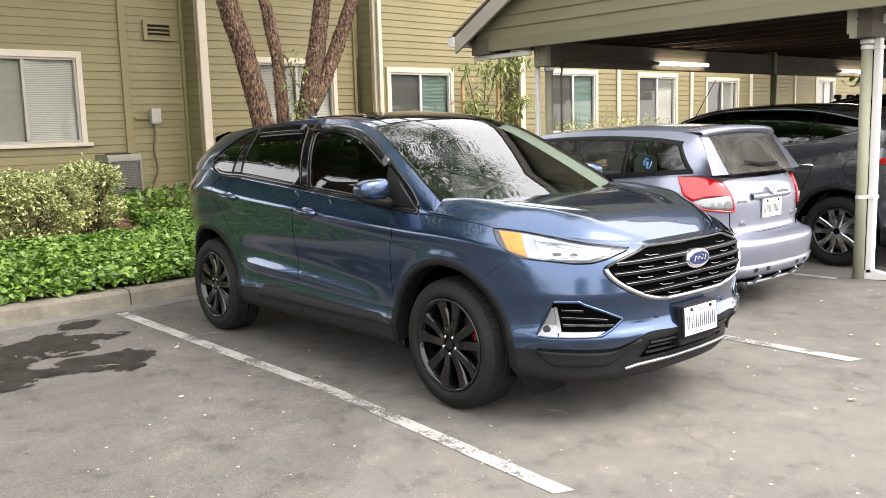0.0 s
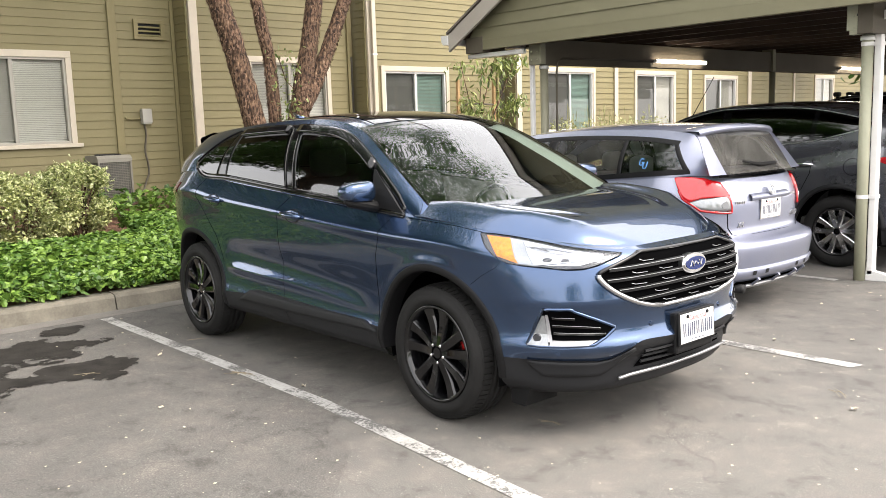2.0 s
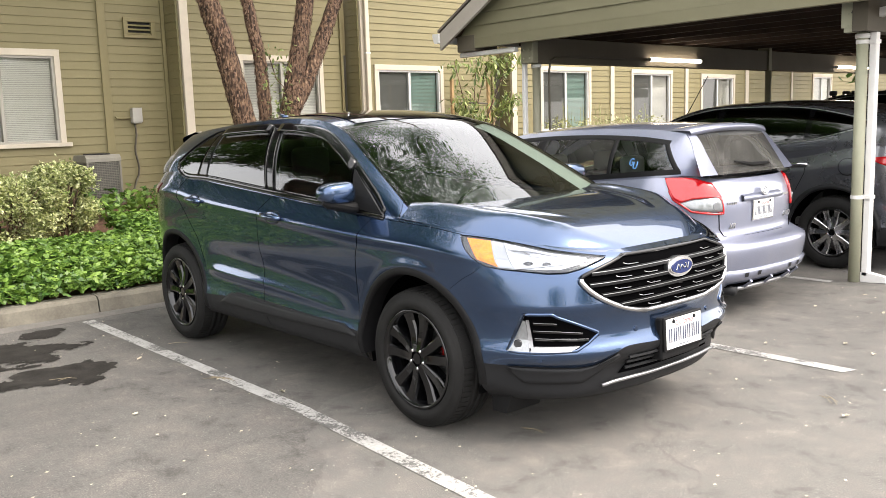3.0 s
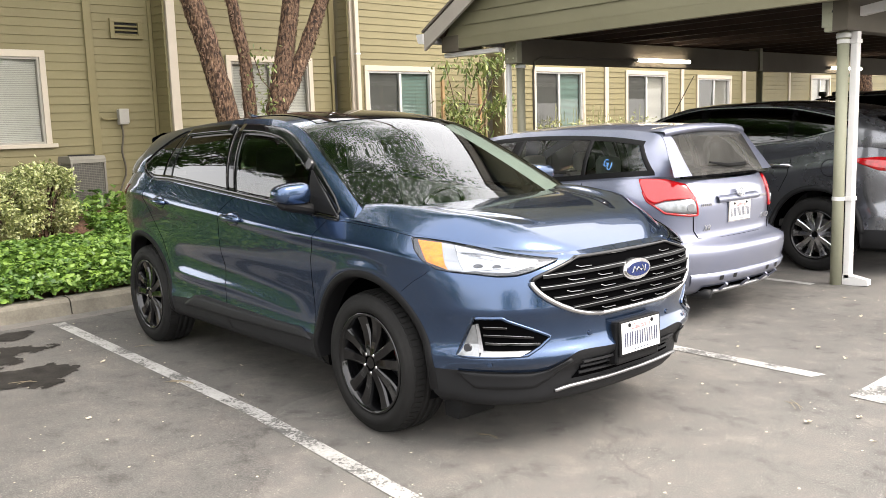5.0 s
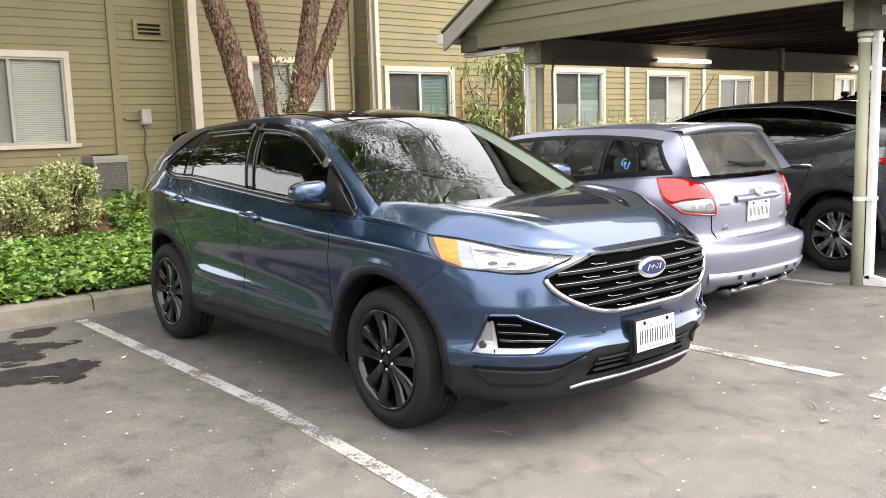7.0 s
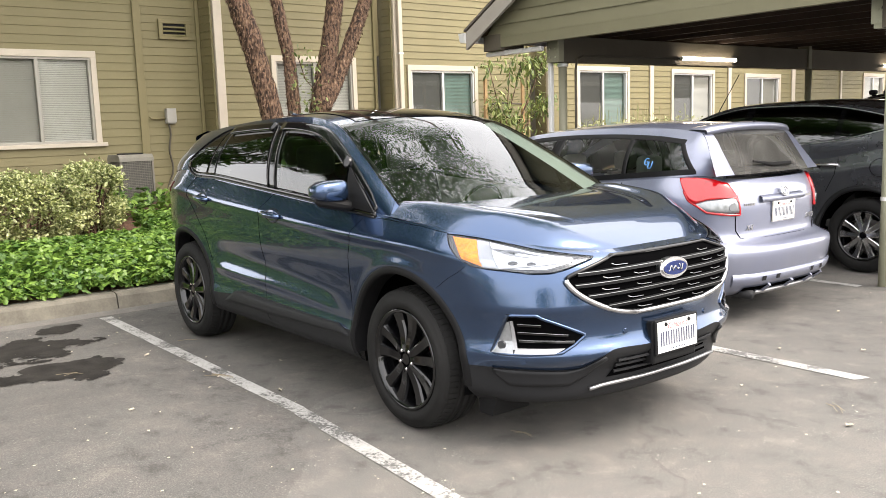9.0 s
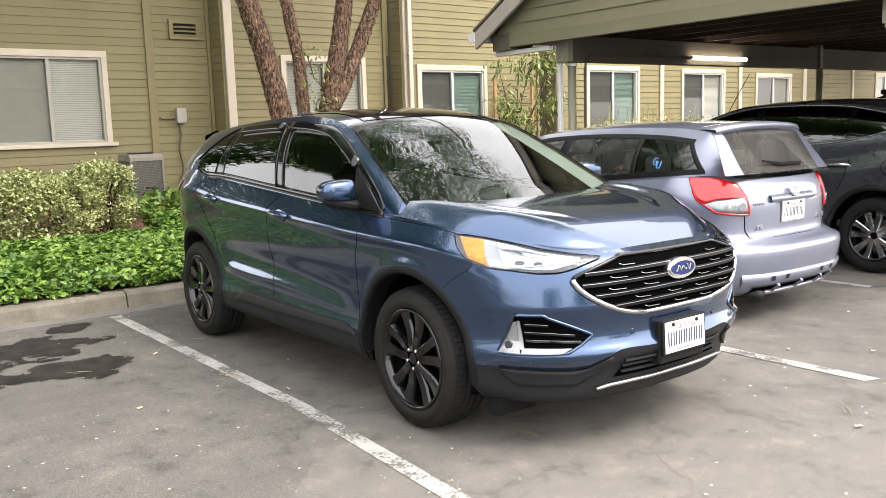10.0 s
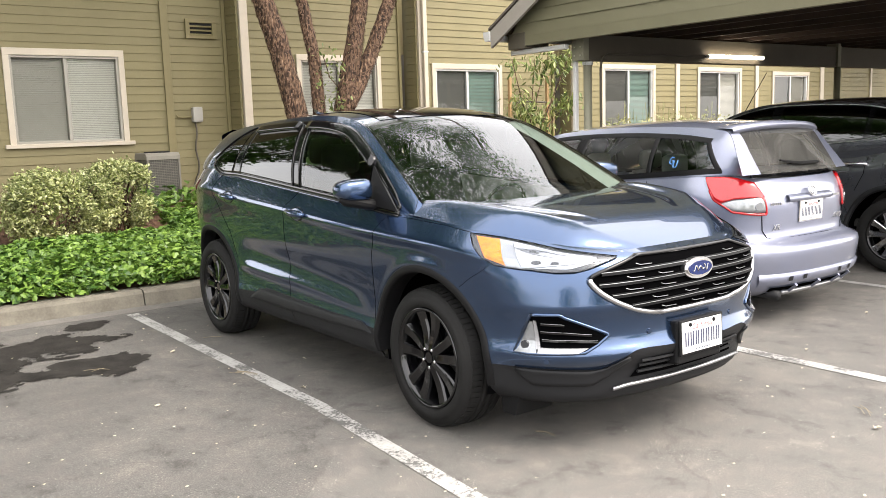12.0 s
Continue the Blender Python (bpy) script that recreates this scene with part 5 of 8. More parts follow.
    ring = [Vector((0.52 + 0.07 * math.sin(a), 0.38 + 0.185 * math.cos(a), 1.0 + 0.17 * math.sin(a))) for a in spans(0, 2 * math.pi, 30)]
    tube(b, ring, 0.014, 8, cap=False)
    part("steering_wheel", b, M["black_plastic"], car, smooth=True)
    seat_row(car, 0.05, (-0.38, 0.38), 0.52, M["seat"])
    seat_row(car, -0.85, (-0.42, 0.0, 0.42), 0.56, M["seat"])
    for s in (-1, 1):
        b = bmesh.new()
        grid(b, [[sh.glass_side(x, 0.0, s, -0.05) + Vector((0, 0, dz)) for dz in (0.0, -0.3, -0.6)] for x in spans(-0.94, 0.94, 20)])
        part("door_card", b, M["cabin_light"], car)

    # side glass: black surround, panes, visors, seams
    def hs(x, z):
        a, c = sh.belt(x, 1).z, sh.rail_pt(x, 1).z
        return (z - a) / (c - a)
    for side in (-1, 1):
        place = lambda x, z, o, side=side: sh.glass_side(x, hs(x, z), side, o)

        def pane(name, x0, x1, mat, lab, skew=(0, 0), inset=0.0, out=0.006, m=8):
            lo = [(x, lerp_curve(ZLOW, x) + inset) for x in spans(x0, x1, 14)]
            hi = [(x, lerp_curve(ZHIGH, x) - inset) for x in spans(x0 + skew[0], x1 + skew[1], 14)]
            return part(name, band(sh, side, lo, hi, 16, m, out, place=place), mat, car, lab, smooth=True, away=(-0.2, 0, 1.0))
        edge = lambda z, x0, x1, d: [(x, lerp_curve(z, x) + d) for x in spans(x0, x1, 30)]
        part("window_surround", band(sh, side, edge(ZLOW, -1.465, 1.14, -0.014), edge(ZLOW, -1.45, 1.13, 0.020), 60, 2, 0.006, 0.004, place), M["gloss_black"], car, "gloss black window surround", smooth=True)
        part("window_surround", band(sh, side, edge(ZHIGH, -1.455, 1.13, -0.022), edge(ZHIGH, -1.465, 1.14, 0.016), 80, 3, 0.006, 0.004, place), M["gloss_black"], car, smooth=True)
        for x0, x1, y0, y1 in ((-1.13, -0.945, -1.045, -0.955), (-0.145, 0.012, -0.325, -0.155), (0.84, 1.14, 0.74, 0.80)):
            part("window_pillar", band(sh, side, [(x, lerp_curve(ZLOW, x)) for x in (x0, x1)], [(x, lerp_curve(ZHIGH, x)) for x in (y0, y1)], 4, 12, 0.005, 0.02, place), M["gloss_black"], car, smooth=True)
        pane("quarter_glass", -1.40, -1.12, M["tint"], "dark privacy glass", (0.02, 0.08), 0.008)
        pane("rear_door_glass", -0.95, -0.14, M["tint"], "dark privacy glass", (-0.005, -0.18), 0.012)
        pane("front_door_glass", 0.005, 0.86, M["front_glass"], "dark tinted glass", (-0.16, -0.13), 0.012)
        for bx, tx in ((-0.115, -0.285), (-0.025, -0.195)):
            part("pillar_strip", tube(bmesh.new(), [place(bx + (tx - bx) * h, lerp_curve(ZLOW, bx) + (lerp_curve(ZHIGH, tx) - lerp_curve(ZLOW, bx)) * h, 0.009) for h in spans(0.02, 0.98, 12)], 0.004, 6), M["gloss_black"], car, smooth=True)
        for x0, x1 in ((-0.95, -0.335), (-0.20, 0.75)):
            top = [(x, lerp_curve(ZHIGH, x) + 0.012) for x in spans(x0, x1, 16)]
            low = [(x, lerp_curve(ZHIGH, x) - 0.040) for x in spans(x0, x1, 16)]
            part("visor", band(sh, side, low, top, 20, 4, 0.026, 0.02, place), M["gloss_black"], car, "smoked wind visor", smooth=True)
        line = [(x, lerp_curve(ZLOW, x) - 0.012) for x in spans(-1.44, 1.13, 30)]
        part("belt_moulding", bead(sh, side, line, 0.012, 0.009, place, 60), M["gloss_black"], car, smooth=True)
        line = [(x, lerp_curve(ZHIGH, x) + 0.012) for x in spans(-1.45, -1.02, 12)]
        part("quarter_moulding", bead(sh, side, line, 0.010, 0.009, place, 20), M["gloss_black"], car, smooth=True)
        # mirror triangle
        part("mirror_base", band(sh, side, [(0.875, 1.138), (1.125, 1.118)], [(0.775, 1.345), (0.79, 1.34)], 8, 6, 0.012, 0.008, place), M["black_plastic"], car)
        mir = new("mirror")
        mir.parent, mir.location = car, (0.83, side * 1.0, 1.238)
        b = bmesh.new()
        bmesh.ops.create_uvsphere(b, u_segments=28, v_segments=18, radius=1)
        for v in b.verts:
            c = v.co
            q = lambda t: math.copysign(abs(t) ** 0.62, t)
            v.co = Vector((0.07 * q(c.x) + 0.03, 0.110 * q(c.y), (0.060 - 0.014 * side * c.y) * q(c.z)))
            if v.co.x < -0.02:
                v.co.x = -0.02
        part("mirror_shell", b, M["blue_paint"], mir, "blue mirror cap", smooth=True)
        part("mirror_glass", boxed((-0.0225, -0.080, -0.034), (-0.0195, 0.080, 0.034), 0.001), M["chrome"], mir)
        part("mirror_arm", tube(bmesh.new(), [(0.05, -side * 0.17, -0.098), (0.05, -side * 0.10, -0.088), (0.045, -side * 0.02, -0.070), (0.04, side * 0.06, -0.056), (0.035, side * 0.09, -0.045)], [0.030, 0.032, 0.034, 0.028, 0.012], 12), M["black_plastic"], mir, "black lower shell")
        # door shuts and handles
        vx = sh.v_of_x
        for line, nm in (([(vx(-0.04), 1.182), (vx(-0.13), 1.08), (vx(-0.145), 0.95), (vx(-0.143), 0.826), (vx(-0.129), 0.59), (vx(-0.118), 0.46), (vx(-0.06), 0.33)], "door_gap"),
                         ([(vx(1.04), 1.108), (vx(0.99), 1.03), (vx(0.945), 0.88), (vx(0.935), 0.70), (vx(0.945), 0.46)], "door_gap"),
                         ([(vx(-1.24), 1.262), (vx(-1.30), 1.20), (vx(-1.33), 1.12), (vx(-1.22), 1.02), (vx(-1.05), 0.84), (vx(-0.97), 0.66)], "door_gap")):
            part(nm, bead(sh, side, line, 0.0036, 0.0), M["seam"], car)
        line = [(1.215, 1.205), (1.25, 1.15), (1.262, 1.105)]
        part("cowl_gap", bead(sh, side, line, 0.002, 0.001, place), M["seam"], car)
        line = [(vx(1.15), 1.098), (vx(1.3), 1.094), (vx(1.565), 1.080), (vx(1.75), 1.058)]
        part("bonnet_gap", bead(sh, side, line, 0.003, 0.0002), M["seam"], car)
        line = [(vx(1.90), 0.915), (vx(1.86), 0.885), (vx(1.79), 0.845), (vx(1.72), 0.795)]
        part("bumper_gap", bead(sh, side, line, 0.0022, -0.0002), M["seam"], car)
        for hx, hz in ((0.06, 1.052), (-1.03, 1.108)):
            v = vx(hx)
            b = bmesh.new()
            pts = [sh.wall(vx(hx + dx), hz + dz, side, o) for dx, dz, o in ((0.110, -0.004, 0.000), (0.095, -0.003, 0.018), (0.05, 0.0, 0.026), (-0.05, 0.004, 0.026), (-0.095, 0.007, 0.018), (-0.110, 0.008, 0.000))]
            tube(b, pts, [0.013, 0.017, 0.019, 0.019, 0.017, 0.013], 12)
            part("door_handle", b, M["blue_paint"], car, "body-coloured handle with bright edge", smooth=True)
            b = bmesh.new()
            bmesh.ops.create_uvsphere(b, u_segments=20, v_segments=10, radius=1, matrix=Matrix.Translation(sh.wall(v, hz - 0.004, side, -0.004)) @ Matrix.Diagonal((0.085, 0.0052, 0.040, 1)))
            part("handle_cup", b, M["blue_paint"], car, smooth=True)
            ring = [sh.wall(vx(hx + 0.088 * math.cos(a)), hz - 0.004 + 0.043 * math.sin(a), side, 0.001) for a in spans(0, 2 * math.pi, 30)]
            part("handle_rim", tube(bmesh.new(), ring, 0.0026, 6, cap=False), M["gloss_black"], car, "dark rim round the handle cup", smooth=True)
        # sill step with the kicked-up moulding
        lo = [(vx(0.93), 0.425), (vx(0.0), 0.405), (vx(-0.72), 0.400)]
        hi = [(vx(0.80), 0.475), (vx(0.0), 0.475), (vx(-0.56), 0.485)]
        part("sill_moulding", band(sh, side, lo, hi, 30, 4, 0.016, 0.02), M["clad"], car, "raised grey sill moulding", smooth=True)
        # arch lips
        for cx, cz in arches:
            pts = []
            for a in spans(-0.18, math.pi + 0.18, 40):
                x, z = cx + math.cos(a) * AR, cz + math.sin(a) * AR
                if z > zclad(sh.plan_at(vx(x))[0]) - 0.18:
                    pts.append(sh.wall(vx(x), z, side, -0.007))
            part("arch_lip", tube(bmesh.new(), pts, 0.006, 6), M["black_plastic"], car, smooth=True)
            rows = []
            for a in spans(-0.12, math.pi + 0.12, 60):
                row = []
                for r, o in ((AR - 0.008, -0.10), (AR - 0.004, -0.010), (AR - 0.002, 0.009), (AR + 0.010, 0.010), (AR + 0.026, 0.008), (AR + 0.034, 0.004), (AR + 0.037, -0.004)):
                    x, z = cx + math.cos(a) * r, cz + math.sin(a) * r
                    row.append(sh.wall(vx(x), z, side, o))
                rows.append(row)
            b = bmesh.new()
            grid(b, rows)
            part("arch_trim", b, M["black_plastic"], car, "black plastic wheel-arch trim", smooth=True)

        # headlamp
        vy = sh.v_of_y
        lo = [(vy(0.462), 0.948), (vy(0.545), 0.926), (vy(0.60), 0.908), (vy(0.660), 0.894), (vx(2.19), 0.893), (vx(2.10), 0.905), (vx(2.0), 0.911), (vx(1.935), 0.920), (vx(1.865), 0.955), (vx(1.80), 1.0), (vx(1.755), 1.048)]
        hi = [(vy(0.455), 0.953), (vy(0.6), 0.974), (vx(2.19), 0.994), (vx(2.06), 1.018), (vx(1.92), 1.041), (vx(1.82), 1.053), (vx(1.752), 1.056)]
        lamp = new("headlamp")
        lamp.parent = car
        lamp["label"] = "clear headlamp with amber side marker"
        quad = lambda p, q, r, t, n, m, o, d=0.0: band(sh, side, [p, q], [r, t], n, m, o, d)
        part("lamp_bezel", band(sh, side, lo, hi, 40, 6, 0.003, 0.02), M["lamp_grey"], lamp)
        part("reflector", band(sh, side, [(vy(0.56), 0.938), (vy(0.68), 0.908), (vx(2.062), 0.914)], [(vy(0.56), 0.954), (vx(2.19), 0.980), (vx(1.980), 1.021)], 24, 5, 0.006), M["mirror_bowl"], lamp, "mirror-bright reflector")
        for cx, half in ((2.185, 0.016), (2.115, 0.021)):
            arc = [(cx + half * math.cos(a), 0.009 * math.sin(a)) for a in spans(0.02, math.pi - 0.02, 14)]
            zc = 0.933 + (2.185 - cx) * 0.06
            part("projector", band(sh, side, [(vx(x), zc - h) for x, h in arc], [(vx(x), zc + h) for x, h in arc], 14, 4, 0.0075), M["lamp_grey"], lamp, "dark projector eye", smooth=True)
        part("light_bar", quad((vx(2.060), 0.914), (vx(1.990), 0.919), (vx(1.978), 1.022), (vx(1.912), 1.033), 8, 6, 0.009), M["lamp_white"], lamp, "white light strip")
        part("light_bar", quad((vy(0.53), 0.940), (vx(2.05), 0.911), (vy(0.53), 0.944), (vx(2.05), 0.917), 20, 2, 0.0095), M["lamp_white"], lamp, "thin white light strip")
        part("side_marker", quad((vx(1.988), 0.920), (vx(1.885), 0.952), (vx(1.911), 1.033), (vx(1.788), 1.046), 10, 6, 0.008), M["amber"], lamp, "amber side marker")
        part("marker_rib", quad((vx(1.912), 0.945), (vx(1.908), 0.947), (vx(1.828), 1.034), (vx(1.824), 1.036), 3, 8, 0.0090), M["amber"], lamp)
        part("lens", band(sh, side, lo, hi, 40, 6, 0.014, 0.012), M["clear"], lamp, "clear plastic lens", smooth=True, away=(1.3, 0, 0.9)).visible_shadow = False
        for line in (lo, hi, [lo[-1], hi[-1]]):
            part("lamp_gap", tube(bmesh.new(), [sh.wall(*walk_along(line, t), side, 0.010) for t in spans(0, 1, 40)], 0.0026, 6), M["seam"], lamp)
        # fog lamp pod
        pod = new("fog_pod")
        pod.parent = car
        pod["label"] = "black side inlet with silver fins and fog lamp"
        lo = [(vy(0.528), 0.588), (vy(0.575), 0.552), (vy(0.63), 0.522), (vx(2.087), 0.517), (vx(2.03), 0.522)]
        hi = [(vy(0.528), 0.600), (vy(0.61), 0.640), (vy(0.70), 0.686), (vx(2.2), 0.700), (vx(2.10), 0.700)]
        part("inlet", band(sh, side, lo, hi, 26, 6, 0.003), M["seam"], pod)
        loop = [sh.wall(*walk_along(lo, t), side, 0.002) for t in spans(0, 1, 30)] + [sh.wall(*walk_along(hi[::-1], t), side, 0.002) for t in spans(0, 1, 30)]
        part("inlet_lip", tube(bmesh.new(), loop + loop[:1], 0.0085, 8, cap=False), M["blue_paint"], pod, "body-coloured lip", smooth=True)
        part("inlet_rim", tube(bmesh.new(), [sh.wall(*walk_along(hi, t), side, 0.004) for t in spans(0, 1, 24)], 0.005, 6), M["gloss_black"], pod)
        for line in ([(vx(2.135), 0.660), (vx(2.20), 0.656), (vy(0.70), 0.654)], [(vx(2.135), 0.622), (vx(2.22), 0.616), (vy(0.60), 0.604)], [(vx(2.14), 0.585), (vx(2.24), 0.580), (vy(0.575), 0.574)]):
            part("fin", band(sh, side, [(v, z - 0.010) for v, z in line], line, 14, 2, 0.016, 0.014), M["gloss_black"], pod)
            part("fin_edge", bead(sh, side, line, 0.002, 0.0165), M["fog_silver"], pod)
        part("fog_trim", quad((vx(2.125), 0.523), (vy(0.655), 0.523), (vx(2.128), 0.546), (vy(0.615), 0.543), 16, 3, 0.014, 0.012), M["fog_silver"], pod, "satin silver trim")
        part("fog_trim", quad((vx(2.120), 0.54), (vx(2.136), 0.54), (vx(2.108), 0.672), (vx(2.118), 0.672), 2, 8, 0.014, 0.01), M["fog_silver"], pod)
        part("fog_lamp", quad((vx(2.122), 0.523), (vx(2.032), 0.523), (vx(2.106), 0.668), (vx(2.082), 0.668), 10, 8, 0.012, 0.01), M["fog_lens"], pod, "clear fog lamp")
        c = sh.wall(vx(2.075), 0.556, side, 0.010)
        d = sh.plan_at(vx(2.075))[1]
        part("bulb", tube(bmesh.new(), [c, c + Vector((abs(d.x), side * abs(d.y), 0)) * 0.008], [0.022, 0.018], 14), M["lamp_grey"], pod)
        # lower bumper recess and sensors
        lo = [(vy(0.425), 0.470), (vy(0.50), 0.396), (vy(0.588), 0.345), (vx(2.09), 0.350), (vx(2.03), 0.416)]
        hi = [(vy(0.44), 0.488), (vy(0.53), 0.430), (vy(0.60), 0.420), (vx(2.11), 0.432), (vx(2.02), 0.434)]
        part("bumper_insert", band(sh, side, lo, hi, 20, 4, 0.014, 0.012), M["clad"], car, "smooth grey bumper insert", smooth=True)
        for sy, sz in ((0.31, 0.585), (0.755, 0.482)):
            c, d = sh.wall(vy(sy), sz, side, 0.0), sh.wall(vy(sy), sz, side, 0.006)
            part("parking_sensor", tube(bmesh.new(), [c, d], [0.014, 0.012], 12), M["blue_paint"], car)
        # tail lamp
        part("tail_lamp", band(sh, side, [(vx(-2.12), 1.07), (vx(-1.90), 1.09), (vx(-1.73), 1.135)], [(vx(-2.12), 1.19), (vx(-1.90), 1.21), (vx(-1.66), 1.215)], 14, 4, 0.006, 0.01), M["tail_dark"], car, "dark red tail lamp")
        for wx in (1.425, -1.425):
            wheel(car, wx, side * 0.925, side, 0.377, 0.262, "black", wx > 0)
            arch_liner(car, wx, 0.385, AR, side * (0.885 if wx > 0 else 0.85))
        b = prism(bmesh.new(), [(1.84, 0.32), (2.0, 0.32), (1.95, 0.165), (1.855, 0.165)], 1, side * 0.66 - 0.12, side * 0.66 + 0.12)
        part("air_deflector", b, M["black_plastic"], car)

    # grille: a hexagon on the front wall
    gr = new("grille")
    gr.parent = car
    gr["label"] = "black hexagonal grille with dashed bright bars"
    place = lambda y, z, o: sh.wall(sh.v_of_y(abs(y)), z, 1 if y > 0 else -1, o)
    half = lambda z: lerp_curve([(0.672, 0.20), (0.685, 0.32), (0.72, 0.435), (0.775, 0.535), (0.83, 0.592), (0.868, 0.60), (0.90, 0.525), (0.945, 0.37), (0.95, 0.36)], z)
    zs = spans(0.678, 0.947, 22)
    bm = bmesh.new()
    grid(bm, [[place(y, z, 0.003) for y in spans(-half(z), half(z), 50)] for z in zs])
    part("grille_back", bm, M["seam"], gr)
    rim_line = [(half(z), z) for z in zs]
    low = [place(y, 0.676, 0.012) for y in spans(-half(0.678), half(0.678), 24)]
    chrome_pts = [place(-h, z, 0.012) for h, z in rim_line[15::-1]] + low + [place(h, z, 0.012) for h, z in rim_line[:16]]
    part("grille_rim", tube(bmesh.new(), chrome_pts, 0.013, 10), M["satin"], gr, "bright silver lower rim", smooth=True)
    black_pts = [place(-h, z, 0.010) for h, z in rim_line[15:]] + [place(y, 0.949, 0.010) for y in spans(-half(0.947), half(0.947), 24)] + [place(h, z, 0.010) for h, z in rim_line[:14:-1]]
    part("grille_hood", tube(bmesh.new(), black_pts, 0.011, 8), M["gloss_black"], gr, smooth=True)
    for k in range(4):
        z = 0.725 + k * 0.052
        h = half(z) - 0.02
        bm = bmesh.new()
        rows = []
        for y in spans(-h, h, 40):
            zz = z + 0.010 * (1 - (y / h) ** 2)
            rows.append([place(y, zz - 0.011, 0.004), place(y, zz - 0.007, 0.022), place(y, zz + 0.006, 0.024), place(y, zz + 0.011, 0.006)])
        grid(bm, rows)
        part("grille_bar", bm, M["black_plastic"], gr, smooth=False)
        part("bar_edge", tube(bmesh.new(), [place(y, z + 0.007 + 0.010 * (1 - (y / h) ** 2), 0.023) for y in spans(-h, h, 40)], 0.0018, 6), M["skid"], gr, "thin bright edge")
    for k in range(5):
        z = 0.700 + k * 0.052
        h = half(z) - 0.08
        cnt = max(2, int(h * 2 / 0.17))
        for j in range(cnt):
            y0 = -h + (j + (0.5 if k % 2 else 0.2)) * (2 * h / cnt)
            if abs(y0 + 0.04) < 0.13 and 0.80 < z < 0.91:
                continue
            zz = z + 0.010 * (1 - (y0 / 0.6) ** 2)
            pts = [place(y0, zz + 0.002, 0.014), place(y0 + 0.018, zz - 0.004, 0.021), place(y0 + 0.085, zz - 0.004, 0.021)]
            part("bright_dash", tube(bmesh.new(), pts, 0.0016, 6), M["skid"], gr)
    badge = new("badge")
    badge.parent, badge.matrix_basis = car, pose(2.405, 0, 0.857, 0, -4, 0)
    badge["label"] = "blue oval emblem with silver rim"
    for nm, ry, rz, x0, x1, mt in (("badge_mount", 0.108, 0.052, -0.02, 0.022, "satin"), ("badge_ring", 0.095, 0.040, 0.022, 0.030, "chrome"), ("badge_face", 0.087, 0.034, 0.030, 0.033, "oval_blue")):
        b = bmesh.new()
        outline = [(ry * math.cos(a), rz * math.sin(a)) for a in spans(0, 2 * math.pi, 40)[:-1]]
        prism(b, outline, 0, x0, x1)
        part(nm, b, M[mt], badge, smooth=False)
    b = bmesh.new()
    for y0, y1, amp in ((-0.056, -0.018, 0.013), (-0.016, 0.024, 0.008), (0.026, 0.056, 0.014)):
        tube(b, [(0.034, y0 + (y1 - y0) * q / 14, amp * math.sin(q / 14 * 6.6 + y0 * 40)) for q in range(15)], 0.0032, 6)
    part("badge_bars", b, M["lamp_white"], badge, "flowing silver strokes", smooth=True)
    part("front_camera", boxed((2.385, -0.022, 0.772), (2.432, 0.022, 0.797), 0.006), M["gloss_black"], car)
    # lower intake with slats and bright skid strip
    bm = bmesh.new()
    grid(bm, [[place(y, z, 0.004) for y in spans(-0.40 + (z - 0.36) * 0.9, 0.40 - (z - 0.36) * 0.9, 40)] for z in spans(0.365, 0.462, 6)])
    part("lower_intake", bm, M["seam"], car, "black lower air intake")
    for z in (0.392, 0.424, 0.452):
        bm = tube(bmesh.new(), [place(y, z, 0.010) for y in spans(-0.36, 0.36, 40)], 0.008, 6)
        part("intake_slat", bm, M["clad"], car)
    part("skid_strip", tube(bmesh.new(), [place(y, lerp_curve([(0, 0.338), (0.40, 0.334), (0.49, 0.322)], abs(y)), 0.018) for y in spans(-0.49, 0.49, 50)], 0.0095, 8), M["skid"], car, "satin silver skid strip", smooth=True)
    part("plate_bracket", boxed((2.36, -0.17, 0.40), (2.437, 0.17, 0.615), 0.012), M["black_plastic"], car)
    licence_plate(car, pose(2.448, 0.002, 0.531, 0, -3, 0))
    # wipers and aerial
    for y0, y1 in ((-0.55, 0.02), (0.05, 0.58)):
        pts = [sh.over(1.322, y / 0.80, 0.010) for y in spans(y0, y1, 8)]
        part("wiper", tube(bmesh.new(), pts, 0.006, 6), M["black_plastic"], car)
    part("aerial_fin", tube(bmesh.new(), [(-1.25, 0, 1.67), (-1.33, 0, 1.70), (-1.40, 0, 1.735)], [0.035, 0.02, 0.008], 8), M["blue_paint"], car, smooth=True)
    part("inner_mirror", boxed((0.50, -0.11, 1.47), (0.53, 0.11, 1.53), 0.012), M["black_plastic"], car)
    return car


blue_suv()


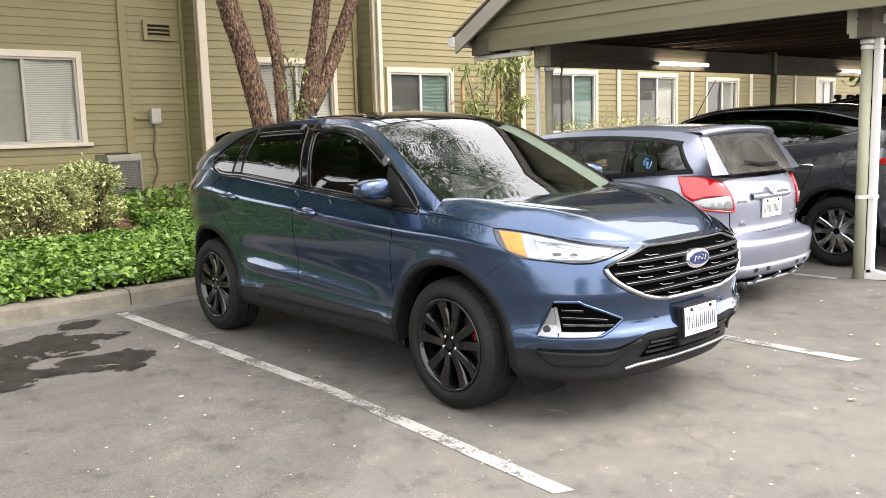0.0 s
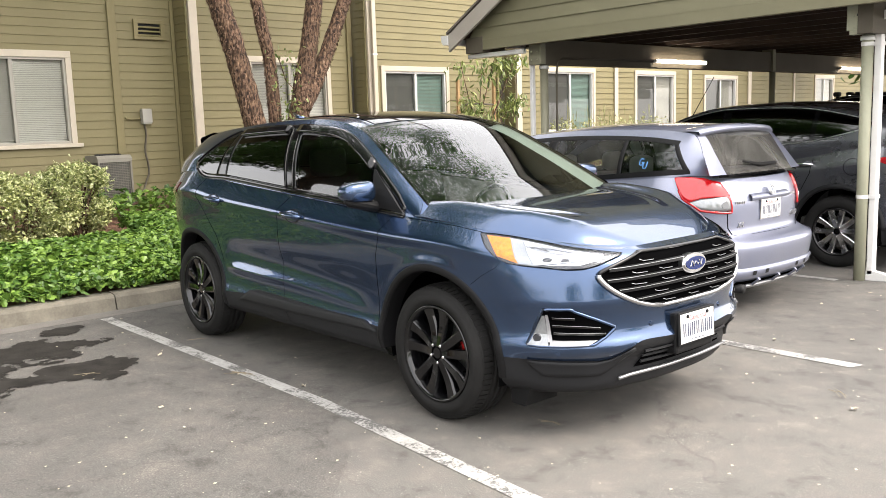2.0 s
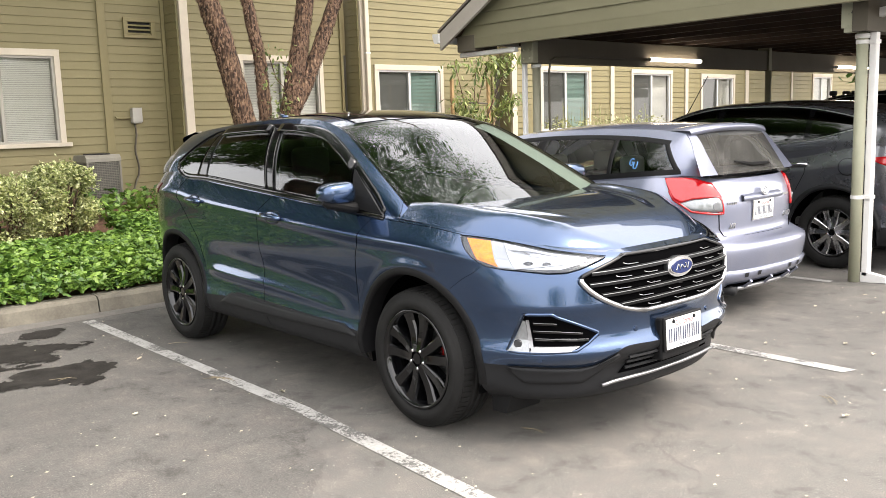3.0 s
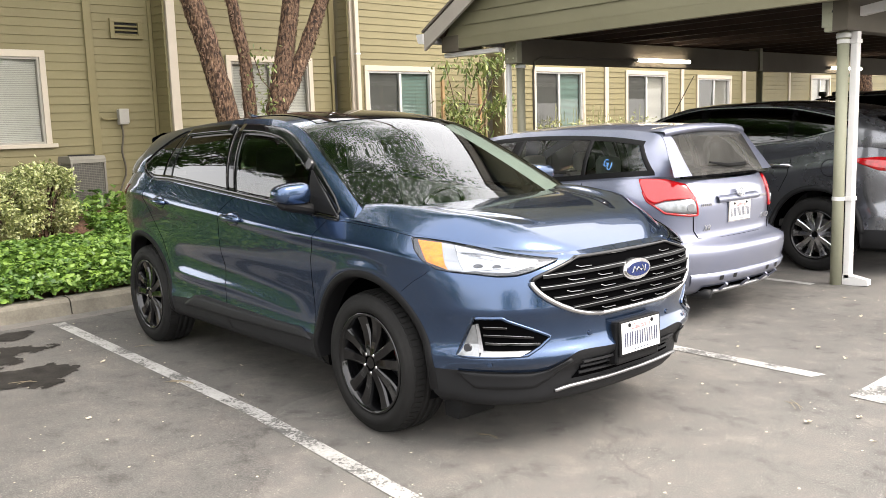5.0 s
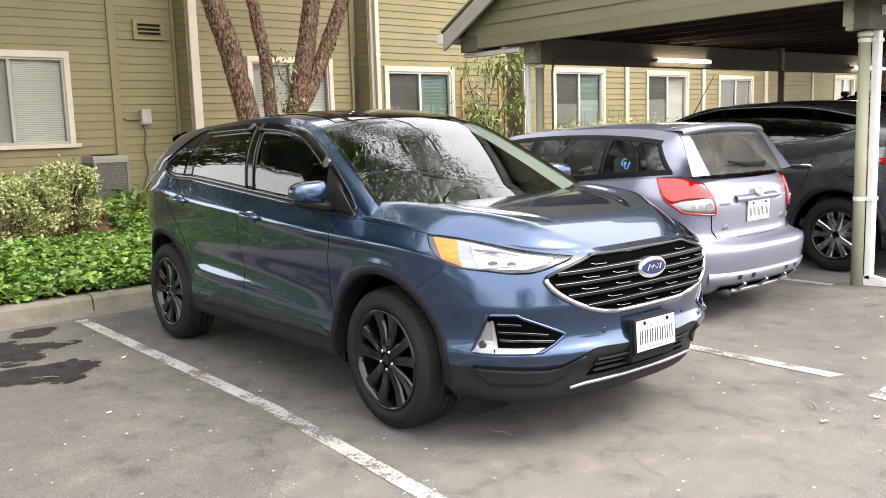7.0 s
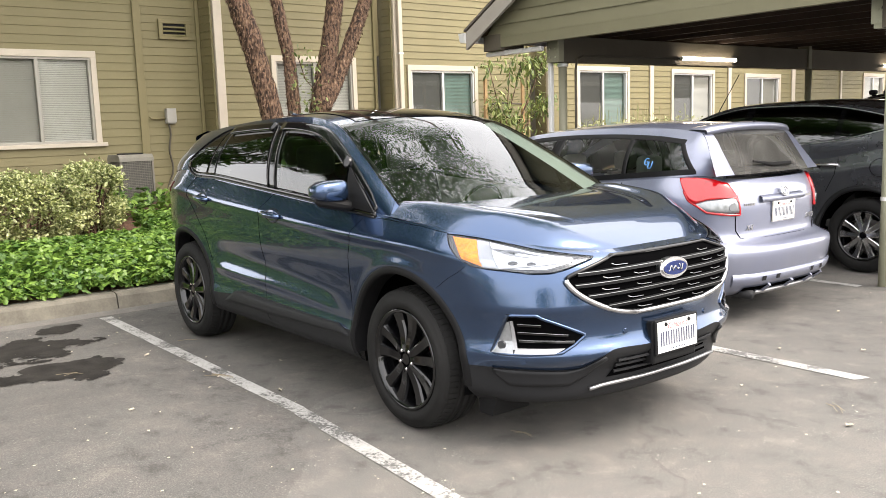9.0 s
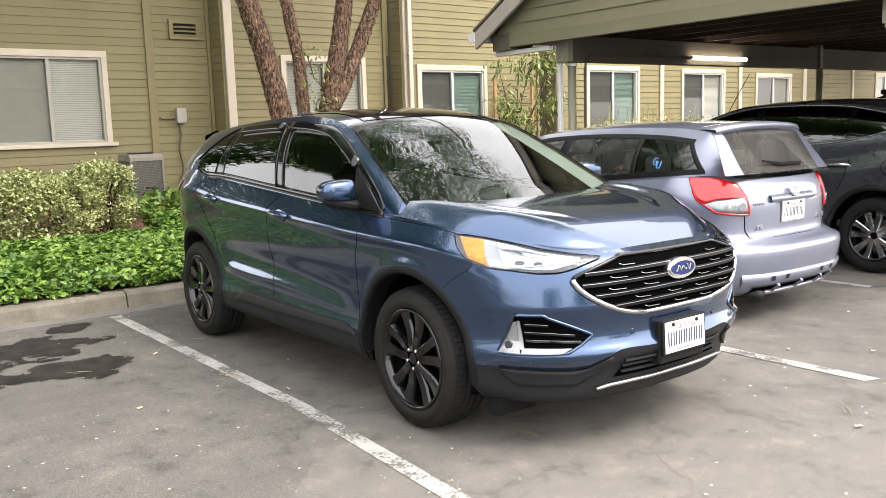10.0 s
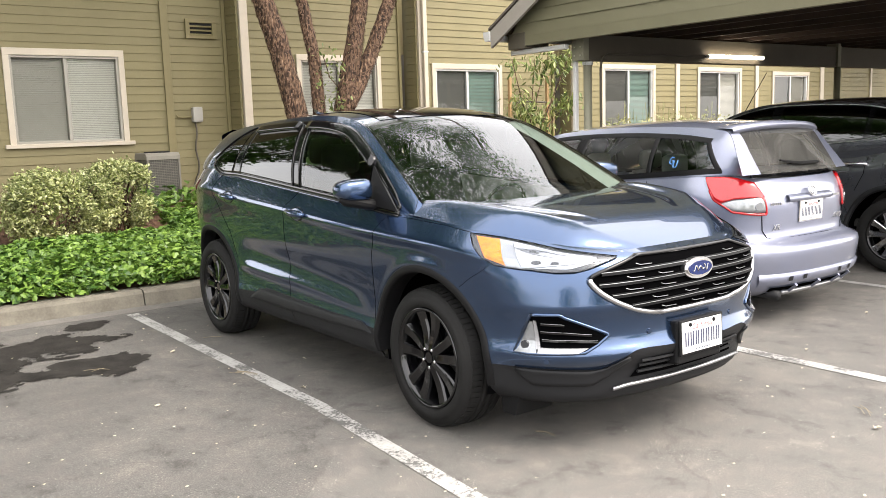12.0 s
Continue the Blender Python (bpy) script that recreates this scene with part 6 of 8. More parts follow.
# ---- silver hatchback, seen from behind ----
def silver_hatchback():
    car = thing("silver_hatchback", "dusty lavender-silver hatchback with red tail lamps, parked nose in", "car", m=pose(-0.78, 2.834, 0))
    sh = Shell(
        plan=[(2.17, 0), (2.16, 0.3), (2.12, 0.54), (2.02, 0.73), (1.82, 0.83), (1.5, 0.87), (0.8, 0.885), (0, 0.885), (-0.8, 0.88), (-1.45, 0.86), (-1.82, 0.78), (-2.03, 0.58), (-2.14, 0.3), (-2.18, 0)],
        top=[(-2.18, 0.72), (-1.9, 0.82), (-1.3, 0.93), (-0.9, 0.97), (0, 1.02), (0.8, 1.065), (1.5, 1.115), (1.8, 1.14), (2.0, 1.13), (2.17, 1.10)],
        rail=([(-1.1, 0.76), (-0.7, 0.68), (-0.2, 0.60), (0.4, 0.585), (1.2, 0.575), (1.66, 0.575), (1.80, 0.60), (1.89, 0.66), (1.98, 0.72)],
              [(-1.1, 0.96), (-0.7, 1.21), (-0.2, 1.43), (0.2, 1.485), (0.8, 1.51), (1.4, 1.50), (1.68, 1.475), (1.78, 1.44), (1.88, 1.29), (1.985, 1.12)]),
        end_prof=[(0.22, -0.12), (0.26, -0.03), (0.32, 0.02), (0.42, 0.045), (0.54, 0.062), (0.60, 0.056), (0.622, 0.03), (0.640, -0.05), (0.68, -0.075), (0.80, -0.075), (0.92, -0.076), (1.02, -0.105), (1.08, -0.135), (1.14, -0.175)],
        side_prof=[(0.2, -0.06), (0.28, -0.02), (0.4, 0.0), (0.5, 0.0), (0.6, -0.012), (0.75, -0.006), (0.9, 0.008), (0.97, 0.012), (1.03, -0.01), (1.10, -0.05)],
        zbot=0.22, clad=None,
        bulge=[(-1.1, -0.22), (-0.2, -0.08), (0.4, 0.0), (1.5, 0.02), (1.80, 0.05), (1.98, 0.06)],
        crown=[(-1.1, 0.0), (-0.2, 0.03), (0.6, 0.045), (1.64, 0.04), (1.83, 0.015), (1.98, 0.0)],
        end_span=(1.5, 2.0))
    paint_m = M["silver_paint"]
    ztop = lambda p: np.interp(p.x, *sh.top_tab)
    arches, AR = [(1.30, 0.32), (-1.30, 0.32)], 0.37
    ZL = [(-0.9, 1.005), (0, 1.045), (0.8, 1.09), (1.5, 1.145), (1.97, 1.175)]
    ZH = [(-0.9, 1.05), (-0.5, 1.25), (-0.1, 1.39), (0.3, 1.43), (0.9, 1.44), (1.4, 1.42), (1.66, 1.39), (1.85, 1.37)]
    vx, vy = sh.v_of_x, sh.v_of_y
    for side in (-1, 1):
        bm = flank(sh, side, lambda p: 0.22, ztop, 190, 26)
        carve(bm, arches, AR)
        part("body_side", bm, paint_m, car, smooth=True)
        bm = bmesh.new()
        grid(bm, [[sh.glass_side(x, h, side) for h in spans(0, 1, 30)] for x in spans(-1.1, 1.97, 130)])
        holes = [f for f in bm.faces if -0.80 < f.calc_center_median().x < 1.76 - 0.62 * (f.calc_center_median().z - 1.15) and lerp_curve(ZL, f.calc_center_median().x) < f.calc_center_median().z < lerp_curve(ZH, f.calc_center_median().x)]
        bmesh.ops.delete(bm, geom=holes, context="FACES")
        part("cabin_side", bm, paint_m, car, smooth=True)
        for wx in (1.30, -1.30):
            wheel(car, wx, side * 0.86, side, 0.318, 0.21, "alloy", False, 0.2)
            arch_liner(car, wx, 0.32, AR, side * 0.84)

        def hs(x, z):
            a, c = sh.belt(x, 1).z, sh.rail_pt(x, 1).z
            return (z - a) / max(0.02, c - a)
        place = lambda x, z, o, side=side: sh.glass_side(x, hs(x, z), side, o)
        zl, zh = ZL, ZH

        def pane(name, x0, x1, mat, lab, skew, inset, out):
            lo = [(x, lerp_curve(zl, x) + inset) for x in spans(x0, x1, 12)]
            hi = [(x, lerp_curve(zh, x) - inset) for x in spans(x0 + skew[0], x1 + skew[1], 12)]
            part(name, band(sh, side, lo, hi, 16, 6, out, place=place), mat, car, lab, smooth=True, away=(0, 0, 0.9))
        edge = lambda z, x0, x1, d: [(x, lerp_curve(z, x) + d) for x in spans(x0, x1, 24)]
        part("window_surround", band(sh, side, edge(ZL, -0.86, 1.80, -0.014), edge(ZL, -0.84, 1.79, 0.022), 40, 2, 0.006, 0.004, place), M["black_plastic"], car, "black window surround")
        part("window_surround", band(sh, side, edge(ZH, -0.86, 1.665, -0.024), edge(ZH, -0.86, 1.67, 0.014), 60, 2, 0.006, 0.004, place), M["black_plastic"], car)
        for x0, x1, y0, y1 in ((-0.86, -0.66, -0.80, -0.55), (0.28, 0.40, 0.29, 0.40), (1.16, 1.20, 1.14, 1.18), (1.76, 1.80, 1.615, 1.655)):
            part("window_pillar", band(sh, side, [(x, lerp_curve(ZL, x)) for x in (x0, x1)], [(x, lerp_curve(ZH, x)) for x in (y0, y1)], 3, 10, 0.005, 0.02, place), M["black_plastic"], car, smooth=True)
        pane("front_door_glass", -0.72, 0.30, M["dusty_side"], "clear side window glass", (0.14, 0.02), 0.005, 0.002)
        pane("rear_door_glass", 0.38, 1.17, M["dusty_side"], "clear side window glass", (0.02, -0.02), 0.005, 0.002)
        pane("quarter_glass", 1.19, 1.775, M["tint2"], "dark side window glass", (-0.02, -0.155), 0.005, 0.002)
        for line in ([(vx(0.34), 1.04), (vx(0.33), 0.4)], [(vx(1.18), 1.08), (vx(1.16), 0.85), (vx(1.0), 0.7)]):
            part("door_gap", bead(sh, side, line, 0.006, 0.0005), M["seam"], car)
        part("bumper_gap", bead(sh, side, [(vy(0.70), 0.66), (vx(1.82), 0.665), (vx(1.62), 0.66)], 0.006, 0.001), M["seam"], car)
        part("fuel_door", bead(sh, side, [(vx(1.30), 1.0), (vx(1.50), 1.01), (vx(1.52), 0.93)], 0.005, 0.001), M["seam"], car)
        # tail lamp: red above, clear below
        lamp = new("tail_lamp")
        lamp.parent = car
        lamp["label"] = "red and clear wraparound tail lamp"
        lo = [(vy(0.545), 0.845), (vy(0.62), 0.845), (vx(1.937), 0.868), (vx(1.797), 0.96), (vx(1.713), 1.118)]
        hi = [(vy(0.548), 0.90), (vy(0.565), 0.99), (vy(0.62), 1.085), (vx(1.965), 1.118), (vx(1.85), 1.128), (vx(1.713), 1.128)]
        split = [(vy(0.56), 0.982), (vy(0.66), 0.974), (vx(1.935), 0.962), (vx(1.845), 0.932), (vx(1.797), 0.962), (vx(1.713), 1.120)]
        low = [(vy(0.555), 0.862), (vy(0.62), 0.858), (vx(1.935), 0.876), (vx(1.858), 0.908)]
        part("red_lens", band(sh, side, split, hi, 28, 8, 0.022, 0.022), M["red_lens"], lamp, "red lens", smooth=True)
        part("red_edge", tube(bmesh.new(), [sh.wall(*walk_along(lo, t), side, 0.012) for t in spans(0, 0.85, 30)], 0.010, 8), M["red_lens"], lamp, smooth=True)
        part("red_edge", tube(bmesh.new(), [sh.wall(*walk_along([lo[0], hi[0], hi[1]], t), side, 0.012) for t in spans(0, 1, 12)], 0.010, 8), M["red_lens"], lamp, smooth=True)
        part("clear_lens", band(sh, side, low, [(v, z - 0.004) for v, z in split[:4]], 20, 5, 0.019, 0.02), M["fog_lens"], lamp, "clear reversing lens", smooth=True)
        c = sh.wall(vy(0.615), 0.905, side, 0.018)
        d = sh.plan_at(vy(0.615))[1]
        part("lens_bowl", tube(bmesh.new(), [c, c + Vector((abs(d.x), side * abs(d.y), 0)) * 0.005], [0.034, 0.03], 18), M["lamp_white"], lamp)
        # bright pillar beside the rear glass
        bm = bmesh.new()
        grid(bm, [[sh.over(x, w, 0.005) for w in spans(side * (0.88 - 0.16 * (x - 1.74) / 0.24), side * 0.995, 4)] for x in spans(1.74, 1.975, 14)])
        part("rear_pillar", bm, paint_m, car, smooth=True)
    # bonnet and roof
    bm = bmesh.new()
    rows = []
    for x in spans(-2.14, -0.95, 24):
        e = sh.belt(x, 1)
        rows.append([(x - 0.2 * (1 - w * w) * max(0, (x + 1.5) / 0.55), w * e.y, e.z + 0.05 * (1 - abs(w) ** 2.4)) for w in spans(-1, 1, 24)])
    grid(bm, rows)
    part("bonnet", bm, paint_m, car, smooth=True)
    bm = bmesh.new()
    grid(bm, [[sh.over(x, w) for w in spans(-1, 1, 24)] for x in spans(-0.16, 1.74, 40)])
    part("roof", bm, paint_m, car, "silver roof", smooth=True)
    bm = bmesh.new()
    grid(bm, [[sh.over(x, w) for w in spans(-1, 1, 20)] for x in spans(-1.06, -0.16, 18)])
    part("windscreen", bm, M["screen_glass"], car, smooth=True, away=(0, 0, 0.6)).visible_shadow = False
    bm = bmesh.new()
    grid(bm, [[sh.over(x, w, 0.004) for w in spans(-0.84, 0.84, 24)] for x in spans(1.755, 1.975, 16)])
    part("rear_screen", bm, M["dusty_rear"], car, "dusty rear window", smooth=True, away=(0, 0, 0.6))
    bm = bmesh.new()
    grid(bm, [[sh.over(x, w, 0.001) for w in spans(-0.88, 0.88, 24)] for x in spans(1.73, 1.755, 3)])
    grid(bm, [[sh.over(x, w, 0.002) for w in spans(-0.86, 0.86, 24)] for x in spans(1.962, 1.985, 3)])
    part("screen_border", bm, M["gloss_black"], car)
    bm = bmesh.new()
    rows = []
    for w in spans(-1, 1, 24):
        p = sh.over(1.64, w)
        d = 0.05 * abs(w) ** 3
        q = 1.0 if abs(w) < 0.97 else 0.3
        rows.append([p + Vector((-0.12, 0, 0.002)), p + Vector((0.06, 0, 0.018 * q)), p + Vector((0.20 - d, 0, 0.006 * q)), p + Vector((0.205 - d, 0, -0.028)), p + Vector((0.10, 0, -0.06))])
    grid(bm, rows)
    part("spoiler", bm, paint_m, car, "silver roof spoiler", smooth=True)
    c = sh.over(1.64, 0) + Vector((0.16, 0, 0.012))
    part("washer_jet", tube(bmesh.new(), [c, c + Vector((0, 0, 0.012))], 0.012, 8), M["black_plastic"], car)
    bm = bmesh.new()
    grid(bm, [[sh.over(x, w, -0.03) for w in spans(-0.94, 0.94, 16)] for x in spans(-0.15, 1.70, 20)])
    part("headliner", bm, M["cabin_light"], car, "pale grey headliner", smooth=True)
    part("rear_ledge", boxed((1.45, -0.6, 1.0), (1.80, 0.6, 1.06), 0.02), M["cabin"], car)
    part("underbody", boxed((-1.9, -0.66, 0.18), (1.9, 0.66, 0.32), 0.03), M["black_plastic"], car)
    part("cabin_floor", boxed((-1.0, -0.76, 0.34), (1.85, 0.76, 0.42), 0.02), M["cabin"], car)
    b = prism(bmesh.new(), [(-1.2, 0.96), (-0.62, 0.98), (-0.5, 0.9), (-0.55, 0.5), (-1.1, 0.5)], 1, -0.72, 0.72)
    part("dashboard", b, M["cabin"], car)
    for sx, ys in ((-0.15, (-0.36, 0.36)), (0.75, (-0.4, 0.4))):
        for y in ys:
            s = new("seat")
            s.parent, s.location = car, (sx, y, 0.42)
            part("cushion", boxed((-0.28, -0.25, 0), (0.25, 0.25, 0.15), 0.05), M["cabin_light"], s, smooth=True)
            b = prism(bmesh.new(), [(0.10, 0.1), (0.28, 0.12), (0.40, 0.66), (0.28, 0.68)], 1, -0.24, 0.24)
            bmesh.ops.bevel(b, geom=b.edges[:], offset=0.03, segments=2, affect="EDGES")
            part("backrest", b, M["cabin_light"], s, smooth=True)
            part("headrest", boxed((0.30, -0.13, 0.68), (0.41, 0.13, 0.86), 0.045), M["cabin_light"], s, smooth=True)
    # tailgate details
    place = lambda y, z, o: sh.wall(vy(abs(y)), z, 1 if y > 0 else -1, o)
    gap = [place(y, z, 0.0012) for y, z in ([(-0.58, 0.86), (-0.57, 0.72), (-0.53, 0.665)] + [(y, 0.652) for y in spans(-0.48, 0.48, 16)] + [(0.53, 0.665), (0.57, 0.72), (0.58, 0.86)])]
    part("tailgate_gap", tube(bmesh.new(), gap, 0.004, 6), M["seam"], car)
    rows = [[place(y, 0.945 + dz, o) for dz, o in ((-0.028, 0.002), (-0.02, 0.022), (0.015, 0.026), (0.03, 0.002))] for y in spans(-0.30, 0.30, 24)]
    bm = bmesh.new()
    grid(bm, rows)
    part("tailgate_garnish", bm, paint_m, car, "silver tailgate garnish", smooth=True)
    bm = bmesh.new()
    grid(bm, [[place(y, z, 0.0015) for z in (0.765, 0.915)] for y in spans(-0.23, 0.23, 12)])
    part("plate_recess", bm, paint_m, car)
    licence_plate(car, pose(2.105, 0.0, 0.842, 0, 2, 0), frame_mat="chrome")
    b = bmesh.new()
    for ry, rz in ((0.050, 0.036), (0.018, 0.034), (0.038, 0.014)):
        tube(b, [place(ry * math.cos(a), 0.992 + rz * math.sin(a), 0.034) for a in spans(0, 2 * math.pi, 28)], 0.0055, 6, cap=False)
    part("emblem", b, M["satin"], car, "silver ring emblem", smooth=True)
    for y0, z0, n, ht in ((-0.49, 0.905, 6, 0.018), (0.36, 0.925, 6, 0.018)):
        b = bmesh.new()
        for k in range(n):
            p = place(y0 + k * 0.021, z0, 0.003)
            box(b, (p.x - 0.002, p.y, z0), (p.x + 0.002, p.y + 0.013, z0 + ht))
        part("model_bars", b, M["satin"], car, "small chrome script bars")
    for y0, z0, txt in ((-0.43, 0.735, "XR"), (0.44, 0.765, "AWD")):
        p = place(y0, z0, 0.004)
        lettering("lettering", txt, 0.062, pose(p.x, p.y, z0, 90, 0, 90 + (6 if y0 > 0 else -6)), M["satin"], car, 0.003, shear=0.3)["label"] = "slanted chrome letters"
    # bumper: lower skirt, bar and exhaust
    rows = [[place(y, z, o) for z, o in ((0.405, 0.0), (0.395, 0.016), (0.34, 0.018), (0.30, 0.0))] for y in spans(-0.66, 0.66, 40)]
    bm = bmesh.new()
    grid(bm, rows)
    part("bumper_skirt", bm, paint_m, car, smooth=True)
    for y in (-0.40, -0.24, 0.24, 0.40):
        rows = [[place(y + dy, 0.36 + dz, 0.020) for dz in (-0.018, 0.018)] for dy in (-0.022, 0.0, 0.022)]
        bm = bmesh.new()
        grid(bm, rows)
        part("vent_slot", bm, M["clad"], car)
    # near-black sheet: the gap's shade under the bumper is put into its colour
    bm = bmesh.new()
    grid(bm, [[place(y, z, 0.012) for z in (0.235, 0.298)] for y in spans(-0.56, 0.56, 30)])
    part("diffuser", bm, M["seam"], car, "black sheet standing in for the dark gap under the bumper")
    part("bumper_bar", tube(bmesh.new(), [place(y, 0.235, 0.025) for y in spans(-0.38, 0.60, 30)], 0.02, 8), M["skid"], car, "silver lower bar", smooth=True)
    for y in (-0.30, 0.0, 0.30, 0.5):
        part("bar_stay", tube(bmesh.new(), [place(y, 0.30, 0.01), place(y, 0.24, 0.02)], 0.016, 6), paint_m, car)
    part("exhaust", tube(bmesh.new(), [(1.75, -0.49, 0.235), (2.15, -0.49, 0.235)], 0.036, 16), M["clad"], car, "dark exhaust tip", smooth=True)
    p0 = sh.over(1.955, -0.05, 0.03)
    part("rear_wiper", tube(bmesh.new(), [p0 + Vector((0.0, 0.26, -0.0)), p0, p0 + Vector((0, -0.26, 0.035))], [0.014, 0.016, 0.007], 8), M["black_plastic"], car)
    # sticker on the quarter glass
    st = bmesh.new()
    q = lambda x, z: sh.glass_side(x, (z - sh.belt(x, 1).z) / (sh.rail_pt(x, 1).z - sh.belt(x, 1).z), -1, 0.011)
    for pts in ([(1.411, 1.252), (1.389, 1.256), (1.377, 1.240), (1.379, 1.213), (1.396, 1.205), (1.409, 1.216), (1.407, 1.230), (1.396, 1.230)], [(1.419, 1.232), (1.415, 1.197), (1.422, 1.183), (1.441, 1.185), (1.449, 1.201), (1.451, 1.234)]):
        tube(st, [q(x, z) for x, z in pts], 0.0050, 5)
    part("window_sticker", st, M["sticker_blue"], car, "light blue window sticker")
    return car


silver_hatchback()


# ---- dark grey crossover ----
def plain_suv(name, label, m, mat, height, half, rails, wheel_r, style):
    """A crossover seen from its tail: body, glass, lamps, wheels. The tail is at +x."""
    car = thing(name, label, "car", m=m)
    k = height / 1.69
    sh = Shell(
        plan=[(2.42, 0), (2.41, 0.3), (2.36, 0.55), (2.24, 0.76), (2.02, half - 0.06), (1.7, half - 0.02), (1.1, half), (0, half), (-1.1, half), (-1.7, half - 0.03), (-2.05, half - 0.12), (-2.28, 0.6), (-2.38, 0.3), (-2.40, 0)],
        top=[(-2.4, 0.86 * k), (-2.0, 0.96 * k), (-1.2, 1.06 * k), (-0.6, 1.08 * k), (0.4, 1.10 * k), (1.0, 1.13 * k), (1.5, 1.22 * k), (1.9, 1.25 * k), (2.42, 1.16 * k)],
        rail=([(-1.4, 0.82), (-0.8, 0.80), (-0.2, 0.785), (0.5, 0.78), (1.3, 0.775), (1.8, 0.76), (2.1, 0.76), (2.3, 0.78)],
              [(-1.4, 1.06 * k), (-0.8, 1.46 * k), (-0.2, 1.665 * k), (0.3, 1.69 * k), (1.0, 1.67 * k), (1.5, 1.605 * k), (1.85, 1.53 * k), (2.1, 1.37 * k), (2.3, 1.19 * k)]),
        end_prof=[(0.25, -0.12), (0.32, -0.03), (0.5, 0.02), (0.62, 0.02), (0.70, -0.03), (0.95, -0.04), (1.1, -0.06), (1.2, -0.1)],
        side_prof=[(0.25, -0.06), (0.33, -0.01), (0.44, 0.006), (0.5, -0.01), (0.62, -0.025), (0.78, 0.0), (0.9, 0.016), (0.98, 0.018), (1.03, -0.01), (1.10, -0.05)],
        zbot=0.26, clad=None,
        bulge=[(-1.4, -0.22), (-0.2, -0.08), (0.5, 0.0), (1.6, 0.03), (2.3, 0.08)],
        crown=[(-1.4, 0.0), (-0.2, 0.03), (0.6, 0.05), (1.6, 0.04), (2.3, 0.0)],
        end_span=(1.72, 2.25))
    ztop = lambda p: np.interp(p.x, *sh.top_tab)
    zc = lambda p: 0.46
    arches, AR = [(1.41, wheel_r + 0.01), (-1.41, wheel_r + 0.01)], wheel_r + 0.075
    vx, vy = sh.v_of_x, sh.v_of_y
    for side in (-1, 1):
        bm = flank(sh, side, zc, ztop, 200, 24)
        carve(bm, arches, AR)
        part("body_side", bm, mat, car, smooth=True)
        bm = flank(sh, side, lambda p: 0.27, zc, 200, 7)
        carve(bm, arches, AR)
        part("lower_cladding", bm, M["clad"], car, "dark plastic cladding", smooth=True)
        bm = bmesh.new()
        grid(bm, [[sh.glass_side(x, h, side) for h in spans(0, 1, 12)] for x in spans(-1.36, 2.26, 90)])
        part("cabin_side", bm, mat, car, smooth=True)
        for wx in (1.41, -1.41):
            wheel(car, wx, side * (half - 0.02), side, wheel_r, wheel_r * 0.655, style, False)
            arch_liner(car, wx, wheel_r + 0.01, AR, side * (half - 0.04))
        for cx, cz in arches:
            pts = [sh.wall(vx(cx + math.cos(a) * (AR + 0.014)), cz + math.sin(a) * (AR + 0.014), side, 0.002) for a in spans(0.08, math.pi - 0.08, 30)]
            part("arch_trim", tube(bmesh.new(), pts, 0.028, 8), M["clad"], car, "dark plastic arch trim", smooth=True)

        def hs(x, z):
            a, c = sh.belt(x, 1).z, sh.rail_pt(x, 1).z
            return (z - a) / max(0.02, c - a)
        place = lambda x, z, o, side=side: sh.glass_side(x, hs(x, z), side, o)
        zl = [(-1.1, 1.16 * k), (0.4, 1.235 * k), (0.68, 1.262 * k), (1.11, 1.305 * k), (1.487, 1.385 * k), (1.70, 1.445 * k)]
        zh = [(-1.1, 1.18 * k), (-0.6, 1.49 * k), (-0.1, 1.625 * k), (0.257, 1.65 * k), (1.0, 1.63 * k), (1.476, 1.54 * k), (1.75, 1.455 * k)]

        def pane(nm, x0, x1, mt, lab, skew, inset, out):
            lo = [(x, lerp_curve(zl, x) + inset) for x in spans(x0, x1, 14)]
            hi = [(x, lerp_curve(zh, x) - inset) for x in spans(x0 + skew[0], x1 + skew[1], 14)]
            part(nm, band(sh, side, lo, hi, 16, 6, out, place=place), mt, car, lab, smooth=True, away=(0, 0, 0.9))
        pane("window_surround", -1.06, 1.74, M["gloss_black"], "black window surround", (0.03, -0.01), -0.012, 0.004)
        pane("front_door_glass", -0.92, 0.02, M["tint"], "dark side glass", (0.12, 0.02), 0.01, 0.008)
        pane("rear_door_glass", 0.12, 1.08, M["tint"], "dark side glass", (0.02, 0.02), 0.01, 0.008)
        pane("quarter_glass", 1.14, 1.66, M["tint"], "dark side glass", (0.02, -0.04), 0.01, 0.008)
        part("belt_moulding", bead(sh, side, [(x, lerp_curve(zl, x) - 0.012) for x in spans(-1.05, 1.66, 24)], 0.014, 0.008, place), M["satin"], car, "bright belt strip")
        part("roof_moulding", bead(sh, side, [(x, lerp_curve(zh, x) + 0.014) for x in spans(-0.9, 1.74, 24)], 0.012, 0.006, place), M["satin"], car)
        for line in ([(vx(0.08), 1.09 * k), (vx(0.06), 0.45)], [(vx(1.14), 1.13 * k), (vx(1.13), 0.98), (vx(1.03), 0.80)]):
            part("door_gap", bead(sh, side, line, 0.006, 0.0005), M["seam"], car)
        b = tube(bmesh.new(), [sh.wall(vx(1.03 + dx), 1.07 * k, side, o) for dx, o in ((-0.13, 0.0), (-0.11, 0.03), (0.0, 0.038), (0.11, 0.03), (0.13, 0.0))], 0.019, 8)
        part("door_handle", b, M["chrome"], car, "chrome door handle", smooth=True)
        ring = [sh.wall(vx(1.56 + 0.085 * math.cos(a)), 1.05 * k + 0.085 * math.sin(a), side, 0.001) for a in spans(0, 2 * math.pi, 28)]
